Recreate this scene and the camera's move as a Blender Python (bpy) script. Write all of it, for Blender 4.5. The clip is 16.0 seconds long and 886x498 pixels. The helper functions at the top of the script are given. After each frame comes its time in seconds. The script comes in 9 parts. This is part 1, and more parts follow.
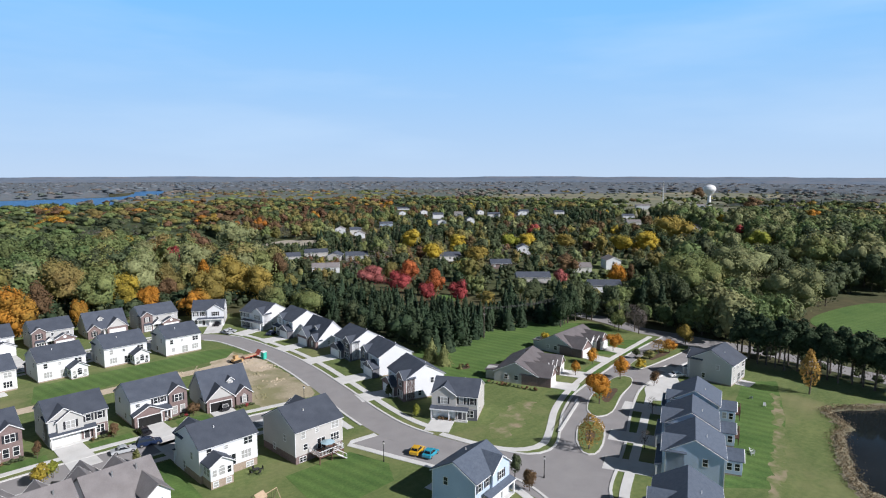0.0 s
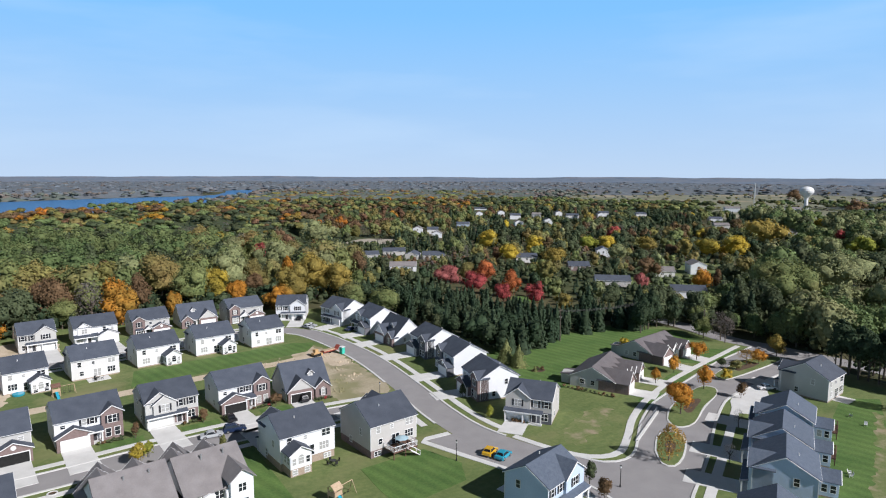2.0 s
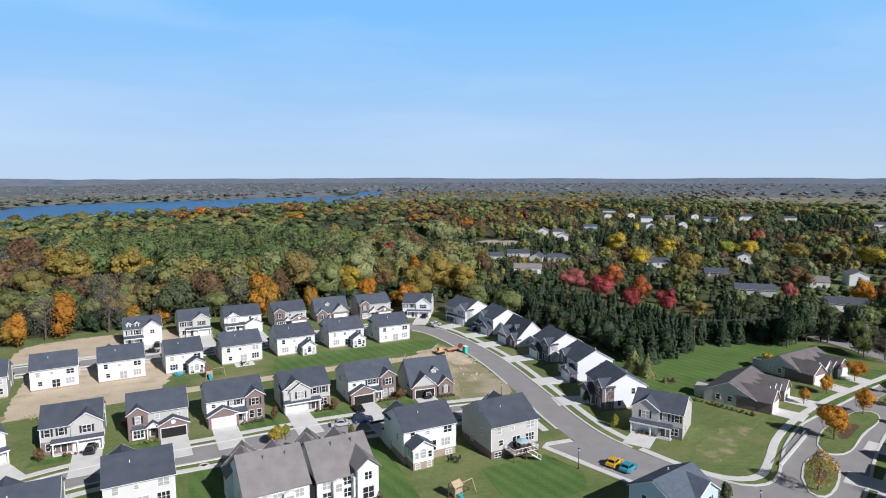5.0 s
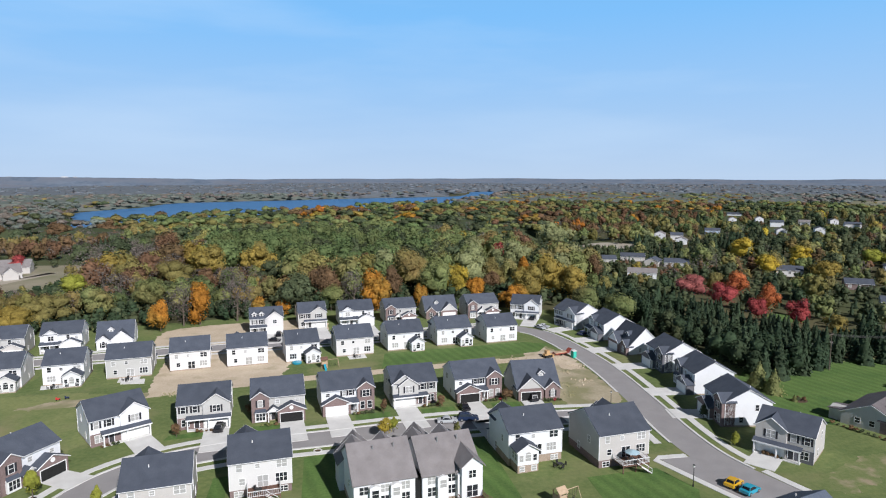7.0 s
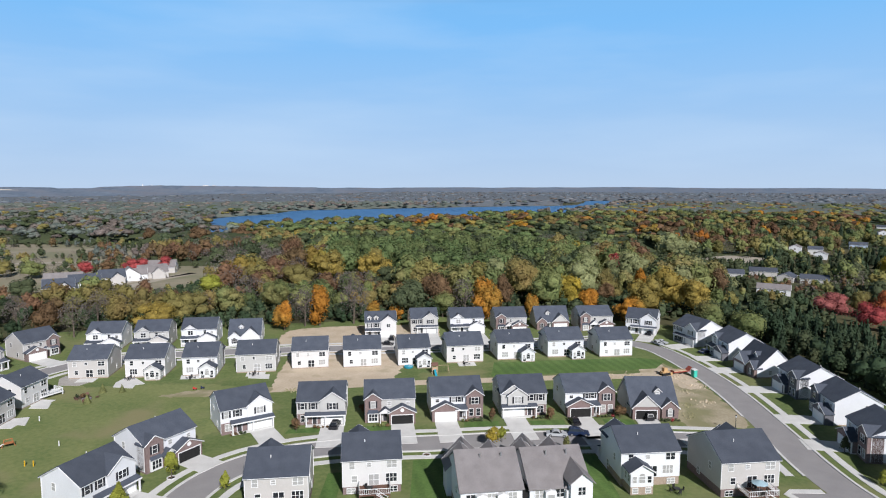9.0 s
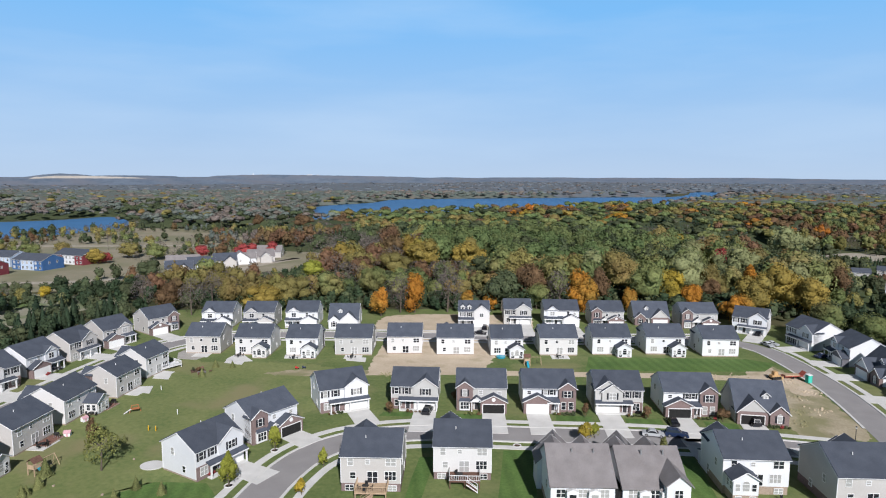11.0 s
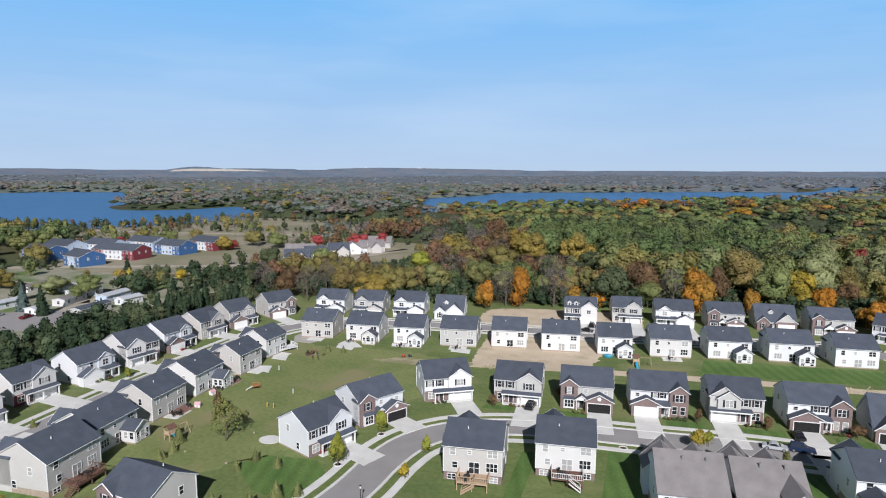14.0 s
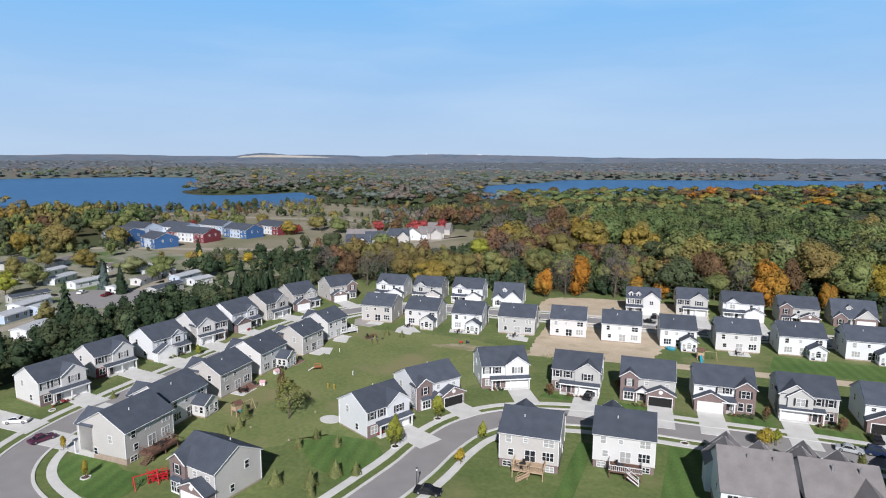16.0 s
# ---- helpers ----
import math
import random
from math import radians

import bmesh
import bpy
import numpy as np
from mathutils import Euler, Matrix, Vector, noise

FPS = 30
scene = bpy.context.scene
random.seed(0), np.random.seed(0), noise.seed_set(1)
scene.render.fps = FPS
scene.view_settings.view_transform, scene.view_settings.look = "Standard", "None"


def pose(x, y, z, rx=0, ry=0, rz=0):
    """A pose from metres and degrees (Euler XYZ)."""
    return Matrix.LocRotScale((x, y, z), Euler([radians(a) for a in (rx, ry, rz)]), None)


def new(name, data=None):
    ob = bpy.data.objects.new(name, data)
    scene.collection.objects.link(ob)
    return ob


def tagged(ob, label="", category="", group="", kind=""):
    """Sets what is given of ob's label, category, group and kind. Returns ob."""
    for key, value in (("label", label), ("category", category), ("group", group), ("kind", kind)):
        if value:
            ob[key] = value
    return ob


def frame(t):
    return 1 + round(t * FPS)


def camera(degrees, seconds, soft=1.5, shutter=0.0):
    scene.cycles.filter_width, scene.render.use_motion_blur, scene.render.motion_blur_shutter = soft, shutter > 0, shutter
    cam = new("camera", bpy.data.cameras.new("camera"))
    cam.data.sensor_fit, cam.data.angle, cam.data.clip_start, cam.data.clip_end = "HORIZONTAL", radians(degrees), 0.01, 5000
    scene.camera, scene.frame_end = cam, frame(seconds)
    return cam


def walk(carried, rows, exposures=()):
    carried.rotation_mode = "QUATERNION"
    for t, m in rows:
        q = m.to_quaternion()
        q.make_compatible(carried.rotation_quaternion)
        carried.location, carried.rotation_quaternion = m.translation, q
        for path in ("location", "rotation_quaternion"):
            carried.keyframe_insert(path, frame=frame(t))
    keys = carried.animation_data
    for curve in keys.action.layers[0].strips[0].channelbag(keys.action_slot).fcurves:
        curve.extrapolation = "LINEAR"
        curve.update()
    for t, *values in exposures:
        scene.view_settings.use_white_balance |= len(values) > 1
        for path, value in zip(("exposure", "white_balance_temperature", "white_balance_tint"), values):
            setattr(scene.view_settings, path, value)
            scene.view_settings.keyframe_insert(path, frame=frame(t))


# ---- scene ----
cam = camera(71.46, 16.0, soft=1.1)
EYE = 55.0
# seconds, yaw, pitch, roll of the hovering camera
PATH = [
    (0.0, -40.10, -7.01, 0.01),
    (0.5, -38.37, -7.00, 0.16),
    (1.0, -36.51, -6.97, 0.13),
    (1.5, -34.59, -6.98, 0.15),
    (2.0, -32.95, -6.99, 0.16),
    (2.5, -31.20, -7.00, 0.12),
    (3.0, -29.53, -6.96, 0.03),
    (3.5, -27.59, -6.93, -0.01),
    (4.0, -25.49, -6.94, -0.04),
    (6.5, -14.08, -6.79, -0.02),
    (7.0, -11.11, -6.82, 0.02),
    (7.5, -8.06, -6.77, 0.05),
    (8.0, -5.24, -6.78, 0.01),
    (8.5, -2.76, -6.33, -0.01),
    (9.0, -0.68, -6.02, 0.01),
    (11.5, 10.47, -7.18, 0.19),
    (12.0, 12.70, -7.18, 0.20),
    (12.5, 14.58, -7.16, 0.22),
    (13.0, 16.16, -7.17, 0.21),
    (13.5, 17.25, -7.15, 0.23),
    (14.0, 18.11, -7.62, 0.20),
    (14.5, 19.00, -8.13, 0.24),
    (15.0, 20.21, -8.56, 0.21),
    (15.5, 21.81, -8.84, 0.24),
    (16.0, 23.65, -8.86, 0.27),
]
walk(cam, [(t, pose(0, 0, EYE, 90 + tilt, 0, yaw) @ pose(0, 0, 0, 0, 0, lean)) for t, yaw, tilt, lean in PATH], exposures=[(0.0, 0.28, 6250, 10), (4.0, 0.26, 6250, 10), (8.0, 0.18, 6250, 10), (12.0, 0.15, 6250, 10), (16.0, 0.15, 6250, 10)])

# ---- world and sun ----
SHADOW_YAW, SUN_UP = 21.0, 34.0
world = bpy.data.worlds.new("sky")
scene.world = world
world.use_nodes = True
wn, wl = world.node_tree.nodes, world.node_tree.links
wn.clear()
sky = wn.new("ShaderNodeTexSky")
sky.sky_type, sky.sun_disc = "NISHITA", False
sky.sun_elevation, sky.sun_rotation = radians(SUN_UP), radians(180 - SHADOW_YAW)
sky.altitude, sky.air_density, sky.dust_density, sky.ozone_density = 250, 0.08, 0.05, 3.0
# thin high cloud, stretched along the horizon
wco = wn.new("ShaderNodeTexCoord")
wmap = wn.new("ShaderNodeMapping")
wmap.inputs["Scale"].default_value = (1.2, 1.2, 7.0)
wmap.inputs["Rotation"].default_value = (0.10, 0.07, 0.0)
wnoise = wn.new("ShaderNodeTexNoise")
wnoise.inputs["Scale"].default_value, wnoise.inputs["Detail"].default_value, wnoise.inputs["Roughness"].default_value = 1.6, 5.0, 0.5
wramp = wn.new("ShaderNodeValToRGB")
wramp.color_ramp.elements[0].position, wramp.color_ramp.elements[1].position = 0.46, 0.74
wramp.color_ramp.elements[0].color = (0.0, 0.0, 0.0, 1)
wramp.color_ramp.elements[1].color = (0.34, 0.34, 0.34, 1)
wmix = wn.new("ShaderNodeMix")
wmix.data_type = "RGBA"
wmix.inputs["B"].default_value = (11.0, 13.6, 16.6, 1)
wbg = wn.new("ShaderNodeBackground")
wbg.inputs["Strength"].default_value = 0.05
wout = wn.new("ShaderNodeOutputWorld")
wl.new(wco.outputs["Generated"], wmap.inputs["Vector"])
wl.new(wmap.outputs["Vector"], wnoise.inputs["Vector"])
wl.new(wnoise.outputs["Fac"], wramp.inputs["Fac"])
wl.new(wramp.outputs["Color"], wmix.inputs["Factor"])
# pale haze low over the horizon, clearing upwards
wsep = wn.new("ShaderNodeSeparateXYZ")
whaze, wamount = wn.new("ShaderNodeValToRGB"), wn.new("ShaderNodeValToRGB")
whaze.color_ramp.elements[0].color, whaze.color_ramp.elements[1].color = (0.47, 0.592, 0.748, 1), (0.245, 0.575, 1.0, 1)
whaze.color_ramp.elements[1].position = 0.24
wamount.color_ramp.elements[0].color, wamount.color_ramp.elements[1].color = (0.94, 0.94, 0.94, 1), (0.0, 0.0, 0.0, 1)
wamount.color_ramp.elements[1].position = 0.35
wamount.color_ramp.elements.new(0.27).color = (0.78, 0.78, 0.78, 1)
wscale = wn.new("ShaderNodeVectorMath")
wscale.operation = "SCALE"
wscale.inputs["Scale"].default_value = 20.0
wlow = wn.new("ShaderNodeMix")
wlow.data_type = "RGBA"
wl.new(wco.outputs["Generated"], wsep.inputs["Vector"])
wl.new(wsep.outputs["Z"], whaze.inputs["Fac"])
wl.new(wsep.outputs["Z"], wamount.inputs["Fac"])
wl.new(whaze.outputs["Color"], wscale.inputs[0])
wl.new(wamount.outputs["Color"], wlow.inputs["Factor"])
wl.new(sky.outputs["Color"], wlow.inputs["A"])
wl.new(wscale.outputs["Vector"], wlow.inputs["B"])
wl.new(wlow.outputs["Result"], wmix.inputs["A"])
wl.new(wmix.outputs["Result"], wbg.inputs["Color"])
wl.new(wbg.outputs["Background"], wout.inputs["Surface"])
sun = new("sun", bpy.data.lights.new("sun", "SUN"))
sun.data.energy, sun.data.angle, sun.data.color = 5.0, radians(0.53), (1.0, 0.95, 0.925)
sun_way = Vector((-math.sin(radians(SHADOW_YAW)) * math.cos(radians(SUN_UP)), math.cos(radians(SHADOW_YAW)) * math.cos(radians(SUN_UP)), -math.sin(radians(SUN_UP))))
sun.matrix_world = Matrix.Translation((0, -60, 120)) @ sun_way.to_track_quat("-Z", "Y").to_matrix().to_4x4()


# ---- materials ----
def surface(name, low, high, scale=0.5, rough=0.8, fine=6.0, bump=0.0, bump_scale=30.0, patch=None, patch_scale=0.03, patch_at=0.55,
            vary=0.0, island=0.0, translucent=0.0, metal=0.0, gloss=0.3, stripe=0.0, stripe_turn=0.0):
    """A procedural surface: two colours mixed by coarse and fine noise, and, if given, a third in patches."""
    m = bpy.data.materials.new(name)
    m.use_nodes = True
    n, l = m.node_tree.nodes, m.node_tree.links
    bs = n["Principled BSDF"]
    bs.inputs["Roughness"].default_value, bs.inputs["Metallic"].default_value = rough, metal
    bs.inputs["Specular IOR Level"].default_value = gloss
    geo = n.new("ShaderNodeNewGeometry")
    a = n.new("ShaderNodeTexNoise")
    b = n.new("ShaderNodeTexNoise")
    for t, s in ((a, scale), (b, fine)):
        t.inputs["Scale"].default_value, t.inputs["Detail"].default_value = s, 4.0
        l.new(geo.outputs["Position"], t.inputs["Vector"])
    add = n.new("ShaderNodeMath")
    add.operation = "ADD"
    l.new(a.outputs["Fac"], add.inputs[0])
    l.new(b.outputs["Fac"], add.inputs[1])
    ramp = n.new("ShaderNodeMapRange")
    ramp.inputs["From Min"].default_value, ramp.inputs["From Max"].default_value = 0.7, 1.3
    l.new(add.outputs[0], ramp.inputs["Value"])
    mix = n.new("ShaderNodeMix")
    mix.data_type = "RGBA"
    mix.inputs["A"].default_value, mix.inputs["B"].default_value = (*low, 1), (*high, 1)
    l.new(ramp.outputs["Result"], mix.inputs["Factor"])
    out = mix.outputs["Result"]
    if patch:
        p = n.new("ShaderNodeTexNoise")
        p.inputs["Scale"].default_value, p.inputs["Detail"].default_value = patch_scale, 5.0
        l.new(geo.outputs["Position"], p.inputs["Vector"])
        pr = n.new("ShaderNodeMapRange")
        pr.inputs["From Min"].default_value, pr.inputs["From Max"].default_value = patch_at - 0.06, patch_at + 0.1
        l.new(p.outputs["Fac"], pr.inputs["Value"])
        pm = n.new("ShaderNodeMix")
        pm.data_type = "RGBA"
        pm.inputs["B"].default_value = (*patch, 1)
        l.new(pr.outputs["Result"], pm.inputs["Factor"])
        l.new(out, pm.inputs["A"])
        out = pm.outputs["Result"]
    if stripe:
        # mowing stripes
        turn = n.new("ShaderNodeVectorRotate")
        turn.rotation_type = "Z_AXIS"
        turn.inputs["Angle"].default_value = radians(stripe_turn)
        wave = n.new("ShaderNodeTexWave")
        wave.inputs["Scale"].default_value, wave.inputs["Distortion"].default_value, wave.inputs["Detail Scale"].default_value = 0.11, 1.2, 0.4
        l.new(geo.outputs["Position"], turn.inputs["Vector"])
        l.new(turn.outputs["Vector"], wave.inputs["Vector"])
        wr = n.new("ShaderNodeMapRange")
        wr.inputs["To Min"].default_value, wr.inputs["To Max"].default_value = 1 - stripe, 1 + stripe
        l.new(wave.outputs["Fac"], wr.inputs["Value"])
        wh = n.new("ShaderNodeHueSaturation")
        l.new(wr.outputs["Result"], wh.inputs["Value"])
        l.new(out, wh.inputs["Color"])
        out = wh.outputs["Color"]
    for amount, source in ((vary, "object"), (island, "island")):
        if amount:
            if source == "object":
                info = n.new("ShaderNodeObjectInfo")
                rnd = info.outputs["Random"]
            else:
                rnd = geo.outputs["Random Per Island"]
            vr = n.new("ShaderNodeMapRange")
            vr.inputs["To Min"].default_value, vr.inputs["To Max"].default_value = 1 - amount, 1 + amount
            l.new(rnd, vr.inputs["Value"])
            hs = n.new("ShaderNodeHueSaturation")
            l.new(vr.outputs["Result"], hs.inputs["Value"])
            l.new(out, hs.inputs["Color"])
            out = hs.outputs["Color"]
    l.new(out, bs.inputs["Base Color"])
    if bump:
        bt = n.new("ShaderNodeTexNoise")
        bt.inputs["Scale"].default_value = bump_scale
        l.new(geo.outputs["Position"], bt.inputs["Vector"])
        bp = n.new("ShaderNodeBump")
        bp.inputs["Strength"].default_value, bp.inputs["Distance"].default_value = bump, 0.05
        l.new(bt.outputs["Fac"], bp.inputs["Height"])
        l.new(bp.outputs["Normal"], bs.inputs["Normal"])
    if translucent:
        tr = n.new("ShaderNodeBsdfTranslucent")
        l.new(out, tr.inputs["Color"])
        ms = n.new("ShaderNodeMixShader")
        ms.inputs["Fac"].default_value = translucent
        l.new(bs.outputs["BSDF"], ms.inputs[1])
        l.new(tr.outputs["BSDF"], ms.inputs[2])
        l.new(ms.outputs["Shader"], n["Material Output"].inputs["Surface"])
    return m


LAWN = surface("lawn", (0.088, 0.131, 0.040), (0.166, 0.197, 0.070), 0.10, 0.95, 1.1, 0.5, 25, patch=(0.210, 0.208, 0.096), patch_scale=0.045, patch_at=0.585, stripe=0.03, stripe_turn=76)
LUSH = surface("lush_lawn", (0.060, 0.120, 0.028), (0.114, 0.182, 0.048), 0.12, 0.95, 2.0, 0.5, 25, stripe=0.11, stripe_turn=-14)
MEADOW = surface("meadow", (0.215, 0.192, 0.132), (0.310, 0.276, 0.206), 0.06, 0.95, 1.5, 0.6, 12, patch=(0.196, 0.192, 0.116), patch_scale=0.02, patch_at=0.52)
TRAILER_LOT = surface("gravel_and_grass", (0.200, 0.205, 0.135), (0.320, 0.300, 0.250), 0.08, 0.95, 1.0, patch=(0.110, 0.160, 0.055), patch_scale=0.05, patch_at=0.53)
FIELD = surface("far_field", (0.150, 0.156, 0.098), (0.206, 0.198, 0.132), 0.01, 0.95, 0.1, patch=(0.30, 0.26, 0.18), patch_scale=0.006, patch_at=0.56)
FOREST_FLOOR = surface("forest_floor", (0.05, 0.055, 0.025), (0.11, 0.095, 0.045), 0.02, 0.95, 0.2, 0.6, 2, patch=(0.06, 0.08, 0.03), patch_scale=0.008, patch_at=0.5)
DIRT = surface("bare_dirt", (0.43, 0.35, 0.255), (0.58, 0.49, 0.375), 0.15, 0.95, 2.0, 0.6, 10, patch=(0.33, 0.28, 0.18), patch_scale=0.12, patch_at=0.62)
OPEN_LAWN = surface("open_lawn", (0.122, 0.166, 0.054), (0.212, 0.230, 0.090), 0.09, 0.95, 1.0, 0.5, 25, patch=(0.228, 0.214, 0.106), patch_scale=0.06, patch_at=0.575)
WORN = surface("worn_lawn", (0.120, 0.158, 0.050), (0.185, 0.200, 0.086), 0.3, 0.95, 1.5, 0.5, 20, patch=(0.30, 0.25, 0.165), patch_scale=0.3, patch_at=0.56)
ROUGH_DIRT = surface("weedy_dirt", (0.29, 0.25, 0.165), (0.44, 0.38, 0.275), 0.2, 0.95, 2.0, 0.8, 6, patch=(0.235, 0.222, 0.120), patch_scale=0.12, patch_at=0.5)
ASPHALT = surface("asphalt", (0.245, 0.235, 0.238), (0.305, 0.293, 0.293), 0.25, 0.9, 12, 0.3, 80)
CONCRETE = surface("concrete", (0.53, 0.525, 0.51), (0.66, 0.655, 0.64), 0.4, 0.9, 8, 0.2, 60)
GRAVEL = surface("gravel_road", (0.30, 0.27, 0.22), (0.40, 0.36, 0.30), 0.3, 0.95, 6, 0.4, 30)
SHINGLE = surface("slate_grey_shingles", (0.052, 0.061, 0.082), (0.080, 0.092, 0.117), 0.5, 0.9, 9, 0.4, 18, vary=0.12)
SHINGLE_BROWN = surface("weathered_grey_shingles", (0.168, 0.154, 0.154), (0.236, 0.220, 0.220), 0.5, 0.9, 9, 0.5, 18, vary=0.06)
SHINGLE_MAUVE = surface("brown_grey_shingles", (0.112, 0.100, 0.104), (0.160, 0.145, 0.148), 0.5, 0.9, 9, 0.5, 18, vary=0.06)
SHINGLE_PALE = surface("pale_blue_grey_shingles", (0.076, 0.095, 0.130), (0.114, 0.136, 0.176), 1.6, 0.9, 5, 0.5, 18, vary=0.06)
BRICK = surface("red_brown_brick", (0.150, 0.106, 0.102), (0.235, 0.178, 0.168), 3, 0.9, 16, 0.4, 40)
STONE = surface("tan_block", (0.26, 0.20, 0.15), (0.38, 0.31, 0.25), 2, 0.9, 10, 0.4, 30)
TRIM = surface("white_trim", (0.66, 0.66, 0.66), (0.73, 0.73, 0.73), 0.5, 0.55, 5)
PANE = surface("window_glass", (0.012, 0.014, 0.018), (0.03, 0.034, 0.04), 0.3, 0.08, 1, gloss=0.6)
_pn, _pl = PANE.node_tree.nodes, PANE.node_tree.links
_blind, _info, _step = _pn.new("ShaderNodeMix"), _pn.new("ShaderNodeObjectInfo"), _pn.new("ShaderNodeMath")
_blind.data_type, _step.operation = "RGBA", "GREATER_THAN"
_step.inputs[1].default_value = 0.55
_blind.inputs["B"].default_value = (0.34, 0.34, 0.33, 1)
_pl.new(_info.outputs["Random"], _step.inputs[0])
_pl.new(_step.outputs[0], _blind.inputs["Factor"])
_pl.new(_pn["Principled BSDF"].inputs["Base Color"].links[0].from_socket, _blind.inputs["A"])
_pl.new(_blind.outputs["Result"], _pn["Principled BSDF"].inputs["Base Color"])
CARGLASS = surface("car_glass", (0.010, 0.012, 0.015), (0.022, 0.025, 0.03), 0.3, 0.06, 1, gloss=0.6)
DOORWHITE = surface("white_door", (0.72, 0.72, 0.71), (0.78, 0.78, 0.77), 1, 0.5, 6)
DOORDARK = surface("dark_door", (0.03, 0.03, 0.035), (0.05, 0.05, 0.055), 1, 0.5, 6)
SHUTTER = surface("black_shutter", (0.015, 0.016, 0.02), (0.03, 0.03, 0.036), 3, 0.6, 8)
# near-black painted where shade fills open garages and the gap between homes
PAINTED_SHADE = surface("painted_shade", (0.01, 0.01, 0.01), (0.02, 0.02, 0.02), 2, 0.9, 8)
DECKWOOD = surface("tan_deck_wood", (0.36, 0.26, 0.17), (0.48, 0.36, 0.25), 2, 0.8, 12)
DECKDARK = surface("brown_deck_wood", (0.10, 0.055, 0.04), (0.17, 0.095, 0.07), 2, 0.8, 12)
METAL = surface("grey_metal", (0.30, 0.30, 0.31), (0.42, 0.42, 0.43), 1, 0.45, 6, metal=0.6)
BLACKMETAL = surface("black_metal", (0.015, 0.015, 0.016), (0.03, 0.03, 0.03), 1, 0.5, 6)
BARK = surface("bark", (0.07, 0.055, 0.042), (0.15, 0.125, 0.10), 1.5, 0.95, 8, 0.4, 12)
MULCH = surface("mulch", (0.07, 0.045, 0.03), (0.13, 0.09, 0.06), 2, 0.95, 12)
SIDING = {
    "white": surface("white_siding", (0.60, 0.61, 0.63), (0.68, 0.69, 0.71), 0.3, 0.6, 5, vary=0.03),
    "beige": surface("beige_siding", (0.425, 0.405, 0.385), (0.495, 0.475, 0.455), 0.3, 0.65, 5, vary=0.03),
    "grey": surface("grey_siding", (0.40, 0.395, 0.38), (0.47, 0.465, 0.45), 0.3, 0.65, 5, vary=0.03),
    "cream": surface("cream_siding", (0.55, 0.54, 0.53), (0.62, 0.61, 0.60), 0.3, 0.65, 5, vary=0.03),
    "blue": surface("blue_grey_siding", (0.39, 0.47, 0.59), (0.47, 0.55, 0.67), 0.3, 0.65, 5, vary=0.03),
    "dark": surface("charcoal_siding", (0.10, 0.10, 0.115), (0.15, 0.15, 0.165), 0.3, 0.65, 5, vary=0.03),
    "brick": BRICK,
    "royal": surface("royal_blue_siding", (0.040, 0.100, 0.235), (0.055, 0.130, 0.290), 0.3, 0.6, 5),
    "maroon": surface("maroon_siding", (0.16, 0.03, 0.04), (0.22, 0.05, 0.06), 0.3, 0.6, 5),
}


def leaf(name, low, high, patch=None, translucent=0.2, wild=0.2, relief=0.45):
    """Foliage: each tree has a tint of its own, each clump another, with leafy relief on its boughs."""
    m = surface(name, low, high, 0.10, 0.75, 1.1, patch=patch, patch_scale=0.045, patch_at=0.56, vary=0.12, island=wild, translucent=translucent, gloss=0.12)
    n, l = m.node_tree.nodes, m.node_tree.links
    bs = n["Principled BSDF"]
    out = bs.inputs["Base Color"].links[0].from_socket
    tint = n.new("ShaderNodeAttribute")
    tint.attribute_name = "tint"
    geo = n.new("ShaderNodeNewGeometry")
    grain = n.new("ShaderNodeTexNoise")
    grain.inputs["Scale"].default_value, grain.inputs["Detail"].default_value, grain.inputs["Roughness"].default_value = 0.9, 5.0, 0.65
    l.new(geo.outputs["Position"], grain.inputs["Vector"])
    value, hue = n.new("ShaderNodeMapRange"), n.new("ShaderNodeMapRange")
    for node, a, b in ((value, 0.75, 1.25), (hue, 0.485, 0.515)):
        node.inputs["From Min"].default_value, node.inputs["From Max"].default_value = -1.0, 1.0
        node.inputs["To Min"].default_value, node.inputs["To Max"].default_value = a, b
    l.new(tint.outputs["Fac"], value.inputs["Value"])
    sway = n.new("ShaderNodeMath")
    sway.operation = "SINE"
    turns = n.new("ShaderNodeMath")
    turns.operation, turns.inputs[1].default_value = "MULTIPLY", 11.0
    l.new(tint.outputs["Fac"], turns.inputs[0])
    l.new(turns.outputs[0], sway.inputs[0])
    l.new(sway.outputs[0], hue.inputs["Value"])
    speck = n.new("ShaderNodeMapRange")
    speck.inputs["From Min"].default_value, speck.inputs["From Max"].default_value = 0.3, 0.7
    speck.inputs["To Min"].default_value, speck.inputs["To Max"].default_value = 0.72, 1.28
    l.new(grain.outputs["Fac"], speck.inputs["Value"])
    both = n.new("ShaderNodeMath")
    both.operation = "MULTIPLY"
    l.new(value.outputs["Result"], both.inputs[0])
    l.new(speck.outputs["Result"], both.inputs[1])
    hs = n.new("ShaderNodeHueSaturation")
    l.new(out, hs.inputs["Color"])
    l.new(both.outputs[0], hs.inputs["Value"])
    l.new(hue.outputs["Result"], hs.inputs["Hue"])
    for link in list(out.links):
        if link.to_node.name != hs.name:
            l.new(hs.outputs["Color"], link.to_socket)
    bump = n.new("ShaderNodeBump")
    bump.inputs["Strength"].default_value, bump.inputs["Distance"].default_value = relief, 0.9
    l.new(grain.outputs["Fac"], bump.inputs["Height"])
    l.new(bump.outputs["Normal"], bs.inputs["Normal"])
    return m


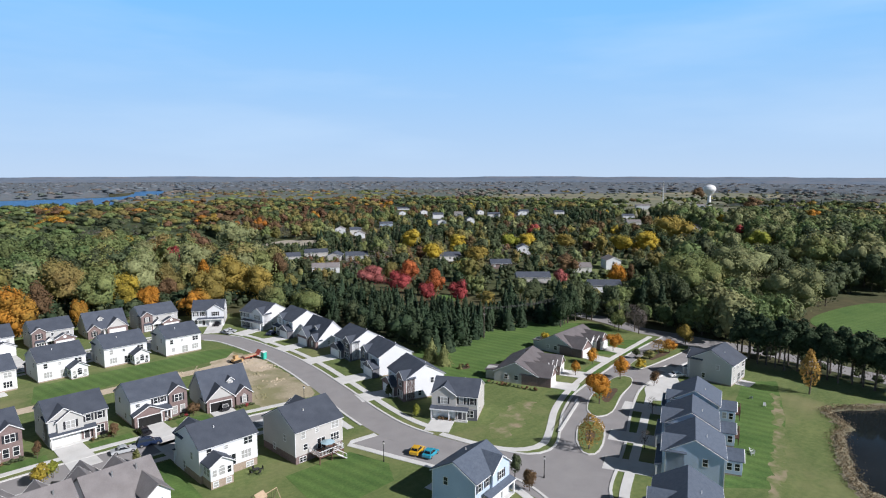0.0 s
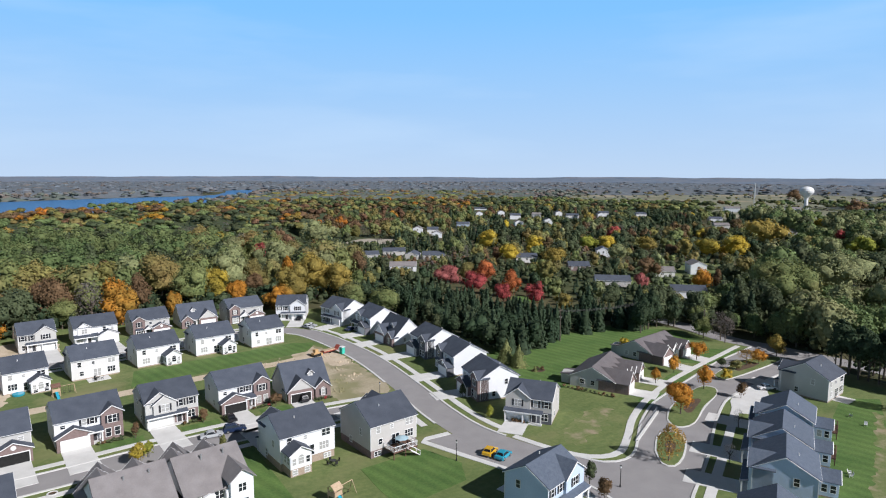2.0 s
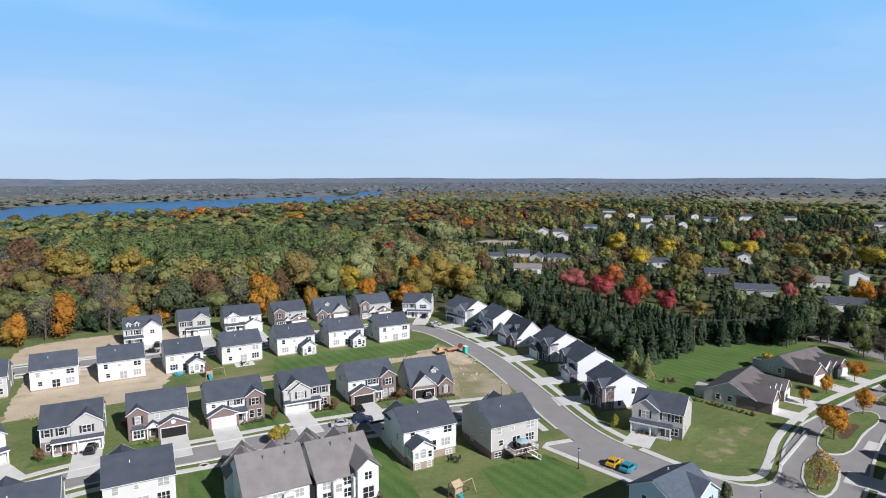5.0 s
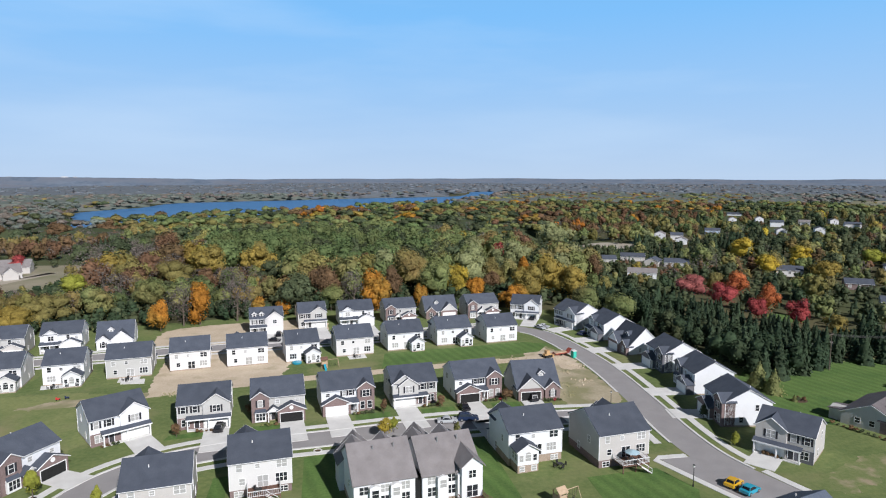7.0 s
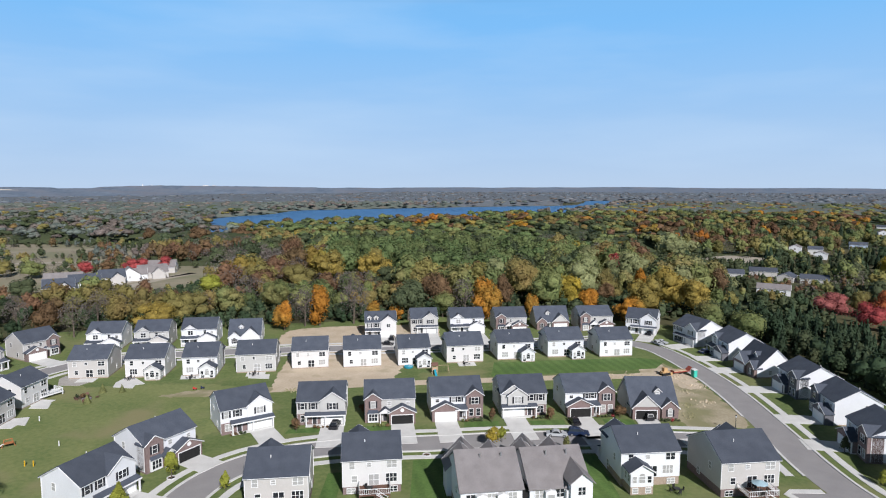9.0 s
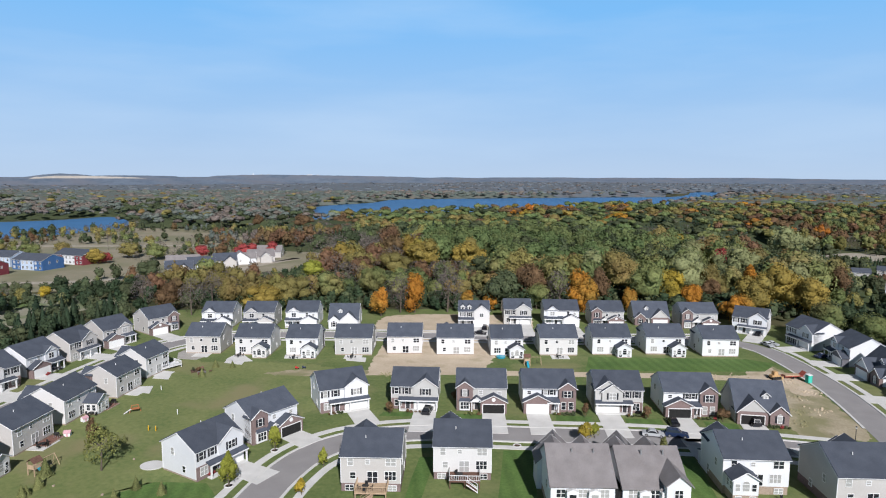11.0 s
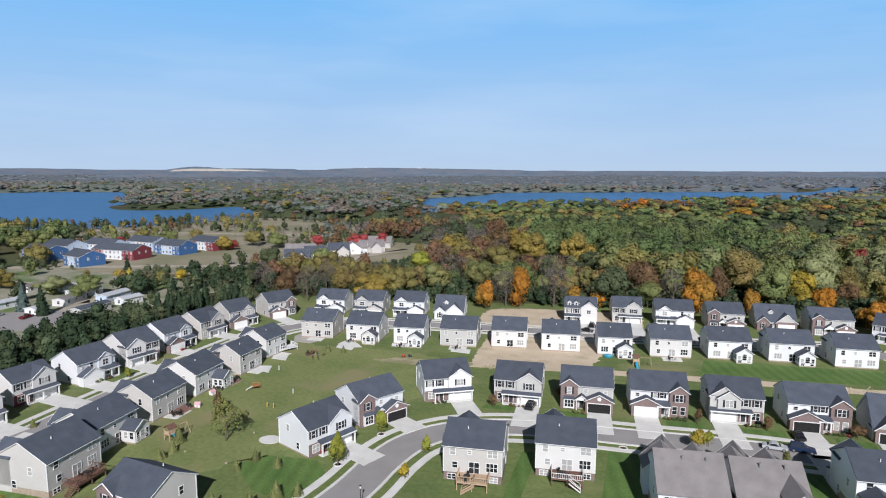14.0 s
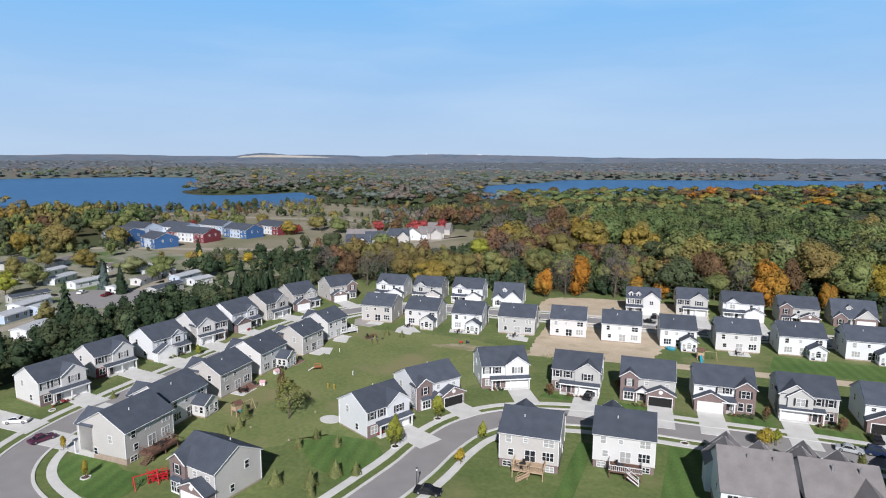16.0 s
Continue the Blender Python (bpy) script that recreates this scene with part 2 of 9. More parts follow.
LEAF = {
    "green": leaf("green_leaves", (0.116, 0.148, 0.054), (0.196, 0.214, 0.082), (0.206, 0.184, 0.070)),
    "fresh": leaf("bright_green_leaves", (0.092, 0.132, 0.050), (0.154, 0.192, 0.076)),
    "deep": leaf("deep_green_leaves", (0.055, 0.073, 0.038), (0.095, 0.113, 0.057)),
    "olive": leaf("olive_leaves", (0.164, 0.148, 0.054), (0.246, 0.212, 0.072), (0.212, 0.158, 0.060)),
    "amber": leaf("amber_leaves", (0.300, 0.190, 0.055), (0.420, 0.265, 0.075), (0.230, 0.130, 0.055)),
    "willow": leaf("yellowish_green_leaves", (0.150, 0.165, 0.050), (0.230, 0.235, 0.075)),
    "sage": leaf("pale_green_leaves", (0.168, 0.190, 0.088), (0.254, 0.262, 0.124)),
    "yellow": leaf("yellow_leaves", (0.360, 0.270, 0.036), (0.480, 0.350, 0.048), (0.250, 0.215, 0.048)),
    "gold": leaf("mustard_leaves", (0.242, 0.184, 0.044), (0.332, 0.247, 0.061), (0.193, 0.163, 0.053)),
    "lime": leaf("lime_leaves", (0.190, 0.208, 0.035), (0.280, 0.290, 0.050)),
    "orange": leaf("orange_leaves", (0.360, 0.160, 0.028), (0.500, 0.232, 0.036), (0.270, 0.205, 0.050)),
    "redorange": leaf("orange_red_leaves", (0.350, 0.105, 0.040), (0.470, 0.150, 0.052), (0.330, 0.080, 0.050)),
    "rust": leaf("rust_leaves", (0.119, 0.077, 0.043), (0.176, 0.110, 0.058)),
    "red": leaf("red_leaves", (0.255, 0.048, 0.050), (0.365, 0.076, 0.074)),
    "rose": leaf("rose_leaves", (0.280, 0.090, 0.085), (0.380, 0.130, 0.118)),
    "brown": leaf("bare_twigs", (0.120, 0.102, 0.090), (0.176, 0.152, 0.136)),
    "spruce": leaf("spruce_needles", (0.021, 0.037, 0.021), (0.043, 0.064, 0.034), translucent=0.08),
    "pine": leaf("pine_needles", (0.025, 0.043, 0.022), (0.054, 0.078, 0.040), translucent=0.1),
    "youngspruce": leaf("young_spruce_needles", (0.145, 0.165, 0.062), (0.215, 0.226, 0.090), translucent=0.2),
    "bluespruce": leaf("blue_spruce_needles", (0.060, 0.090, 0.085), (0.090, 0.120, 0.110), translucent=0.08),
    # far kinds: distance haze is mixed into the leaf colours themselves
    "muted": leaf("far_leaves_haze_grey", (0.104, 0.127, 0.112), (0.152, 0.176, 0.152), (0.168, 0.148, 0.128), wild=0.10, relief=0.0),
    "muted_rust": leaf("far_leaves_haze_brown", (0.148, 0.126, 0.110), (0.196, 0.166, 0.144), wild=0.10, relief=0.0),
    "muted_blue": leaf("far_leaves_haze_blue", (0.128, 0.150, 0.172), (0.172, 0.196, 0.218), (0.176, 0.174, 0.184), wild=0.08, relief=0.0),
}


# ---- building blocks ----
class Blocks:
    """Gathers boxes, slabs and prisms for one mesh."""

    def __init__(self):
        self.v, self.f = [], []

    def add(self, verts, faces):
        k = len(self.v)
        self.v += [tuple(p) for p in verts]
        self.f += [tuple(i + k for i in f) for f in faces]
        return self

    def box(self, x0, x1, y0, y1, z0, z1):
        v = [(x, y, z) for z in (z0, z1) for x, y in ((x0, y0), (x1, y0), (x1, y1), (x0, y1))]
        return self.add(v, [(3, 2, 1, 0), (4, 5, 6, 7), (0, 1, 5, 4), (1, 2, 6, 5), (2, 3, 7, 6), (3, 0, 4, 7)])

    def slab(self, quad, thick):
        """A roof plane: its four upper corners and a thickness straight down."""
        low = [(x, y, z - thick) for x, y, z in quad]
        return self.add(list(quad) + low, [(0, 1, 2, 3), (7, 6, 5, 4), (0, 4, 5, 1), (1, 5, 6, 2), (2, 6, 7, 3), (3, 7, 4, 0)])

    def beam(self, p, q, r, sides=4):
        p, q = Vector(p), Vector(q)
        d = (q - p).normalized()
        s = d.orthogonal().normalized()
        u = d.cross(s)
        ring = [s * math.cos(2 * math.pi * i / sides + 0.785) * r + u * math.sin(2 * math.pi * i / sides + 0.785) * r for i in range(sides)]
        v = [p + o for o in ring] + [q + o for o in ring]
        f = [(i, (i + 1) % sides, (i + 1) % sides + sides, i + sides) for i in range(sides)]
        return self.add(v, f + [tuple(reversed(range(sides))), tuple(range(sides, 2 * sides))])

    def taper(self, p, q, r0, r1, sides=7):
        p, q = Vector(p), Vector(q)
        d = (q - p).normalized()
        s = d.orthogonal().normalized()
        u = d.cross(s)
        v = [c + (s * math.cos(2 * math.pi * i / sides) + u * math.sin(2 * math.pi * i / sides)) * r for c, r in ((p, r0), (q, r1)) for i in range(sides)]
        f = [(i, (i + 1) % sides, (i + 1) % sides + sides, i + sides) for i in range(sides)]
        return self.add(v, f + [tuple(range(sides, 2 * sides))])

    def mesh(self, name, material):
        me = bpy.data.meshes.new(name)
        me.from_pydata(self.v, [], self.f)
        me.materials.append(material)
        me.update()
        return me


def part(name, shape, material, parent, label=""):
    """One mesh object under a thing or a part; shape: Blocks or a ready mesh."""
    me = shape.mesh(name, material) if isinstance(shape, Blocks) else shape
    ob = new(name, me)
    ob.parent = parent
    if label:
        ob["label"] = label
    return ob


def thing(name, x, y, z=0.0, turn=0.0, label="", category="", group="", kind=""):
    ob = new(name)
    ob.empty_display_size = 0.5
    ob.matrix_basis = pose(x, y, z, 0, 0, turn)
    return tagged(ob, label, category, group, kind)


def smooth_line(points, step=2.0):
    """Catmull-Rom through the points, resampled."""
    p = [np.array(q, float) for q in points]
    p = [2 * p[0] - p[1]] + p + [2 * p[-1] - p[-2]]
    out = []
    for a, b, c, d in zip(p, p[1:], p[2:], p[3:]):
        n = max(2, int(np.linalg.norm(c - b) / step))
        for i in range(n):
            t = i / n
            out.append(0.5 * (2 * b + (c - a) * t + (2 * a - 5 * b + 4 * c - d) * t**2 + (3 * b - a - 3 * c + d) * t**3))
    return np.array(out + [p[-2]])


def offset_line(line, d):
    g = np.gradient(line, axis=0)
    g /= np.linalg.norm(g, axis=1)[:, None]
    return line + d * np.c_[-g[:, 1], g[:, 0]]


def strip(name, line, left, right, top, material, label="", base=-0.05, kind="structure", category=""):
    """A solid strip of ground along a line, from left to right of it (metres; left is positive)."""
    a, b = offset_line(line, left), offset_line(line, right)
    n = len(line)
    v = [(*p, z) for row, z in ((a, top), (b, top), (b, base), (a, base)) for p in row]
    f = []
    for i in range(n - 1):
        for k in range(4):
            j = (k + 1) % 4
            f.append((k * n + i, j * n + i, j * n + i + 1, k * n + i + 1))
    me = bpy.data.meshes.new(name)
    me.from_pydata(v, [], f)
    me.materials.append(material)
    return tagged(new(name, me), label, category, "", kind)


def patch(name, outline, top, material, label="", base=-0.05, smooth=True, kind="structure", category="", ragged=0.0):
    """A flat piece of ground with the given outline, going round anticlockwise."""
    line = smooth_line(list(outline) + [outline[0]], 2.5)[:-1] if smooth else np.array(outline, float)
    if sum(a[0] * b[1] - b[0] * a[1] for a, b in zip(line, np.roll(line, -1, axis=0))) < 0:
        line = line[::-1]
    if ragged:
        line = np.concatenate([a + (b - a) * np.linspace(0, 1, 4, endpoint=False)[:, None] for a, b in zip(line, np.roll(line, -1, axis=0))])
        for i, p in enumerate(line):
            q = Vector((p[0] * 0.35, p[1] * 0.35, 3.0))
            line[i] = p + ragged * np.array((noise.noise(q) + 0.5 * noise.noise(q * 3.1), noise.noise(q + Vector((40, 0, 0))) + 0.5 * noise.noise(q * 3.1 + Vector((40, 0, 0)))))
    n = len(line)
    bm = bmesh.new()
    up = [bm.verts.new((*p, top)) for p in line]
    low = [bm.verts.new((*p, base)) for p in line]
    f = bm.faces.new(up)
    f.normal_update()
    for i in range(n):
        bm.faces.new((low[i], low[(i + 1) % n], up[(i + 1) % n], up[i]))
    made = bmesh.ops.triangulate(bm, faces=[f])["faces"]
    bm.normal_update()
    for tri in made:
        if tri.normal.z < 0:
            tri.normal_flip()
    me = bpy.data.meshes.new(name)
    bm.to_mesh(me)
    bm.free()
    me.materials.append(material)
    return tagged(new(name, me), label, category, "", kind)


# ---- ground, roads, water ----
ground_rings = [0, 60, 130, 220, 320, 500, 900, 1600, 2800, 4900]
gv, gf = [(0, 0, 0)], []
SEG = 96
for r in ground_rings[1:]:
    gv += [(r * math.cos(2 * math.pi * i / SEG), r * math.sin(2 * math.pi * i / SEG), 0) for i in range(SEG)]
gf += [(0, 1 + i, 1 + (i + 1) % SEG) for i in range(SEG)]
for k in range(len(ground_rings) - 2):
    a, b = 1 + k * SEG, 1 + (k + 1) * SEG
    gf += [(a + i, b + i, b + (i + 1) % SEG, a + (i + 1) % SEG) for i in range(SEG)]
gm = bpy.data.meshes.new("ground")
gm.from_pydata(gv, [], gf)
gm.materials.append(FOREST_FLOOR)
tagged(new("ground", gm), "brown and green autumn ground reaching to the horizon", "ground", "", "structure")
patch("lawn", [(-150, 20), (-30, -30), (110, -30), (190, 10), (184, 60), (187.5, 105), (187, 140), (176, 152), (123, 156), (115, 176), (106, 204), (94, 234), (60, 250), (0, 252), (-60, 240), (-110, 236), (-150, 224), (-152, 120)],
      0.02, LAWN, "mown green lawns between the houses", smooth=False, category="lawn")

MAIN = smooth_line([(55, 213), (66, 209.5), (73, 202), (76, 191), (77.5, 179), (78.3, 166), (77.9, 153), (76.7, 140), (75.4, 128), (74, 117), (73.5, 106), (74.6, 98), (77.5, 89), (81, 78), (82, 68), (78, 55), (71, 40)])
FRONT = smooth_line([(-50, 58), (-48.5, 70), (-46.6, 82), (-45.3, 91), (-44.7, 100), (-42.8, 109), (-38.5, 116), (-32.5, 120.5), (-24, 123.7), (-12, 125.6), (0, 126.4), (15, 127.8), (30, 128.4), (50, 127.8), (74, 125.5)])
WEST = smooth_line([(-78, 52), (-92, 53.5), (-104, 57.5), (-112, 65), (-116.5, 76), (-118.5, 90), (-119.5, 110), (-119.5, 135), (-119, 160), (-116, 175), (-110, 185), (-101, 191), (-88, 195), (-70, 198.5), (-40, 202), (0, 205), (40, 209), (58, 212)])
for nm, line, half, top in (("road_main", MAIN, 3.6, 0.05), ("road_front", FRONT, 3.6, 0.055), ("road_west", WEST, 3.6, 0.06)):
    strip(nm, line, half, -half, top, ASPHALT, "smooth grey asphalt residential street", category="road")


def kerb(line, side, half, i0=0.0, i1=1.0):
    n = len(line)
    cut = line[int(i0 * n):max(int(i1 * n), int(i0 * n) + 3)]
    lo, hi = (half, half + 0.55) if side > 0 else (-half - 0.55, -half)
    strip("kerb", cut, hi, lo, 0.17, CONCRETE, "pale concrete kerb along the street", category="kerb")


def walkway(line, side, off, i0=0.0, i1=1.0, wide=1.6):
    n = len(line)
    cut = line[int(i0 * n):max(int(i1 * n), int(i0 * n) + 3)]
    a = off * side
    strip("pavement", cut, a + wide / 2, a - wide / 2, 0.10, CONCRETE, "pale concrete pavement beside the street", category="pavement")


for line, half, cuts in ((MAIN, 3.6, ((1, 0.12, 0.70), (-1, 0.1, 0.46), (-1, 0.52, 0.62), (-1, 0.76, 1.0))), (FRONT, 3.6, ((1, 0, 0.95), (-1, 0, 0.94))), (WEST, 3.6, ((1, 0, 1), (-1, 0, 0.985)))):
    for side, a, b in cuts:
        kerb(line, side, half, a, b)
        if (side, a) != (-1, 0.1):
            walkway(line, side, 6.6, a, b)

# the divided entrance street with its planted islands
ENTRY_NORTH = [(83.3, 83.8), (87.0, 77.5), (91.7, 75.8), (96.4, 77.4), (102.4, 81.6), (109.0, 86.3), (120.2, 92.1), (131.3, 95.4), (144.6, 98.8), (162.4, 103.4), (187.7, 107.4)]
ENTRY_SOUTH = [(188, 88.2), (169.5, 88.0), (156.5, 86.9), (147.7, 86.2), (136.5, 84.0), (121.7, 77.0), (107.7, 69.1), (98.0, 64.2), (87.5, 58.9), (82, 53)]
patch("road_entry", [(77, 88)] + ENTRY_NORTH + [(194, 107), (194, 88)] + ENTRY_SOUTH + [(76, 50), (76, 70)], 0.066, ASPHALT, "smooth grey asphalt entrance street round planted islands", smooth=False, category="road")
for points in (ENTRY_NORTH, ENTRY_SOUTH):
    strip("kerb", smooth_line(points), 0.5, -0.05, 0.17, CONCRETE, "pale concrete kerb along the street", category="kerb")
strip("pavement", smooth_line([(80.2, 96), (82.4, 88.5), (85.2, 82.5), (88.7, 79.3), (93.4, 78.9), (99.8, 82.6), (109.0, 88.9), (120.0, 94.4), (135.6, 99.9), (150.7, 103.6), (170.7, 107.6), (185, 110.5)]), 0.8, -0.8, 0.10, CONCRETE, "pale concrete pavement beside the street", category="pavement")
strip("pavement", smooth_line([(84, 53.5), (89.4, 57.0), (102.3, 63.4), (118.3, 71.4), (136.8, 81.0)]), 0.9, -0.9, 0.10, CONCRETE, "pale concrete pavement beside the street", category="pavement")
for outline in ([(99.3, 75.3), (105.2, 79.5), (109.1, 80.4), (110.9, 78.0), (108.6, 74.6), (101.8, 70.3), (97.0, 68.9), (95.9, 71.0)],
                [(114.7, 84.1), (121.0, 88.2), (131.9, 92.0), (141.1, 93.4), (143.0, 90.7), (138.6, 87.5), (129.6, 84.3), (118.3, 79.5), (114.0, 79.5), (112.8, 81.1)],
                [(151.3, 96.8), (158.1, 98.8), (174, 100.6), (183, 98.0), (182, 94.8), (164.6, 92.9), (150.4, 93.2)]):
    c = np.mean(outline, axis=0)
    patch("island_kerb", outline, 0.19, CONCRETE, "pale concrete kerb round a planted road island", category="kerb")
    patch("island_mulch", [tuple(c + (np.array(p) - c) * 0.34) for p in outline], 0.25, MULCH, "dark mulch bed on a road island", category="bed", ragged=0.3)
    patch("island_planting", [tuple(c + (np.array(p) - c) * (1 - 0.55 / np.linalg.norm(np.array(p) - c))) for p in outline], 0.23, LAWN, "mulched and grassed planting on a road island", category="island")

# short parking spur beside the main street
patch("parking_pad", [(63.5, 104.2), (72, 104), (74, 96), (76, 86), (70.5, 84)], 0.045, ASPHALT, "grey asphalt parking spur", smooth=False, category="road")
strip("pavement", np.array([(72.0, 83.5), (70.2, 84.2), (66.5, 93.5), (62.6, 103.9), (64.0, 104.8), (69.5, 104.6)]), 0.7, -0.7, 0.11, CONCRETE, "pale concrete pavement round the parking spur", category="pavement")
# bare building plots and rough ground
patch("building_plot", [(-45, 163), (-14, 168), (-12, 200), (-30, 203), (-46, 200)], 0.03, DIRT, "bare tan soil of a building plot", category="dirt", ragged=1.2)
patch("building_plot", [(-56, 207), (-38, 207), (-12, 210), (0, 214), (-2, 236), (-30, 236), (-54, 229)], 0.032, DIRT, "bare tan soil behind the back street", category="dirt", ragged=1.2)
patch("rough_plot", [(57, 134), (70.5, 134), (72.6, 140), (73.4, 156), (73, 172), (69, 186), (63, 190), (64, 170), (58, 150)], 0.034, ROUGH_DIRT, "weedy rubble-strewn vacant plot", category="dirt", ragged=1.2)
patch("bare_soil", [(59.5, 171), (64.5, 167), (68.5, 160), (72.6, 163), (72.2, 174), (68, 185), (63.6, 188.5), (61, 180)], 0.04, DIRT, "pale scraped soil round a parked loader", category="dirt", ragged=1.6)
strip("dirt_track", smooth_line([(-55, 158), (-44, 161), (-20, 165), (10, 168), (40, 171), (58, 172), (66, 176)]), 2.2, -2.0, 0.036, DIRT, "narrow tan dirt track behind the gardens", category="track")
patch("vacant_lot", [(88.4, 85.4), (95, 87), (104.5, 91.7), (109, 96), (107, 98.5), (98, 95), (89, 91.6)], 0.038, WORN, "patchy brown grass on a vacant corner lot", category="dirt", ragged=2.4)
patch("pond_bank", [(149, 42), (156, 48.5), (162.5, 46.5), (175, 36), (172, 8), (140, -4), (114, 8), (119, 29.5), (130, 37), (144, 42.5)], 0.03, MEADOW, "trampled brown bank of a pond", category="bank", ragged=1.6)
patch("pond", [(150, 40), (156, 46.2), (161, 44.6), (172, 34), (166, 10), (140, 0), (118, 10), (122, 28.5), (131, 34.5), (144, 40)], 0.04,
      surface("pond_water", (0.012, 0.016, 0.018), (0.018, 0.022, 0.025), 0.2, 0.06, 2, 0.05, 4, gloss=0.5), "still dark pond with reedy edges", category="pond", ragged=0.9)
WATER = surface("lake_water", (0.046, 0.140, 0.300), (0.064, 0.176, 0.365), 0.004, 0.5, 0.05, 0.15, 1.2, gloss=0.25)
LAKES = ([(-510, 385), (-455, 428), (-421, 474), (-405, 551), (-444, 629), (-520, 700), (-545, 640), (-590, 602), (-640, 612), (-690, 655), (-705, 695), (-810, 815), (-940, 930), (-980, 1010), (-1080, 980), (-1160, 950), (-1300, 700), (-1200, 480), (-800, 360)],
         [(-240, 640), (-201, 710), (-153, 778), (-51, 857), (105, 962), (216, 1057), (300, 1240), (400, 1440), (500, 1650), (640, 1960), (500, 2000), (420, 1760), (330, 1570), (120, 1490), (-82, 1390), (-274, 1290), (-300, 1130), (-350, 985), (-290, 800)])
for outline in LAKES:
    patch("lake", outline, 0.3, WATER, "blue wind-rippled lake beyond the woods", category="lake")
FIELDS = ([(-560, 400), (-440, 330), (-330, 255), (-250, 246), (-186, 266), (-100, 272), (-126, 340), (-140, 405), (-220, 430), (-240, 560), (-300, 560), (-400, 560), (-440, 500)],
          [(780, 800), (930, 570), (1300, 470), (1721, 643), (1700, 900), (1563, 954), (1135, 1130)], [(700, 480), (720, 360), (960, 300), (1010, 480), (930, 565), (780, 560)], [(243, 56), (305, 52), (308, 78), (266, 86), (243, 79)])
for outline, mat in zip(FIELDS[:3], (MEADOW, FIELD, FIELD)):
    patch("meadow", outline, 0.1, mat, "dull green and brown open meadow", category="meadow")
patch("meadow", FIELDS[3], 0.1, LUSH, "bright green mown field among trees", category="meadow")
patch("trailer_lot", [(-199, 142), (-192, 158), (-203, 172), (-214, 170), (-230, 160), (-224, 150), (-210, 148)], 0.115, ASPHALT, "worn grey paved court between trailer homes", category="road")
patch("trailer_ground", [(-180, 100), (-182, 205), (-170, 236), (-230, 246), (-330, 240), (-330, 90)], 0.06, TRAILER_LOT, "thin grass and gravel between trailer homes", category="meadow")
for line, half in (([(-200, 90), (-201, 132), (-206, 160), (-213, 192), (-225, 225)], 3.0), ([(-206, 160), (-240, 150), (-290, 140)], 3.0), ([(-213, 185), (-240, 205), (-300, 210)], 3.0)):
    strip("trailer_lane", smooth_line(line), half, -half, 0.1, GRAVEL, "pale grey lane between trailer homes", category="road")
for line in ([(-330, 238), (-262, 266), (-210, 292), (-150, 380)], [(-150, 380), (-165, 330), (-150, 300)], [(-470, 400), (-343, 416), (-230, 440)]):
    strip("gravel_lane", smooth_line(line, 6), 3.2, -3.2, 0.16, GRAVEL, "pale gravel lane across the meadow", category="road")
strip("east_road", smooth_line([(150, 178), (176, 164), (192, 148), (193, 132), (190, 118), (192, 104), (194, 89), (195.5, 75), (194.5, 55), (192, 30), (190, 0)]), 4.0, -4.0, 0.07, ASPHALT, "grey asphalt road behind a row of pines", category="road")
patch("side_court", [(137.6, 83.2), (144.4, 85.9), (154.1, 86.3), (167, 87.5), (166, 85.7), (151.9, 82.1), (146, 76.3), (138, 74.3), (131.8, 78.1)], 0.068, CONCRETE, "pale concrete court beside the boulevard", category="road")
patch("garden_lawn", [(170, 199), (178, 197), (182, 206), (176, 212), (169, 208)], 0.05, LUSH, "bright green lawn among garden trees", category="lawn", ragged=0.8)
patch("garden_lot", [(196, 452), (228, 470), (246, 446), (222, 428), (204, 434)], 0.06, GRAVEL, "pale gravel lot among garden trees", category="lot", ragged=0.8)
patch("garden_lawn", [(236, 182), (262, 172), (300, 190), (345, 215), (330, 240), (290, 228), (250, 214)], 0.05, LAWN, "green lawn round suburban houses", category="lawn", ragged=2)
# darker watered lawns and drier ground
for outline in ([(16, 172), (66, 179), (72, 187), (65, 190.5), (18, 186)], [(98, 120), (104, 138), (117, 150.5), (140, 152), (170, 150), (182, 138), (183, 122), (172, 126), (150, 127), (124, 119), (110, 112)],
                [(-4.5, 88), (1.5, 88), (2.5, 118.6), (-4.5, 118.2)], [(26.5, 84), (32.5, 84), (32.5, 120.3), (26, 120)], [(-20.5, 80), (-17.5, 80), (-17.5, 113), (-20.5, 113)], [(46, 84), (61, 86), (64, 92), (61, 101), (46.5, 100)],
                [(-105, 66), (-100, 62.5), (-93, 60.8), (-84, 61.5), (-84, 70), (-91, 69.5), (-103, 74)], [(-62, 84), (-53.5, 82), (-51.5, 92), (-56.5, 97), (-66, 96), (-70, 91)], [(104, 46.5), (119, 53), (134, 60), (149, 65), (163, 69.6), (170, 64), (157, 57.8), (144.6, 52), (124, 44.5), (111, 40)],
                [(150, 114), (170, 117), (182, 108), (178, 101), (160, 104)], [(119, 90.5), (129, 94.5), (127.5, 98.5), (118.5, 95.5)], [(138, 98), (148, 101), (146, 105.5), (137, 102.5)],
                [(-33.5, 131.7), (-23, 132.8), (-23, 135.5), (-33, 134)], [(-17, 132.8), (-9.5, 133.2), (-9.5, 136), (-17, 135.5)], [(6.5, 134), (14.5, 134.5), (14.5, 138.5), (6.5, 138)], [(22, 135), (30, 135.3), (30, 139), (22, 138.5)], [(39, 135.2), (46, 135), (46, 139), (39, 139.5)]):
    patch("watered_lawn", outline, 0.045, LUSH, "deep green watered lawn", category="lawn", smooth=False, ragged=0.25)

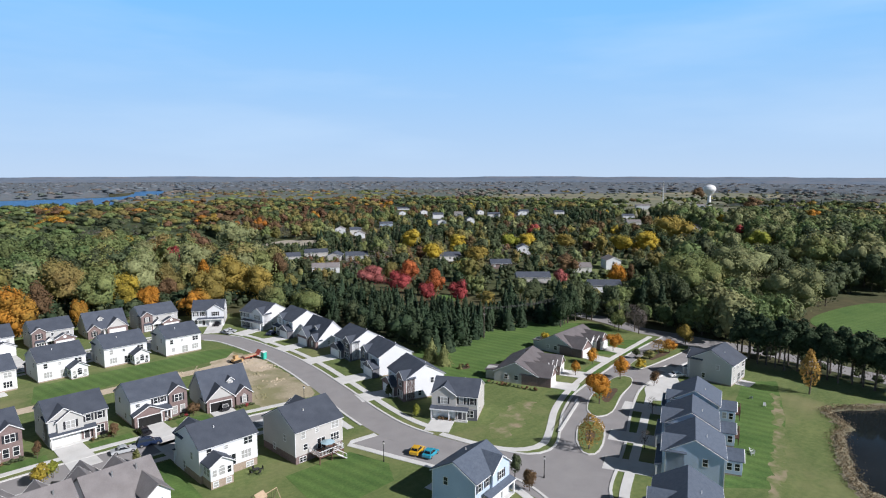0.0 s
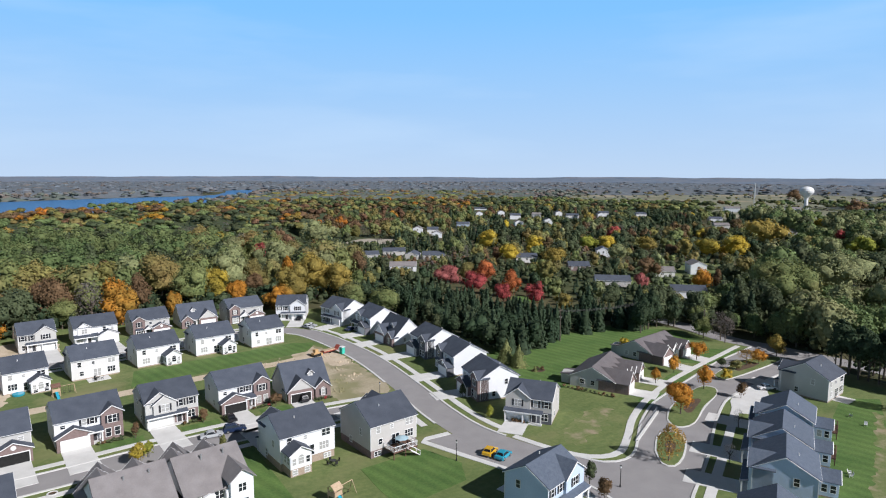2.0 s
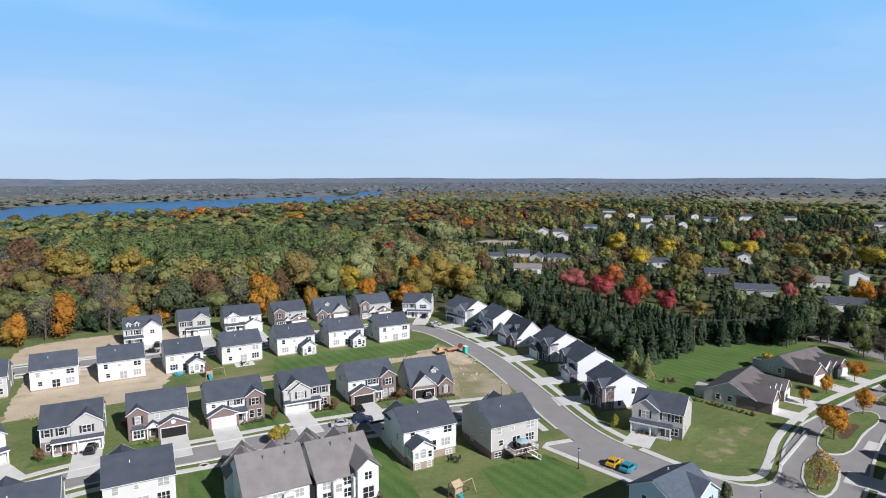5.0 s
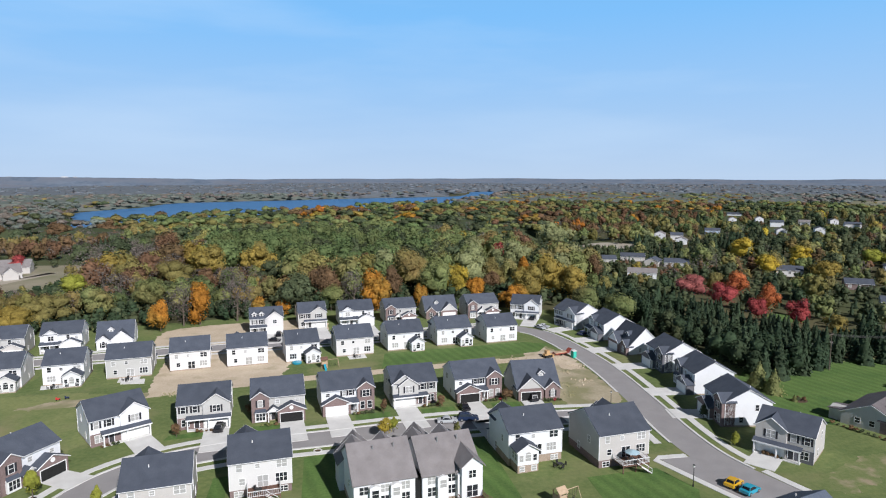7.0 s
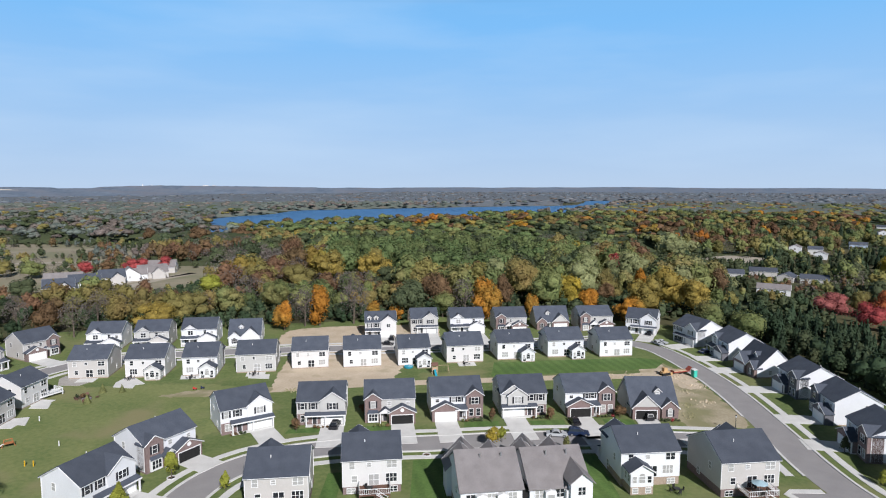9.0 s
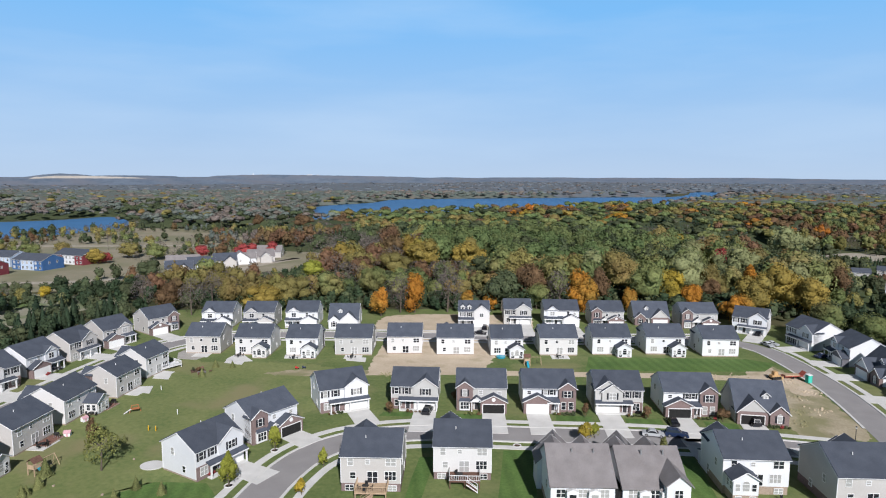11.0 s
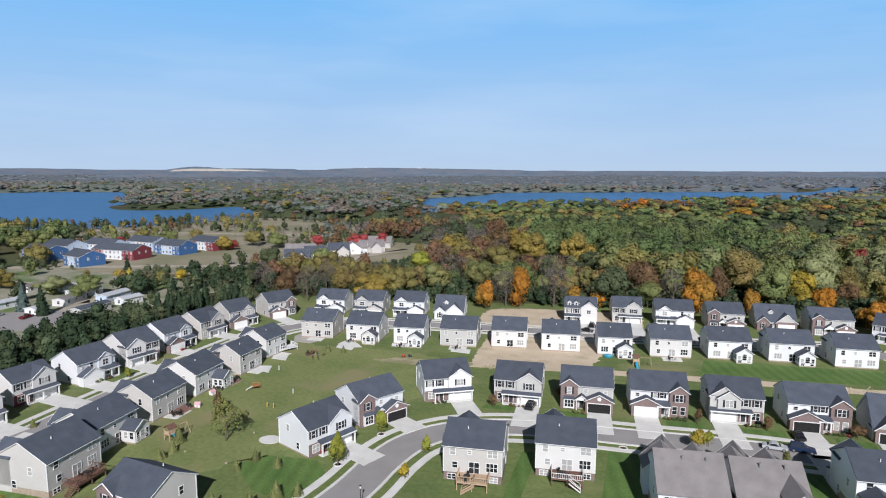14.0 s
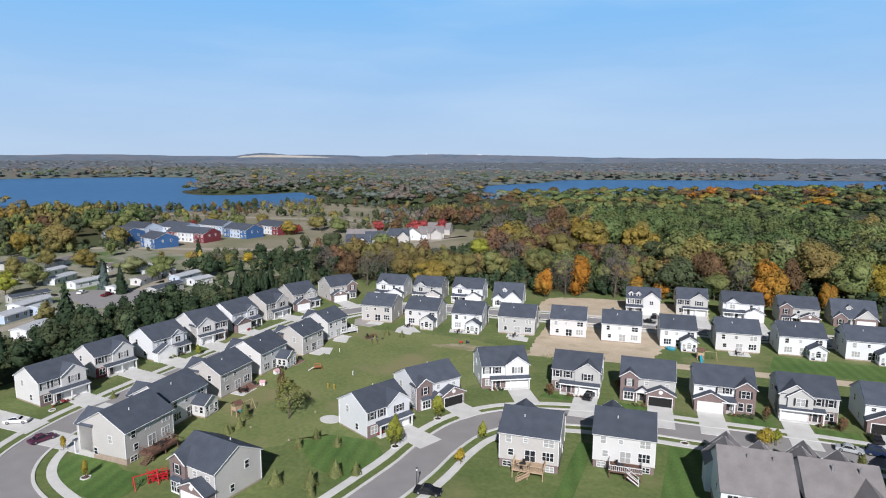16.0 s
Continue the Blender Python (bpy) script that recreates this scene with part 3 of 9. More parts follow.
patch("worn_path", [(99, 35.5), (110.3, 39.2), (125, 44.6), (142.7, 51.4), (158, 58.8), (157, 60), (142, 53.4), (124, 46.6), (109.5, 41.2), (98.4, 37.6)], 0.05, WORN, "worn tan strip across the lawn", category="path", ragged=1.3)
patch("open_lawn", [(-105, 78), (-88, 74), (-62, 101), (-56, 112), (-50, 126), (-50, 146), (-44, 156), (-62, 166), (-90, 164), (-104, 160), (-108, 120)], 0.03, OPEN_LAWN, "thin pale grass of an open common lawn", category="lawn", ragged=2.0)
patch("bare_soil", [(-72.5, 155.0), (-66.4, 159.7), (-58.0, 161.4), (-46.6, 164.1), (-43.8, 159.5), (-54.4, 156.2), (-63.9, 155.7)], 0.04, ROUGH_DIRT, "scraped tan soil beside a garden", category="dirt", ragged=1.6)


# ---- houses ----
SLOPE = 0.55
_window_meshes = {}


def window_mesh(w, h, bars, arch=False):
    key = (w, h, bars, arch)
    if key not in _window_meshes:
        b, t = Blocks(), 0.09
        xs = [-w / 2 - t, -w / 2]
        for i in range(1, bars):
            xs += [-w / 2 + w * i / bars - 0.05, -w / 2 + w * i / bars + 0.05]
        xs += [w / 2, w / 2 + t]
        zs = [-t, 0, h * 0.5 - 0.03, h * 0.5 + 0.03, h, h + t]
        nx, nz = len(xs), len(zs)
        grid = [(x, y, z) for y in (-0.07, 0.0) for z in zs for x in xs]
        solid = lambda i, k: 0 <= i < nx - 1 and 0 <= k < nz - 1 and not (i % 2 == 1 and k % 2 == 1)
        faces = []
        for k in range(-1, nz):
            for i in range(-1, nx):
                if solid(i, k):
                    q = k * nx + i
                    faces.append((q, q + 1, q + nx + 1, q + nx))
                if solid(i, k) != solid(i + 1, k):
                    q, o = k * nx + i + 1, nx * nz
                    e = (q, q + o, q + o + nx, q + nx)
                    faces.append(e if solid(i, k) else e[::-1])
                if solid(i, k) != solid(i, k + 1):
                    q, o = (k + 1) * nx + i, nx * nz
                    e = (q, q + 1, q + 1 + o, q + o)
                    faces.append(e[::-1] if solid(i, k) else e)
        b.add(grid, faces)
        p = Blocks().box(-w / 2, w / 2, -0.035, 0, 0, h)
        if arch:
            n, r = 8, w / 2
            ring = [(r * math.cos(math.pi * i / n), r * math.sin(math.pi * i / n)) for i in range(n + 1)]
            p.add([(x, -0.035, h + t + z * 0.8) for x, z in ring] + [(0, -0.035, h + t)], [(i, i + 1, n + 1) for i in range(n)])
            for (x0, z0), (x1, z1) in zip(ring, ring[1:]):
                b.add([(x0, -0.07, h + t + z0 * 0.8), (x1, -0.07, h + t + z1 * 0.8), (x1 * 1.14, -0.07, h + t + z1 * 0.95), (x0 * 1.14, -0.07, h + t + z0 * 0.95)], [(0, 1, 2, 3)])
        _window_meshes[key] = (b.mesh("window", TRIM), p.mesh("pane", PANE))
    return _window_meshes[key]


def put_window(parent, x, y, z, side=0.0, w=0.95, h=1.45, bars=1, arch=False, shutters=False):
    """A window with its sill at z; side: degrees by which its wall is turned from the front."""
    frame_mesh, pane_mesh = window_mesh(w, h, bars, arch)
    ob = part("window", frame_mesh, None, parent)
    ob.matrix_basis = pose(x, y, z, 0, 0, side)
    part("pane", pane_mesh, None, ob)
    if shutters:
        key = ("shutter", h)
        if key not in _window_meshes:
            _window_meshes[key] = Blocks().box(-0.2, 0.2, -0.05, 0, -0.05, h + 0.05).mesh("shutter", SHUTTER)
        for s in (-1, 1):
            part("shutter", _window_meshes[key], None, ob).location = (s * (w / 2 + 0.32), 0, 0)
    return ob


def body(x0, x1, y0, y1, z0, ze, slope, along="x"):
    """Walls with gable ends: ridge along x or y."""
    b = Blocks()
    if along == "x":
        ym, zr = (y0 + y1) / 2, ze + (y1 - y0) / 2 * slope
        v = [(x, y, z) for x in (x0, x1) for y, z in ((y0, z0), (y1, z0), (y1, ze), (ym, zr), (y0, ze))]
    else:
        xm, zr = (x0 + x1) / 2, ze + (x1 - x0) / 2 * slope
        v = [(x, y, z) for y in (y1, y0) for x, z in ((x0, z0), (x1, z0), (x1, ze), (xm, zr), (x0, ze))]
    return b.add(v, [(0, 1, 2, 3, 4), (9, 8, 7, 6, 5), (0, 5, 6, 1), (1, 6, 7, 2), (2, 7, 8, 3), (3, 8, 9, 4), (4, 9, 5, 0)])


def gable_roof(x0, x1, y0, y1, ze, slope, along="x", over=0.4, thick=0.16):
    """The two roof planes, and the boards along their edges."""
    r, t = Blocks(), Blocks()
    if along == "x":
        ym, h = (y0 + y1) / 2, (y1 - y0) / 2
        zr, zo = ze + h * slope + thick, ze - over * slope + thick
        a, b = x0 - over * 0.6, x1 + over * 0.6
        r.slab([(a, y0 - over, zo), (b, y0 - over, zo), (b, ym, zr), (a, ym, zr)], thick)
        r.slab([(a, ym, zr), (b, ym, zr), (b, y1 + over, zo), (a, y1 + over, zo)], thick)
        for x in (a + 0.045, b - 0.045):
            t.beam((x, y0 - over, zo - thick - 0.07), (x, ym, zr - thick - 0.07), 0.10)
            t.beam((x, y1 + over, zo - thick - 0.07), (x, ym, zr - thick - 0.07), 0.10)
        for y in (y0 - over + 0.03, y1 + over - 0.03):
            t.beam((a, y, zo - thick - 0.04), (b, y, zo - thick - 0.04), 0.085)
    else:
        xm, h = (x0 + x1) / 2, (x1 - x0) / 2
        zr, zo = ze + h * slope + thick, ze - over * slope + thick
        a, b = y0 - over * 0.7, y1
        r.slab([(x0 - over, b, zo), (x0 - over, a, zo), (xm, a, zr), (xm, b, zr)], thick)
        r.slab([(xm, b, zr), (xm, a, zr), (x1 + over, a, zo), (x1 + over, b, zo)], thick)
        for x in (x0 - over, x1 + over):
            t.beam((x, a - 0.03, zo - 0.11), (xm, a - 0.03, zr - 0.11), 0.095)
    return r, t


def bay(h, x0, x1, ze, out, yf, main_ze, wall, shingles, slope=None, z0=0.0, main_slope=SLOPE):
    """A projecting front with its own gable roof that runs back into the house."""
    slope = slope or 0.7
    zr = ze + (x1 - x0) / 2 * slope
    reach = max(0.3, (zr - main_ze) / main_slope) if zr > main_ze else 0.02
    part("front_wall", body(x0, x1, yf - out, yf + reach * 0.9 if zr > main_ze else yf + 0.02, z0, ze, slope, "y"), wall, h)
    r, t = gable_roof(x0, x1, yf - out, yf + reach, ze, slope, "y", 0.35)
    part("front_roof", r, shingles, h)
    part("front_trim", t, TRIM, h)


def garage(h, x, y, wide=4.88, open_door=False):
    b = Blocks()
    if open_door:
        # no room behind: the darkness inside is painted on this panel
        b.box(x - wide / 2, x + wide / 2, y - 0.03, y, 0.02, 2.15)
        part("garage_door", b, PAINTED_SHADE, h, "open garage doorway painted near-black for its shade")
    else:
        for i in range(4):
            b.box(x - wide / 2, x + wide / 2, y - 0.06, y, 0.03 + i * 0.535, 0.03 + i * 0.535 + 0.515)
        part("garage_door", b, DOORWHITE, h, "white panelled garage door")
    part("garage_trim", Blocks().box(x - wide / 2 - 0.15, x - wide / 2, y - 0.08, y, 0, 2.3).box(x + wide / 2, x + wide / 2 + 0.15, y - 0.08, y, 0, 2.3).box(x - wide / 2 - 0.15, x + wide / 2 + 0.15, y - 0.08, y, 2.18, 2.34), TRIM, h)


def front_door(h, x, y):
    b = part("front_door", Blocks().box(x - 0.46, x + 0.46, y - 0.05, y, 0.25, 2.3), DOORDARK, h, "dark panelled front door")
    part("door_frame", Blocks().box(x - 0.6, x - 0.46, y - 0.07, y, 0.2, 2.4).box(x + 0.46, x + 0.6, y - 0.07, y, 0.2, 2.4).box(x - 0.6, x + 0.6, y - 0.07, y, 2.3, 2.45), TRIM, b)


def porch(h, x0, x1, yf, out, z, shingles, posts=2, back=0.0):
    """A lean-to roof on posts over a concrete step."""
    part("porch_roof", Blocks().slab([(x0 - 0.2, yf - out - 0.25, z), (x1 + 0.2, yf - out - 0.25, z), (x1 + 0.2, yf + back, z + (out + back) * 0.4), (x0 - 0.2, yf + back, z + (out + back) * 0.4)], 0.2), shingles, h)
    part("porch_fascia", Blocks().box(x0 - 0.2, x1 + 0.2, yf - out - 0.3, yf - out - 0.22, z - 0.3, z - 0.03), TRIM, h)
    for i in range(posts):
        x = x0 + 0.15 + (x1 - x0 - 0.3) * i / max(1, posts - 1)
        part("porch_post", Blocks().box(x - 0.13, x + 0.13, yf - out - 0.1, yf - out + 0.16, 0.1, z - 0.22), TRIM, h)
    part("porch_step", Blocks().box(x0, x1, yf - out - 0.1, yf, 0.0, 0.2), CONCRETE, h)


def deck(h, x0, x1, yb, out, z, wood, rail, stair=1, along=None):
    """A raised deck; its stair leaves by a side, or runs along the front from a share of the width."""
    b = Blocks().box(x0, x1, yb, yb + out, z - 0.25, z)
    d = part("deck", b, wood, h, "raised timber deck")
    n = int((x1 - x0) / 0.28)
    plank = Blocks().box(0, 0.24, 0, out + 0.05, 0, 0.03).mesh("plank", wood)
    for i in range(n):
        part("plank", plank, None, d).location = (x0 + (x1 - x0) * i / n, yb, z)
    for x in (x0 + 0.1, (x0 + x1) / 2, x1 - 0.1):
        part("deck_post", Blocks().box(x - 0.08, x + 0.08, yb + out - 0.2, yb + out - 0.04, 0, z), wood, d)
    r = Blocks()
    for (ax, ay), (bx, by) in (((x0, yb), (x0, yb + out)), ((x0, yb + out), (x1, yb + out)), ((x1, yb + out), (x1, yb))):
        r.beam((ax, ay, z + 1.0), (bx, by, z + 1.0), 0.06).beam((ax, ay, z + 0.15), (bx, by, z + 0.15), 0.04)
        m = max(2, int(math.hypot(bx - ax, by - ay) / 0.3))
        for i in range(m + 1):
            x, y = ax + (bx - ax) * i / m, ay + (by - ay) * i / m
            r.box(x - 0.025, x + 0.025, y - 0.025, y + 0.025, z, z + 1.0)
    part("railing", r, rail, d)
    s = Blocks()
    tread = Blocks().box(-0.15, 0.15, -0.6, 0.6, 0, 0.06).mesh("step", wood)
    xs, ys = (x1 if stair > 0 else x0), yb + out - 0.7
    if along is not None:
        xs, ys = x0 + (x1 - x0) * along, yb + out + 0.7
    steps = max(3, int(z / 0.19))
    for i in range(steps):
        zz = z - (i + 1) * z / steps
        xx = xs + stair * i * 0.28
        part("step", tread, None, d).location = (xx + stair * 0.15, ys, zz)
    for y in (ys - 0.6, ys + 0.6):
        s.beam((xs, y, z), (xs + stair * steps * 0.28, y, 0.1), 0.1)
        s.beam((xs, y, z + 0.95), (xs + stair * steps * 0.28, y, 1.0), 0.05)
        s.beam((xs + stair * steps * 0.28, y, 0.0), (xs + stair * steps * 0.28, y, 1.0), 0.05)
    part("handrail", s, rail, d)


def sunroom(h, x0, x1, yb, out, z0, ze, wall, shingles, base):
    part("sunroom_wall", body(x0, x1, yb - 0.02, yb + out, z0, ze, 0.62, "y"), wall, h)
    r, t = Blocks(), Blocks()
    xm, hw, ov, th = (x0 + x1) / 2, (x1 - x0) / 2, 0.35, 0.16
    zr, zo = ze + hw * 0.62 + th, ze - ov * 0.62 + th
    r.slab([(x0 - ov, yb, zo), (xm, yb, zr), (xm, yb + out + 0.3, zr), (x0 - ov, yb + out + 0.3, zo)], th)
    r.slab([(xm, yb, zr), (x1 + ov, yb, zo), (x1 + ov, yb + out + 0.3, zo), (xm, yb + out + 0.3, zr)], th)
    for x in (x0 - ov, x1 + ov):
        t.beam((x, yb + out + 0.33, zo - 0.11), (xm, yb + out + 0.33, zr - 0.11), 0.095)
    part("sunroom_roof", r, shingles, h)
    part("sunroom_trim", t, TRIM, h)
    if z0 > 0.3:
        part("sunroom_base", Blocks().box(x0 + 0.02, x1 - 0.02, yb, yb + out - 0.03, -0.1, z0), base, h)
        for x in (x0 + 0.9, x1 - 0.9):
            put_window(h, x, yb + out - 0.03, 0.35, 180, 0.9, 0.9)
    put_window(h, xm, yb + out, z0 + 0.75, 180, 1.1, 1.2, 1, True)
    for x in (x0 + 0.75, x1 - 0.75):
        put_window(h, x, yb + out, z0 + 0.75, 180, 0.7, 1.2)
    for y in (yb + out * 0.35, yb + out * 0.75):
        put_window(h, x1, y, z0 + 0.75, 90, 0.8, 1.3)
        put_window(h, x0, y, z0 + 0.75, 270, 0.8, 1.3)


STYLE_WORDS = {"garage_right": "front gable over the garage", "brick_left": "brick gabled bay and porch gable", "garage_left": "low brick garage gable",
               "two_gable": "stepped double front gable", "cape": "steep roof and small dormer", "dormers": "paired dormers and gabled garage", "low_right": "gabled garage wing and porch", "plain": "plain gabled roof"}


def house(x, y, turn, w=11.0, d=10.0, style="garage_right", wall="white", accent="brick", rear="patio", shingles=None, ze=5.7, floor=0.35, slope=SLOPE,
          drive=9.0, base="tan", open_garage=False, name="house", group="houses of the estate", mirror=False, sunx=None):
    """A detached house with its centre at x, y; its front looks along its own -y."""
    sh = shingles or SHINGLE
    siding, acc = SIDING[wall], SIDING[accent]
    basemat = STONE if base == "tan" else BRICK
    low = style == "cape"
    if low:
        ze, slope = 3.1, 0.95
    words = f"{wall} {'low' if low else 'two-storey'} house with {'dark' if sh is SHINGLE else 'weathered'} shingles, {STYLE_WORDS[style]}"
    h = thing(name, x, y, 0, turn, words, "house", group)
    x0, x1, yf, yb = -w / 2, w / 2, -d / 2, d / 2
    m = -1 if mirror else 1

    def sx(a, b):
        """A stretch of the front, counted from its own left end, mirrored if need be."""
        return (x0 + a, x0 + b) if m > 0 else (x1 - b, x1 - a)

    part("wall", body(x0, x1, yf, yb, floor, ze, slope), siding, h)
    part("foundation", Blocks().box(x0 + 0.02, x1 - 0.02, yf + 0.02, yb - 0.02, -0.15, floor), basemat, h)
    r, t = gable_roof(x0, x1, yf, yb, ze, slope)
    roof = part("roof", r, sh, h)
    part("roof_trim", t, TRIM, h)
    zr = ze + d / 2 * slope
    part("vent_pipe", Blocks().taper((w * 0.12, d * 0.2, zr - d * 0.2 * slope), (w * 0.12, d * 0.2, zr - d * 0.2 * slope + 0.6), 0.09, 0.08, 6), TRIM, roof)
    for cx in (x0 - 0.02, x1 + 0.02):
        part("corner_board", Blocks().box(cx - 0.06, cx + 0.06, yf - 0.03, yf + 0.1, floor, ze), TRIM, h)
        part("corner_board", Blocks().box(cx - 0.06, cx + 0.06, yb - 0.1, yb + 0.03, floor, ze), TRIM, h)
    # front
    if style == "garage_right":
        a, b = sx(w - 5.6, w)
        bay(h, a, b, ze, 0.5, yf, ze, siding, sh)
        garage(h, (a + b) / 2, yf - 0.5, open_door=open_garage)
        put_window(h, (a + b) / 2, yf - 0.5, 3.7, 0, 1.5, 1.4, 2, shutters=True)
        pa, pb = sx(2.0, w)
        porch(h, pa, pb, yf - 0.4, 1.1, 2.75, sh, 3)
        part("brick_panel", Blocks().box(*sx(0.0, w - 5.6), yf - 0.12, yf, 0, 2.6), acc, h)
        put_window(h, sum(sx(0.6, 2.6)) / 2, yf - 0.12, 0.8, 0, 1.5, 1.5, 2)
        front_door(h, sum(sx(3.4, 4.4)) / 2, yf - 0.12)
        for c in (1.2, 3.6):
            put_window(h, sum(sx(c, c)) / 2, yf, 3.7, 0, 0.9, 1.4, shutters=True)
    elif style == "brick_left":
        a, b = sx(0, 3.8)
        bay(h, a, b, ze, 0.5, yf, ze, acc, sh)
        put_window(h, (a + b) / 2, yf - 0.5, 3.6, 0, 0.95, 1.5, shutters=True)
        part("bay_window", Blocks().box((a + b) / 2 - 1.2, (a + b) / 2 + 1.2, yf - 1.0, yf - 0.5, 0.3, 2.6), TRIM, h, "white boxed bay window")
        part("bay_roof", Blocks().slab([((a + b) / 2 - 1.35, yf - 1.15, 2.6), ((a + b) / 2 + 1.35, yf - 1.15, 2.6), ((a + b) / 2 + 1.1, yf - 0.5, 3.1), ((a + b) / 2 - 1.1, yf - 0.5, 3.1)], 0.1), sh, h)
        put_window(h, (a + b) / 2, yf - 1.0, 0.7, 0, 1.9, 1.6, 3)
        a, b = sx(w - 6.0, w)
        bay(h, a, b, 2.8, 2.0, yf, ze, acc, sh, 0.5)
        garage(h, (a + b) / 2, yf - 2.0, open_door=open_garage)
        part("gable_vent", Blocks().taper(((a + b) / 2, yf - 2.0, 3.35), ((a + b) / 2, yf - 2.08, 3.35), 0.45, 0.45, 12), TRIM, h, "round white gable vent")
        a, b = sx(3.4, w - 5.6)
        bay(h, a, b, 2.7, 1.5, yf, ze, TRIM, sh, 0.75, 2.5)
        for px in (a + 0.15, b - 0.15):
            part("porch_post", Blocks().box(px - 0.1, px + 0.1, yf - 1.45, yf - 1.25, 0.1, 2.6), TRIM, h)
        front_door(h, (a + b) / 2, yf)
        put_window(h, sum(sx(5.6, 5.6)) / 2, yf, 3.9, 0, 0.8, 0.9)
        put_window(h, sum(sx(w - 1.6, w - 1.6)) / 2, yf, 3.9, 0, 0.8, 0.7)
    elif style == "garage_left":
        a, b = sx(w - 4.0, w)
        bay(h, a, b, ze, 0.7, yf, ze, acc, sh)
        put_window(h, (a + b) / 2, yf - 0.7, 3.6, 0, 1.6, 1.5, 2, shutters=True)
        for c in (-0.85, 0.85):
            put_window(h, (a + b) / 2 + c, yf - 0.7, 0.7, 0, 0.95, 1.7)
        a, b = sx(0, 6.4)
        bay(h, a, b, 2.8, 1.8, yf, ze, acc, sh, 0.5)
        garage(h, (a + b) / 2, yf - 1.8, open_door=open_garage)
        pa, pb = sx(5.6, w - 4.0)
        porch(h, pa, pb, yf, 1.7, 2.75, sh, 2)
        front_door(h, (pa + pb) / 2, yf)
        for c in (5.2, 6.6):
            put_window(h, sum(sx(c, c)) / 2, yf, 4.0, 0, 0.8, 1.15, shutters=True)
        put_window(h, sum(sx(1.4, 1.4)) / 2, yf, 4.1, 0, 0.8, 0.7)
    elif style == "two_gable":
        a, b = sx(0, 5.8)
        bay(h, a, b, ze, 0.35, yf, ze, siding, sh)
        a, b = sx(1.5, 6.2)
        bay(h, a, b, ze - 0.3, 0.9, yf, ze, siding, sh, z0=2.9)
        put_window(h, (a + b) / 2, yf - 0.9, 3.5, 0, 1.6, 1.5, 2, shutters=True)
        ga = sum(sx(2.9, 2.9)) / 2
        garage(h, ga, yf - 0.35, open_door=open_garage)
        pa, pb = sx(0.1, w - 2.6)
        porch(h, pa, pb, yf - 0.3, 1.1, 2.75, sh, 2)
        part("brick_panel", Blocks().box(*sx(5.9, w), yf - 0.12, yf, 0, 2.6), acc, h)
        front_door(h, sum(sx(6.9, 6.9)) / 2, yf - 0.12)
        put_window(h, sum(sx(w - 1.5, w - 1.5)) / 2, yf - 0.12, 0.8, 0, 1.5, 1.5, 2)
        for c in (w - 3.6, w - 1.4):
            put_window(h, sum(sx(c, c)) / 2, yf, 3.7, 0, 0.9, 1.4, shutters=True)
    elif style == "cape":
        a, b = sx(0.2, 6.6)
        bay(h, a, b, 2.9, 0.9, yf, ze, acc, sh, 0.9, main_slope=slope)
        part("gable_panel", Blocks().add([(a + 0.3, yf - 0.96, 3.1), (b - 0.3, yf - 0.96, 3.1), ((a + b) / 2, yf - 0.96, 2.9 + (b - a) / 2 * 0.9 - 0.25)], [(0, 1, 2)]), siding, h, "white gable infill")
        garage(h, (a + b) / 2, yf - 0.9, open_door=open_garage)
        a, b = sx(w - 4.0, w - 0.1)
        bay(h, a, b, 2.9, 0.9, yf, ze, acc, sh, 0.85, main_slope=slope)
        put_window(h, (a + b) / 2, yf - 0.9, 0.8, 0, 0.9, 1.5, 1, True, shutters=True)
        front_door(h, sum(sx(w - 4.7, w - 4.7)) / 2, yf)
        c = sum(sx(w * 0.62, w * 0.62)) / 2
        bay(h, c - 0.65, c + 0.65, 6.0, -2.0, yf, ze, siding, sh, 0.9, 4.4, main_slope=slope)
        put_window(h, c, yf + 2.0, 4.95, 0, 0.6, 0.8)
    elif style == "dormers":
        a, b = sx(w - 5.6, w)
        bay(h, a, b, ze, 0.6, yf, ze, siding, sh, 0.75)
        garage(h, (a + b) / 2, yf - 0.6, open_door=open_garage)
        put_window(h, (a + b) / 2, yf - 0.6, 3.7, 0, 1.2, 1.2, 2)
        for c in (1.5, 3.9):
            p = sum(sx(c, c)) / 2
            bay(h, p - 0.65, p + 0.65, ze + 1.5, -0.7, yf, ze, siding, sh, 0.9, ze - 0.2)
            put_window(h, p, yf + 0.7, ze + 0.5, 0, 0.6, 0.9)
            put_window(h, p, yf, 3.7, 0, 0.9, 1.4, shutters=True)
            put_window(h, p, yf, 0.8, 0, 0.9, 1.5)
        pa, pb = sx(0, w - 5.6)
        porch(h, pa, pb, yf, 1.5, 2.8, sh, 3)
        front_door(h, sum(sx(w - 6.2, w - 6.2)) / 2, yf)
    elif style == "low_right":
        a, b = sx(1.0, 4.8)
        bay(h, a, b, ze, 0.35, yf, ze, siding, sh, 0.7, 2.9)
        put_window(h, (a + b) / 2, yf - 0.35, 3.7, 0, 1.5, 1.4, 2)
        a, b = sx(w - 5.8, w)
        bay(h, a, b, 2.8, 2.0, yf, ze, acc, sh, 0.5)
        garage(h, (a + b) / 2, yf - 2.0, open_door=open_garage)
        pa, pb = sx(0, w - 5.8)
        porch(h, pa, pb, yf, 1.7, 2.75, sh, 3)
        front_door(h, sum(sx(4.3, 4.3)) / 2, yf)
        put_window(h, sum(sx(1.6, 1.6)) / 2, yf, 0.8, 0, 1.6, 1.5, 2)
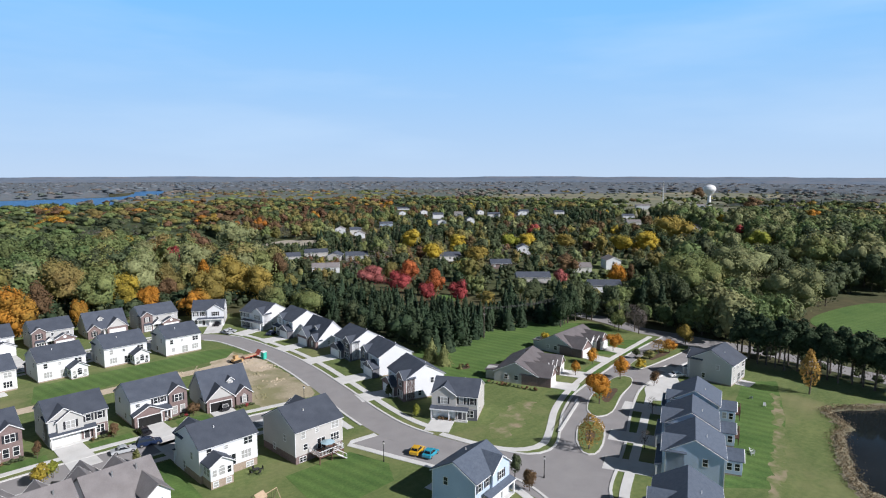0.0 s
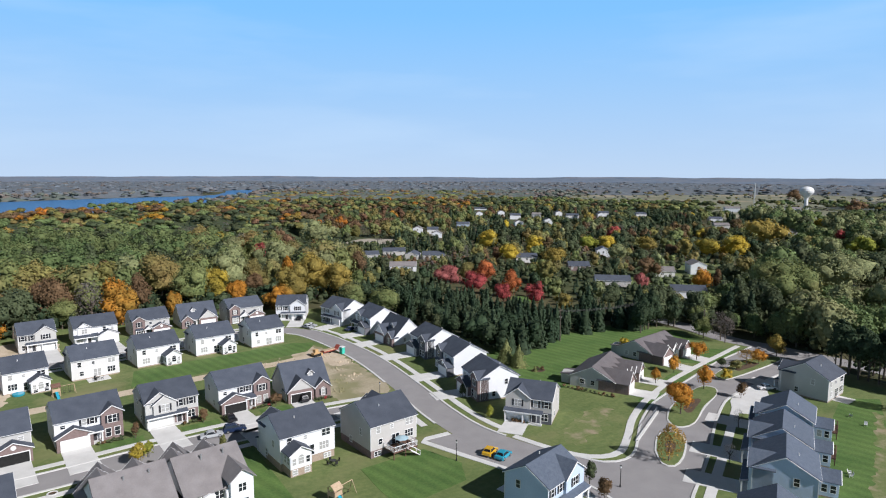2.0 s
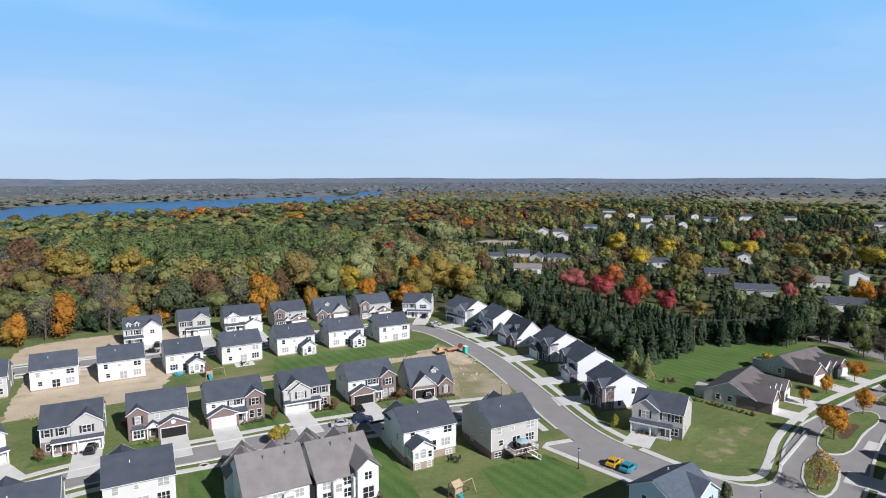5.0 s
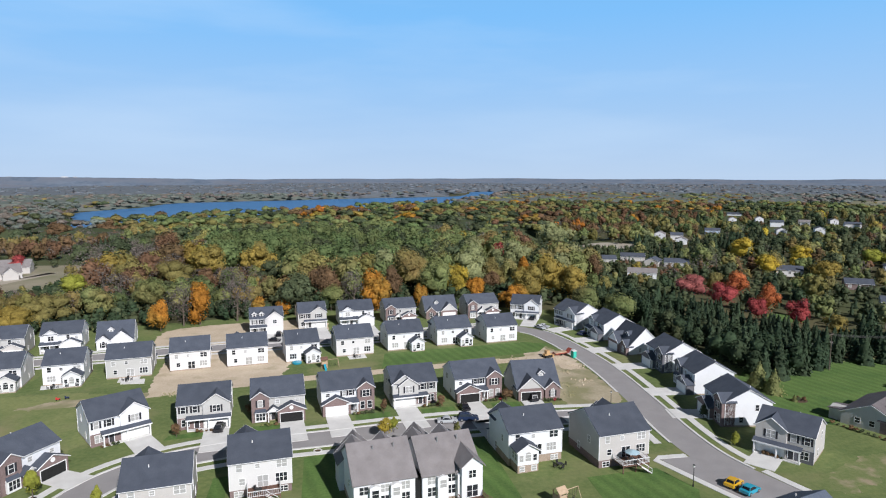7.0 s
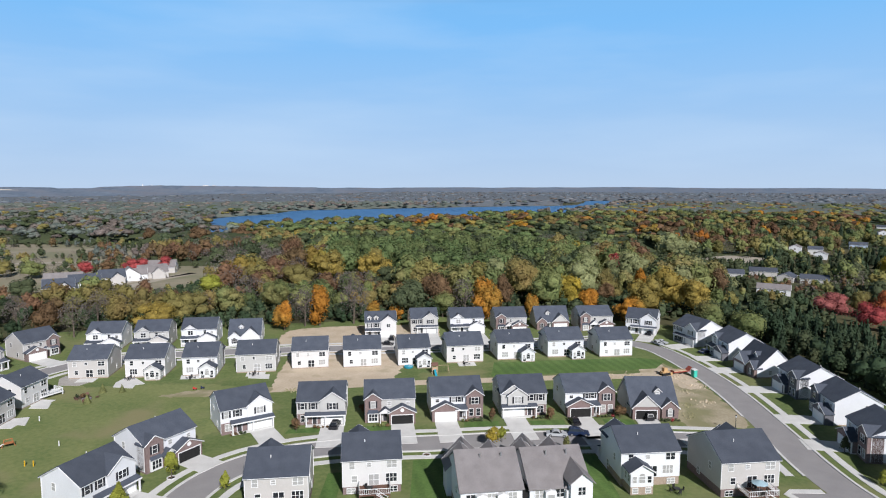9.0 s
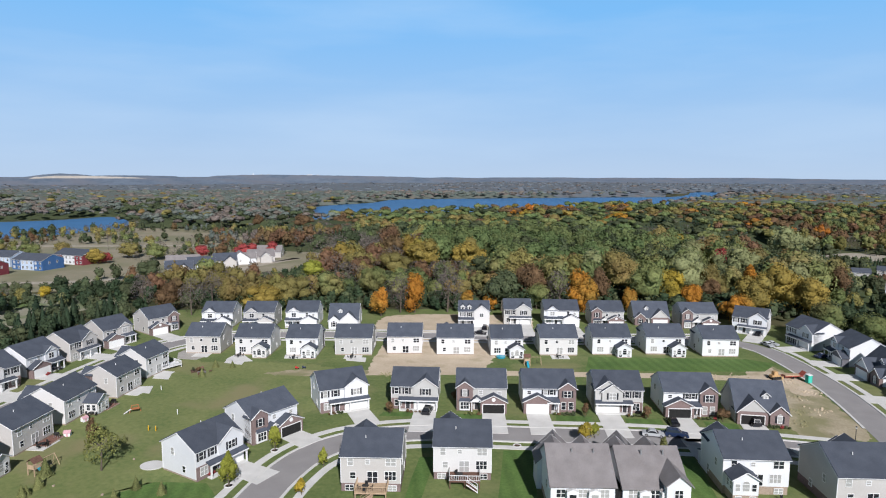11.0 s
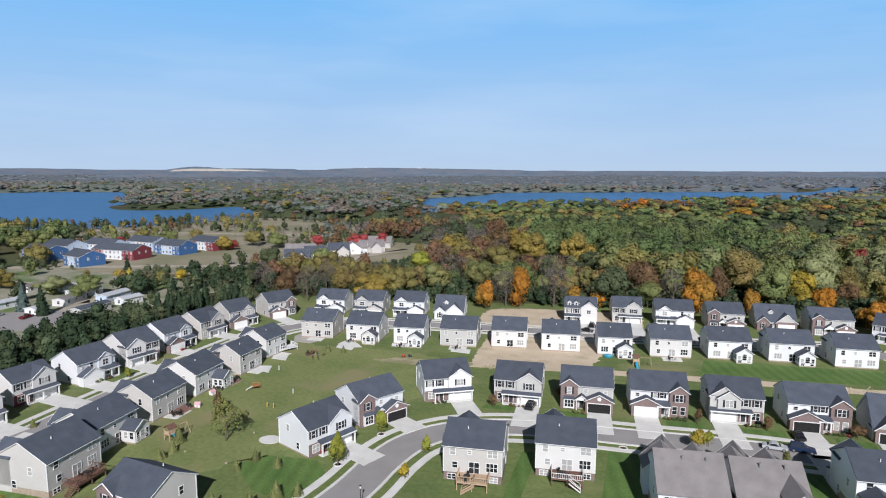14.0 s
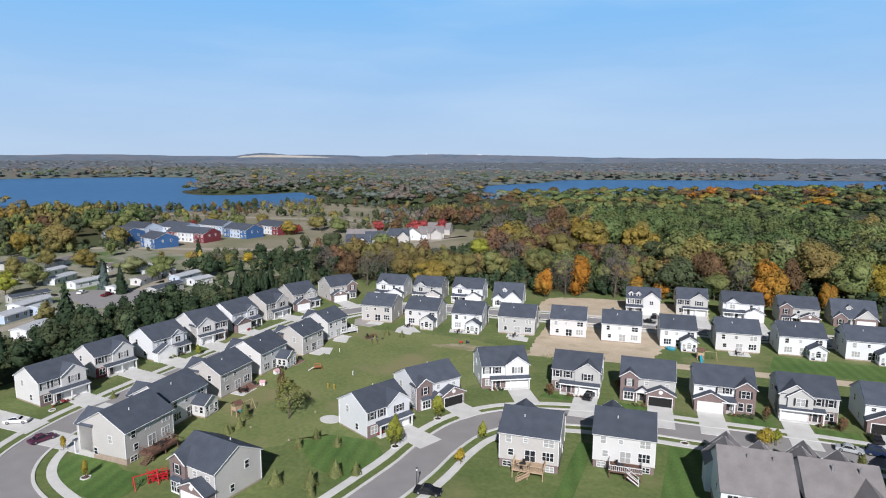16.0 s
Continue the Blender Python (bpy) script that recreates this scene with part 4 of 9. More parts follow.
        put_window(h, sum(sx(w - 3.8, w - 3.8)) / 2, yf, 3.9, 0, 0.8, 1.2)
        put_window(h, sum(sx(w - 1.5, w - 1.5)) / 2, yf, 3.9, 0, 0.8, 0.8)
    # side walls
    for s, xx in ((90, x1), (270, x0)):
        if not low:
            put_window(h, xx, d * 0.18, 3.7, s, 0.8, 1.3)
        put_window(h, xx, -d * 0.15, 1.0, s, 0.8, 1.2)
    # rear
    if not low:
        put_window(h, -w * 0.34, yb, floor + 3.3, 180, 1.7, 1.25, 2)
        put_window(h, w * 0.05, yb, floor + 3.6, 180, 0.7, 0.7)
        put_window(h, w * 0.34, yb, floor + 3.3, 180, 0.9, 1.25)
    put_window(h, -w * 0.03, yb, floor + 0.15, 180, 1.75, 2.0, 2)
    if floor > 0.9:
        for c in (-0.36, 0.36):
            put_window(h, w * c, yb, 0.25, 180, 1.4, 0.9, 2)
    if rear.startswith("sun"):
        s = 1 if rear == "sun_left" else -1
        c = s * w * 0.27
        sunroom(h, c - 2.1, c + 2.1, yb, 3.3, floor, floor + 2.75, siding, sh, basemat)
        put_window(h, -s * w * 0.3, yb, floor + 0.7, 180, 1.9, 1.5, 3)
    else:
        put_window(h, -w * 0.33, yb, floor + 0.7, 180, 1.9, 1.5, 3)
        put_window(h, w * 0.30, yb, floor + 0.9, 180, 0.9, 1.1)
    if rear == "patio":
        part("patio", Blocks().box(-w * 0.25, w * 0.22, yb, yb + 3.6, -0.05, 0.13), CONCRETE, h, "pale concrete patio slab")
    elif rear == "deck_tan":
        deck(h, -w * 0.30, w * 0.22, yb, 3.4, floor + 0.1, DECKWOOD, DECKWOOD, 1, 0.4)
    elif rear == "deck_white":
        deck(h, -w * 0.30, w * 0.22, yb, 3.4, floor + 0.1, DECKDARK, TRIM, -1, 0.45)
    elif rear == "deck_brown":
        deck(h, -w * 0.30, w * 0.25, yb, 3.2, floor + 0.1, DECKDARK, DECKDARK, 1)
    if drive:
        gc = {"garage_right": w - 2.8, "brick_left": w - 3.0, "garage_left": 3.2, "two_gable": 2.9, "cape": 3.4, "dormers": w - 2.8, "low_right": w - 2.9}.get(style)
        if gc:
            c = sum(sx(gc, gc)) / 2
            out = {"brick_left": 2.0, "garage_left": 1.8, "low_right": 2.0, "cape": 0.9}.get(style, 0.5)
            m4 = pose(x, y, 0, 0, 0, turn)
            quad = [m4 @ Vector(p) for p in ((c - 2.6, yf - out, 0), (c + 2.6, yf - out, 0), (c + 2.75, yf - drive, 0), (c - 2.75, yf - drive, 0))]
            patch("driveway", [(p.x, p.y) for p in quad], 0.12, CONCRETE, "pale concrete driveway", smooth=False, category="driveway")
    return h


def from_rear(lx, ly, rx, ry, d=10.2, **kw):
    """A house whose rear eave runs from (lx, ly) to (rx, ry) as seen from behind."""
    a = math.degrees(math.atan2(ry - ly, rx - lx))
    n = Vector((-math.sin(radians(a)), math.cos(radians(a))))
    w = math.hypot(rx - lx, ry - ly) - 0.4
    c = Vector(((lx + rx) / 2, (ly + ry) / 2)) + n * (d / 2 + 0.4)
    return house(c.x, c.y, a + 180, w, d, **kw)


def from_front(lx, ly, rx, ry, d=10.2, **kw):
    """A house whose front eave runs from (lx, ly) to (rx, ry) as seen from the street."""
    a = math.degrees(math.atan2(ry - ly, rx - lx))
    n = Vector((-math.sin(radians(a)), math.cos(radians(a))))
    w = math.hypot(rx - lx, ry - ly) - 0.4
    c = Vector(((lx + rx) / 2, (ly + ry) / 2)) + n * (d / 2 + 0.4)
    return house(c.x, c.y, a, w, d, **kw)


# back street, gardens towards the camera
from_rear(-104.0, 170.3, -93.2, 171.6, wall="beige", rear="patio", style="garage_right")
from_rear(-88.4, 171.2, -77.4, 172.5, wall="cream", rear="sun_right", style="garage_right")
from_rear(-72.8, 172.8, -63.0, 174.1, wall="white", rear="sun_right", style="brick_left")
from_rear(-58.4, 175.5, -47.0, 177.0, wall="grey", rear="patio", style="garage_left")
from_rear(-43.0, 179.2, -32.2, 180.8, wall="cream", rear="none", style="garage_left")
from_rear(-27.8, 180.4, -16.4, 181.9, wall="white", rear="none", style="garage_right")
from_rear(-11.4, 181.7, -1.5, 183.3, wall="white", rear="sun_right", style="low_right")
from_rear(3.3, 184.7, 14.9, 186.3, wall="cream", rear="patio", style="garage_right")
from_rear(19.3, 187.9, 31.1, 189.6, wall="white", rear="sun_right", style="brick_left")
from_rear(35.6, 190.8, 47.5, 192.2, wall="white", rear="sun_right", style="garage_right")
from_rear(52.2, 191.0, 63.2, 192.2, wall="white", rear="none", style="garage_right")
# back street, fronts towards the camera
from_front(-116.0, 201.0, -104.9, 202.6, wall="white", style="low_right", accent="white", drive=12)
from_front(-101.4, 203.5, -90.3, 205.1, wall="grey", style="low_right", accent="beige", drive=11)
from_front(-86.9, 206.7, -75.3, 208.5, wall="white", style="low_right", accent="white", drive=11)
from_front(-71.1, 207.0, -60.2, 208.8, wall="white", style="cape", accent="white", mirror=True, drive=11)
from_front(-25.5, 217.1, -14.1, 218.4, wall="cream", style="dormers", drive=14)
from_front(-9.3, 223.0, 0.9, 224.2, wall="grey", style="garage_right", accent="grey", drive=17)
from_front(5.3, 223.7, 18.1, 225.1, wall="white", style="low_right", accent="white", drive=17)
from_front(22.2, 224.5, 34.1, 225.8, wall="grey", style="brick_left", drive=16)
from_front(38.0, 229.0, 51.0, 230.0, wall="grey", style="cape", accent="brick", mirror=True, drive=18)
from_front(54.2, 226.6, 67.1, 228.0, wall="grey", style="brick_left", drive=16)
from_front(70.6, 224.6, 80.6, 219.6, wall="white", style="garage_right", accent="white", drive=12)
# front street, fronts towards the camera
from_front(-47.1, 130.4, -37.2, 136.5, wall="white", style="garage_right", drive=9.5)
from_front(-31.9, 136.2, -20.7, 137.2, wall="grey", style="garage_right", drive=13)
from_front(-16.6, 137.6, -4.7, 138.8, wall="grey", style="brick_left", open_garage=True, drive=13)
from_front(-1.2, 139.4, 11.3, 140.8, wall="white", style="garage_left", drive=13.5)
from_front(15.3, 140.9, 26.6, 142.0, wall="grey", style="two_gable", drive=14)
from_front(30.8, 141.7, 43.1, 142.8, wall="white", style="garage_left", open_garage=True, drive=14.5)
from_front(45.8, 139.6, 57.2, 139.4, wall="grey", style="cape", open_garage=True, drive=13, d=11)
from_front(-58.1, 96.8, -54.0, 106.8, wall="white", style="garage_right", d=9.4, drive=10)
from_front(-55.2, 112.5, -49.1, 122.6, wall="white", style="brick_left", open_garage=True, d=9.4, drive=9)
# front street, gardens towards the camera
from_rear(-32.0, 97.6, -21.3, 98.8, wall="beige", rear="deck_tan", floor=1.5, ze=6.6, style="garage_right", base="brown", drive=14)
from_rear(-16.7, 104.1, -6.0, 105.3, wall="cream", rear="deck_white", floor=1.4, ze=6.5, style="garage_right", base="brown", drive=12)
from_rear(33.6, 106.6, 45.0, 107.6, wall="white", rear="sun_left", floor=1.5, ze=6.6, style="garage_right", base="tan", drive=12)
from_rear(50.0, 102.4, 61.2, 103.6, wall="beige", rear="deck_white", floor=1.5, ze=6.6, style="two_gable", base="brown", d=11.5, drive=13)
# west street, outer side
from_front(-130.4, 80.9, -129.4, 91.4, wall="cream", style="garage_right", d=9.5, drive=9)
from_front(-134.6, 97.4, -133.6, 107.6, wall="cream", style="garage_right", accent="maroon", d=8.5, drive=13)
from_front(-132.6, 112.6, -131.4, 123.2, wall="white", style="low_right", accent="white", mirror=True, d=10, drive=11)
from_front(-132.5, 127.8, -130.4, 138.0, wall="cream", style="garage_right", accent="brick", mirror=True, d=11.5, drive=11)
from_front(-132.6, 142.2, -131.6, 153.0, wall="white", style="low_right", mirror=True, d=10.5, drive=11)
from_front(-131.8, 157.0, -130.8, 167.0, wall="beige", style="garage_right", accent="beige", d=10.5, drive=11)
from_front(-132.1, 171.5, -128.7, 181.4, wall="beige", style="low_right", mirror=True, d=10.5, drive=13)
from_front(-127.9, 188.2, -122.4, 197.8, wall="beige", style="brick_left", mirror=True, d=10.5, drive=14)
# west street, inner side
from_rear(-91.5, 70.7, -92.2, 82.2, wall="beige", rear="deck_brown", floor=1.2, ze=6.3, style="garage_right", base="tan", d=11, drive=14)
from_rear(-96.4, 84.7, -97.3, 96.0, wall="cream", rear="sun_right", style="garage_right", d=10, drive=13)
from_rear(-98.2, 100.8, -98.7, 111.8, wall="beige", rear="patio", style="garage_right", d=9.6, drive=13)
from_rear(-99.6, 116.0, -100.2, 127.0, wall="cream", rear="sun_right", style="garage_right", d=10, drive=12)
from_rear(-99.1, 132.4, -99.0, 142.0, wall="beige", rear="patio", style="garage_left", d=8.8, drive=13)
from_rear(-101.0, 147.0, -100.2, 156.4, wall="cream", rear="patio", style="garage_right", d=9, drive=12)
from_front(-78.5, 68.2, -68.0, 67.0, wall="beige", rear="none", style="brick_left", d=9.5, drive=9)
# main street, east side
from_front(84.4, 214.6, 88.0, 202.6, wall="white", style="garage_right", accent="dark", d=11, drive=9.6)
from_front(90.7, 198.0, 90.9, 186.4, wall="white", style="low_right", accent="dark", d=11, drive=9.6)
from_front(90.3, 180.8, 90.9, 169.0, wall="white", style="cape", accent="brick", d=11, drive=9.6)
from_front(93.2, 162.8, 92.6, 151.8, wall="white", style="garage_left", accent="dark", d=10.5, drive=11.6)
from_front(91.9, 145.4, 90.5, 134.6, wall="white", style="brick_left", accent="dark", d=10.2, drive=10.6)
from_front(87.6, 126.4, 85.4, 115.6, wall="white", style="garage_left", accent="brick", d=10.4, drive=9.6)
from_front(84.2, 104.2, 90.6, 95.6, wall="beige", style="garage_right", accent="dark", d=9.0, mirror=True, drive=7.6)


# ---- trees ----
rng = np.random.default_rng(7)


def sphere_mesh(fine):
    """Corners and triangles of a rough ball, coarse (20 faces) or finer (80)."""
    bm = bmesh.new()
    bmesh.ops.create_icosphere(bm, subdivisions=1 + fine, radius=1.0)
    v = np.array([q.co[:] for q in bm.verts])
    f = np.array([[q.index for q in t.verts] for t in bm.faces])
    bm.free()
    return v, f


BALL = [sphere_mesh(0), sphere_mesh(1)]


def leaf_quads(centre, normal, size, r):
    """Leaf clumps: one irregular quad for each centre, facing roughly along its normal."""
    n = len(centre)
    normal = normal / np.maximum(np.linalg.norm(normal, axis=1), 1e-6)[:, None]
    a = np.cross(normal, r.normal(size=(n, 3)))
    a /= np.maximum(np.linalg.norm(a, axis=1), 1e-6)[:, None]
    b = np.cross(normal, a)
    s = size[:, None]
    k = r.uniform(0.65, 1.25, (4, n, 1))
    return np.stack([centre + a * s * k[0], centre + b * s * k[1], centre - a * s * k[2], centre - b * s * k[3]], 1).reshape(-1, 3)


def boughs_of(centre, radii, fine, r, rough=0.24):
    """The leafy bodies of boughs: uneven balls, as corners and triangles."""
    v, f = BALL[fine]
    m = len(v)
    p = centre[:, None, :] + radii[:, None, :] * v[None] * r.uniform(1 - rough, 1 + rough, (len(centre), m, 1))
    t = f[None] + (np.arange(len(centre)) * m)[:, None, None]
    return p.reshape(-1, 3), t.reshape(-1, 3)


def foliage_mesh(name, quads, solid, tris, material, tint=None):
    """One mesh out of leaf quads and the triangles of boughs, with a tint for each corner."""
    nq, nt = len(quads) // 4, len(tris)
    v = np.concatenate([quads, solid]) if nt else quads
    me = bpy.data.meshes.new(name)
    me.vertices.add(len(v))
    me.vertices.foreach_set("co", v.ravel())
    loops = np.concatenate([np.arange(4 * nq), (tris + 4 * nq).ravel()]) if nt else np.arange(4 * nq)
    me.loops.add(len(loops))
    me.loops.foreach_set("vertex_index", loops.astype(np.int32))
    me.polygons.add(nq + nt)
    me.polygons.foreach_set("loop_start", np.concatenate([np.arange(0, 4 * nq, 4), 4 * nq + np.arange(0, 3 * nt, 3)]).astype(np.int32))
    me.polygons.foreach_set("use_smooth", np.r_[np.zeros(nq, bool), np.ones(nt, bool)])
    if tint is not None:
        me.attributes.new("tint", "FLOAT", "POINT").data.foreach_set("value", tint.astype(np.float32))
    me.update()
    me.materials.append(material)
    return me


def crown(leaves, height, width, r, low=0.12, lumps=9, point=0.18, top=False, fine=0):
    """A rounded crown of overlapping boughs: leaf centres, their normals, and the boughs' bodies."""
    zc, rz = height * (1 + low) / 2, height * (1 - low) / 2
    c = r.normal(size=(lumps, 3))
    c[:, 2] = np.abs(c[:, 2]) if top else np.where(r.random(lumps) < 0.45, np.abs(c[:, 2]), c[:, 2])
    c *= (r.uniform(0.40, 0.72, lumps) / np.linalg.norm(c, axis=1))[:, None]
    c[0] = (0, 0, 0.42)
    big = r.uniform(0.30, 0.48, lumps) * (9 / lumps) ** 0.22
    if not top:
        c[1], big[1] = (0, 0, -0.08), 0.66
    m = leaves * 2
    k = r.choice(lumps, m, p=big ** 2 / np.sum(big ** 2))
    d = r.normal(size=(m, 3))
    d[:, 2] = np.where(r.random(m) < (0.8 if top else 0.45), np.abs(d[:, 2]), d[:, 2])
    d /= np.linalg.norm(d, axis=1)[:, None]
    p = c[k] + d * (big[k] * r.uniform(0.86 if not top else 0.94, 1.14, m))[:, None] * (1, 1, 1.08)
    deep = np.min(np.linalg.norm(p[:, None, :] - c[None], axis=2) / big[None], axis=1)
    keep = np.argsort(-deep + r.random(m) * 0.2)[:leaves]
    p, d = p[keep], d[keep]
    size = np.array((width / 2, width / 2, rz)) * 1.04
    lean = lambda q: q * (1 - point * q[:, 2:3] * (1, 1, 0)) * size + (0, 0, zc)
    out = p / np.maximum(np.linalg.norm(p, axis=1), 0.2)[:, None]
    p = lean(p)
    p[:, 2] = np.maximum(p[:, 2], height * low * 0.5)
    body = big[:, None] * size
    solid, tris = boughs_of(lean(c), body * (0.95 if top else 0.8), fine, r, 0.1 if top else 0.24)
    solid[:, 2] = np.maximum(solid[:, 2], height * low * 0.4)
    return p, d * 0.85 + out * 0.35 + (0, 0, 0.5 if top else 0.12) + r.normal(size=(leaves, 3)) * (0.22 if top else 0.5), solid, tris


def conifer(leaves, height, width, r):
    """A spruce: drooping whorls of needle branches on an uneven cone."""
    t = 1 - np.sqrt(r.random(leaves))
    t = np.where(r.random(leaves) < 0.5, np.round(t * 13) / 13 + r.normal(size=leaves) * 0.012, t)
    ang = r.uniform(0, 2 * math.pi, leaves)
    arm = 0.5 + 0.5 * np.abs(np.sin(ang * 3.5 + t * 21))
    rad = (1.02 - t) * width / 2 * (0.45 + 0.6 * arm * r.uniform(0.6, 1.05, leaves))
    p = np.c_[np.cos(ang) * rad, np.sin(ang) * rad, height * (0.04 + 0.96 * t) - rad * 0.22]
    rings, sides = 5, 7
    v = []
    for i in range(rings):
        a = 2 * math.pi * (np.arange(sides) + 0.5 * (i % 2)) / sides
        rr = width / 2 * (0.84 - 0.8 * i / (rings - 1)) * r.uniform(0.7, 1.15, sides)
        v.append(np.c_[np.cos(a) * rr, np.sin(a) * rr, height * (0.03 + 0.9 * i / (rings - 1)) - rr * 0.2])
    tris = [(i * sides + j, i * sides + (j + 1) % sides, (i + 1) * sides + j) for i in range(rings - 1) for j in range(sides)]
    tris += [(i * sides + (j + 1) % sides, (i + 1) * sides + (j + 1) % sides, (i + 1) * sides + j) for i in range(rings - 1) for j in range(sides)]
    return p, np.c_[np.cos(ang), np.sin(ang), np.full(leaves, 0.75)] + r.normal(size=(leaves, 3)) * 0.35, np.concatenate(v), np.array(tris)


def trunk_blocks(height, r, limbs=5, radius=None):
    b = Blocks()
    rad = radius or height * 0.022
    top = Vector((r.normal() * 0.2, r.normal() * 0.2, height * 0.62))
    b.taper((0, 0, -0.2), top, rad, rad * 0.45, 7)
    for i in range(limbs):
        a, z = r.uniform(0, 2 * math.pi), r.uniform(0.28, 0.6) * height
        p = Vector((0, 0, z))
        q = p + Vector((math.cos(a), math.sin(a), 1.1)) * height * r.uniform(0.14, 0.26)
        b.taper(p, q, rad * 0.45, rad * 0.12, 5)
    return b


KIND_WORDS = {"green": "green leafy tree", "fresh": "bright green leafy tree", "amber": "loose amber autumn tree", "willow": "loose yellowish green tree", "deep": "dark green leafy tree", "olive": "olive-brown autumn tree", "sage": "pale green leafy tree", "yellow": "golden yellow autumn tree",
              "lime": "young yellow-green tree", "orange": "bright orange autumn maple", "rust": "rust-brown autumn tree", "red": "crimson autumn maple", "rose": "rose-red autumn maple", "redorange": "orange-red autumn maple", "gold": "mustard-gold autumn tree",
              "brown": "grey nearly bare tree", "spruce": "dark green spruce", "pine": "dark green pine", "bluespruce": "blue-grey spruce", "youngspruce": "small mid-green spruce", "muted": "haze-toned grey-green tree", "muted_blue": "haze-toned blue-grey tree", "muted_rust": "haze-toned brownish tree"}
_tree_meshes = {}
LOOSE = ("brown", "amber", "willow")  # crowns that let the light through
PLANTED, HOMES = [], []


def tree(x, y, kind, height, width, variant=0, place="at the wood's edge", n=None, low=0.14, name="tree", group="trees"):
    """One tree: a tapered trunk with limbs and a crown of many leaf clumps."""
    unit = 10.0
    key = (kind, variant, round(width / height, 1), n, low)
    if key not in _tree_meshes:
        r = np.random.default_rng(100 + 17 * variant + len(kind) * 5 + int(width / height * 40))
        wide = unit * width / height
        none = np.zeros((0, 3)), np.zeros((0, 3), int)
        if "spruce" in kind and low < 0.3:
            m = min(n or 420, 420)
            p, d, solid, tris = conifer(m, unit, wide, r)
            size = r.uniform(0.20, 0.44, m)
            tb = Blocks().taper((0, 0, -0.1), (0, 0, unit * 0.9), 0.17, 0.03, 6)
        else:
            m = min(n or 1300, 1900 if width > 18 else 1300)
            p, d, solid, tris = crown(m, unit, wide, r, low, 12 if m > 420 else 8, 0.55 if kind == "lime" else 0.18)
            size = r.uniform(0.12, 0.25, m) * min(2.0, math.sqrt(1300 / m)) if kind != "brown" else r.uniform(0.07, 0.16, m)
            if kind in LOOSE:
                solid, tris = none
            tb = trunk_blocks(unit, r, 11 if kind == "brown" else 5)
        _tree_meshes[key] = (tb.mesh("trunk", BARK), foliage_mesh("crown", leaf_quads(p, d, size, r), solid, tris, LEAF[kind]))
    tm, cm = _tree_meshes[key]
    PLANTED.append((x, y, width, height * 0.3))
    t = thing(name, x, y, 0, (x * 37 + y * 91) % 360, f"{KIND_WORDS[kind]} {place}", "tree", group)
    s = height / unit
    t.scale = (s, s, s)
    part("trunk", tm, None, t)
    part("crown", cm, None, t)
    return t


def inside(x, y, outline):
    p, hit = np.array(outline, float), np.zeros(np.shape(x), bool)
    for (ax, ay), (bx, by) in zip(p, np.roll(p, -1, axis=0)):
        with np.errstate(divide="ignore", invalid="ignore"):
            cut = (by - ay != 0) & ((ay > y) != (by > y)) & (x < (bx - ax) * (y - ay) / (by - ay) + ax)
        hit ^= cut
    return hit


def scatter(outline, gap, r, holes=()):
    """Jittered places inside an outline, outside the holes."""
    p = np.array(outline, float)
    xs, ys = np.arange(p[:, 0].min(), p[:, 0].max(), gap), np.arange(p[:, 1].min(), p[:, 1].max(), gap)
    g = np.array(np.meshgrid(xs, ys)).reshape(2, -1).T
    g = g + r.uniform(-0.42, 0.42, g.shape) * gap
    ok = inside(g[:, 0], g[:, 1], outline)
    for hole in holes:
        ok &= ~inside(g[:, 0], g[:, 1], hole)
    return g[ok]


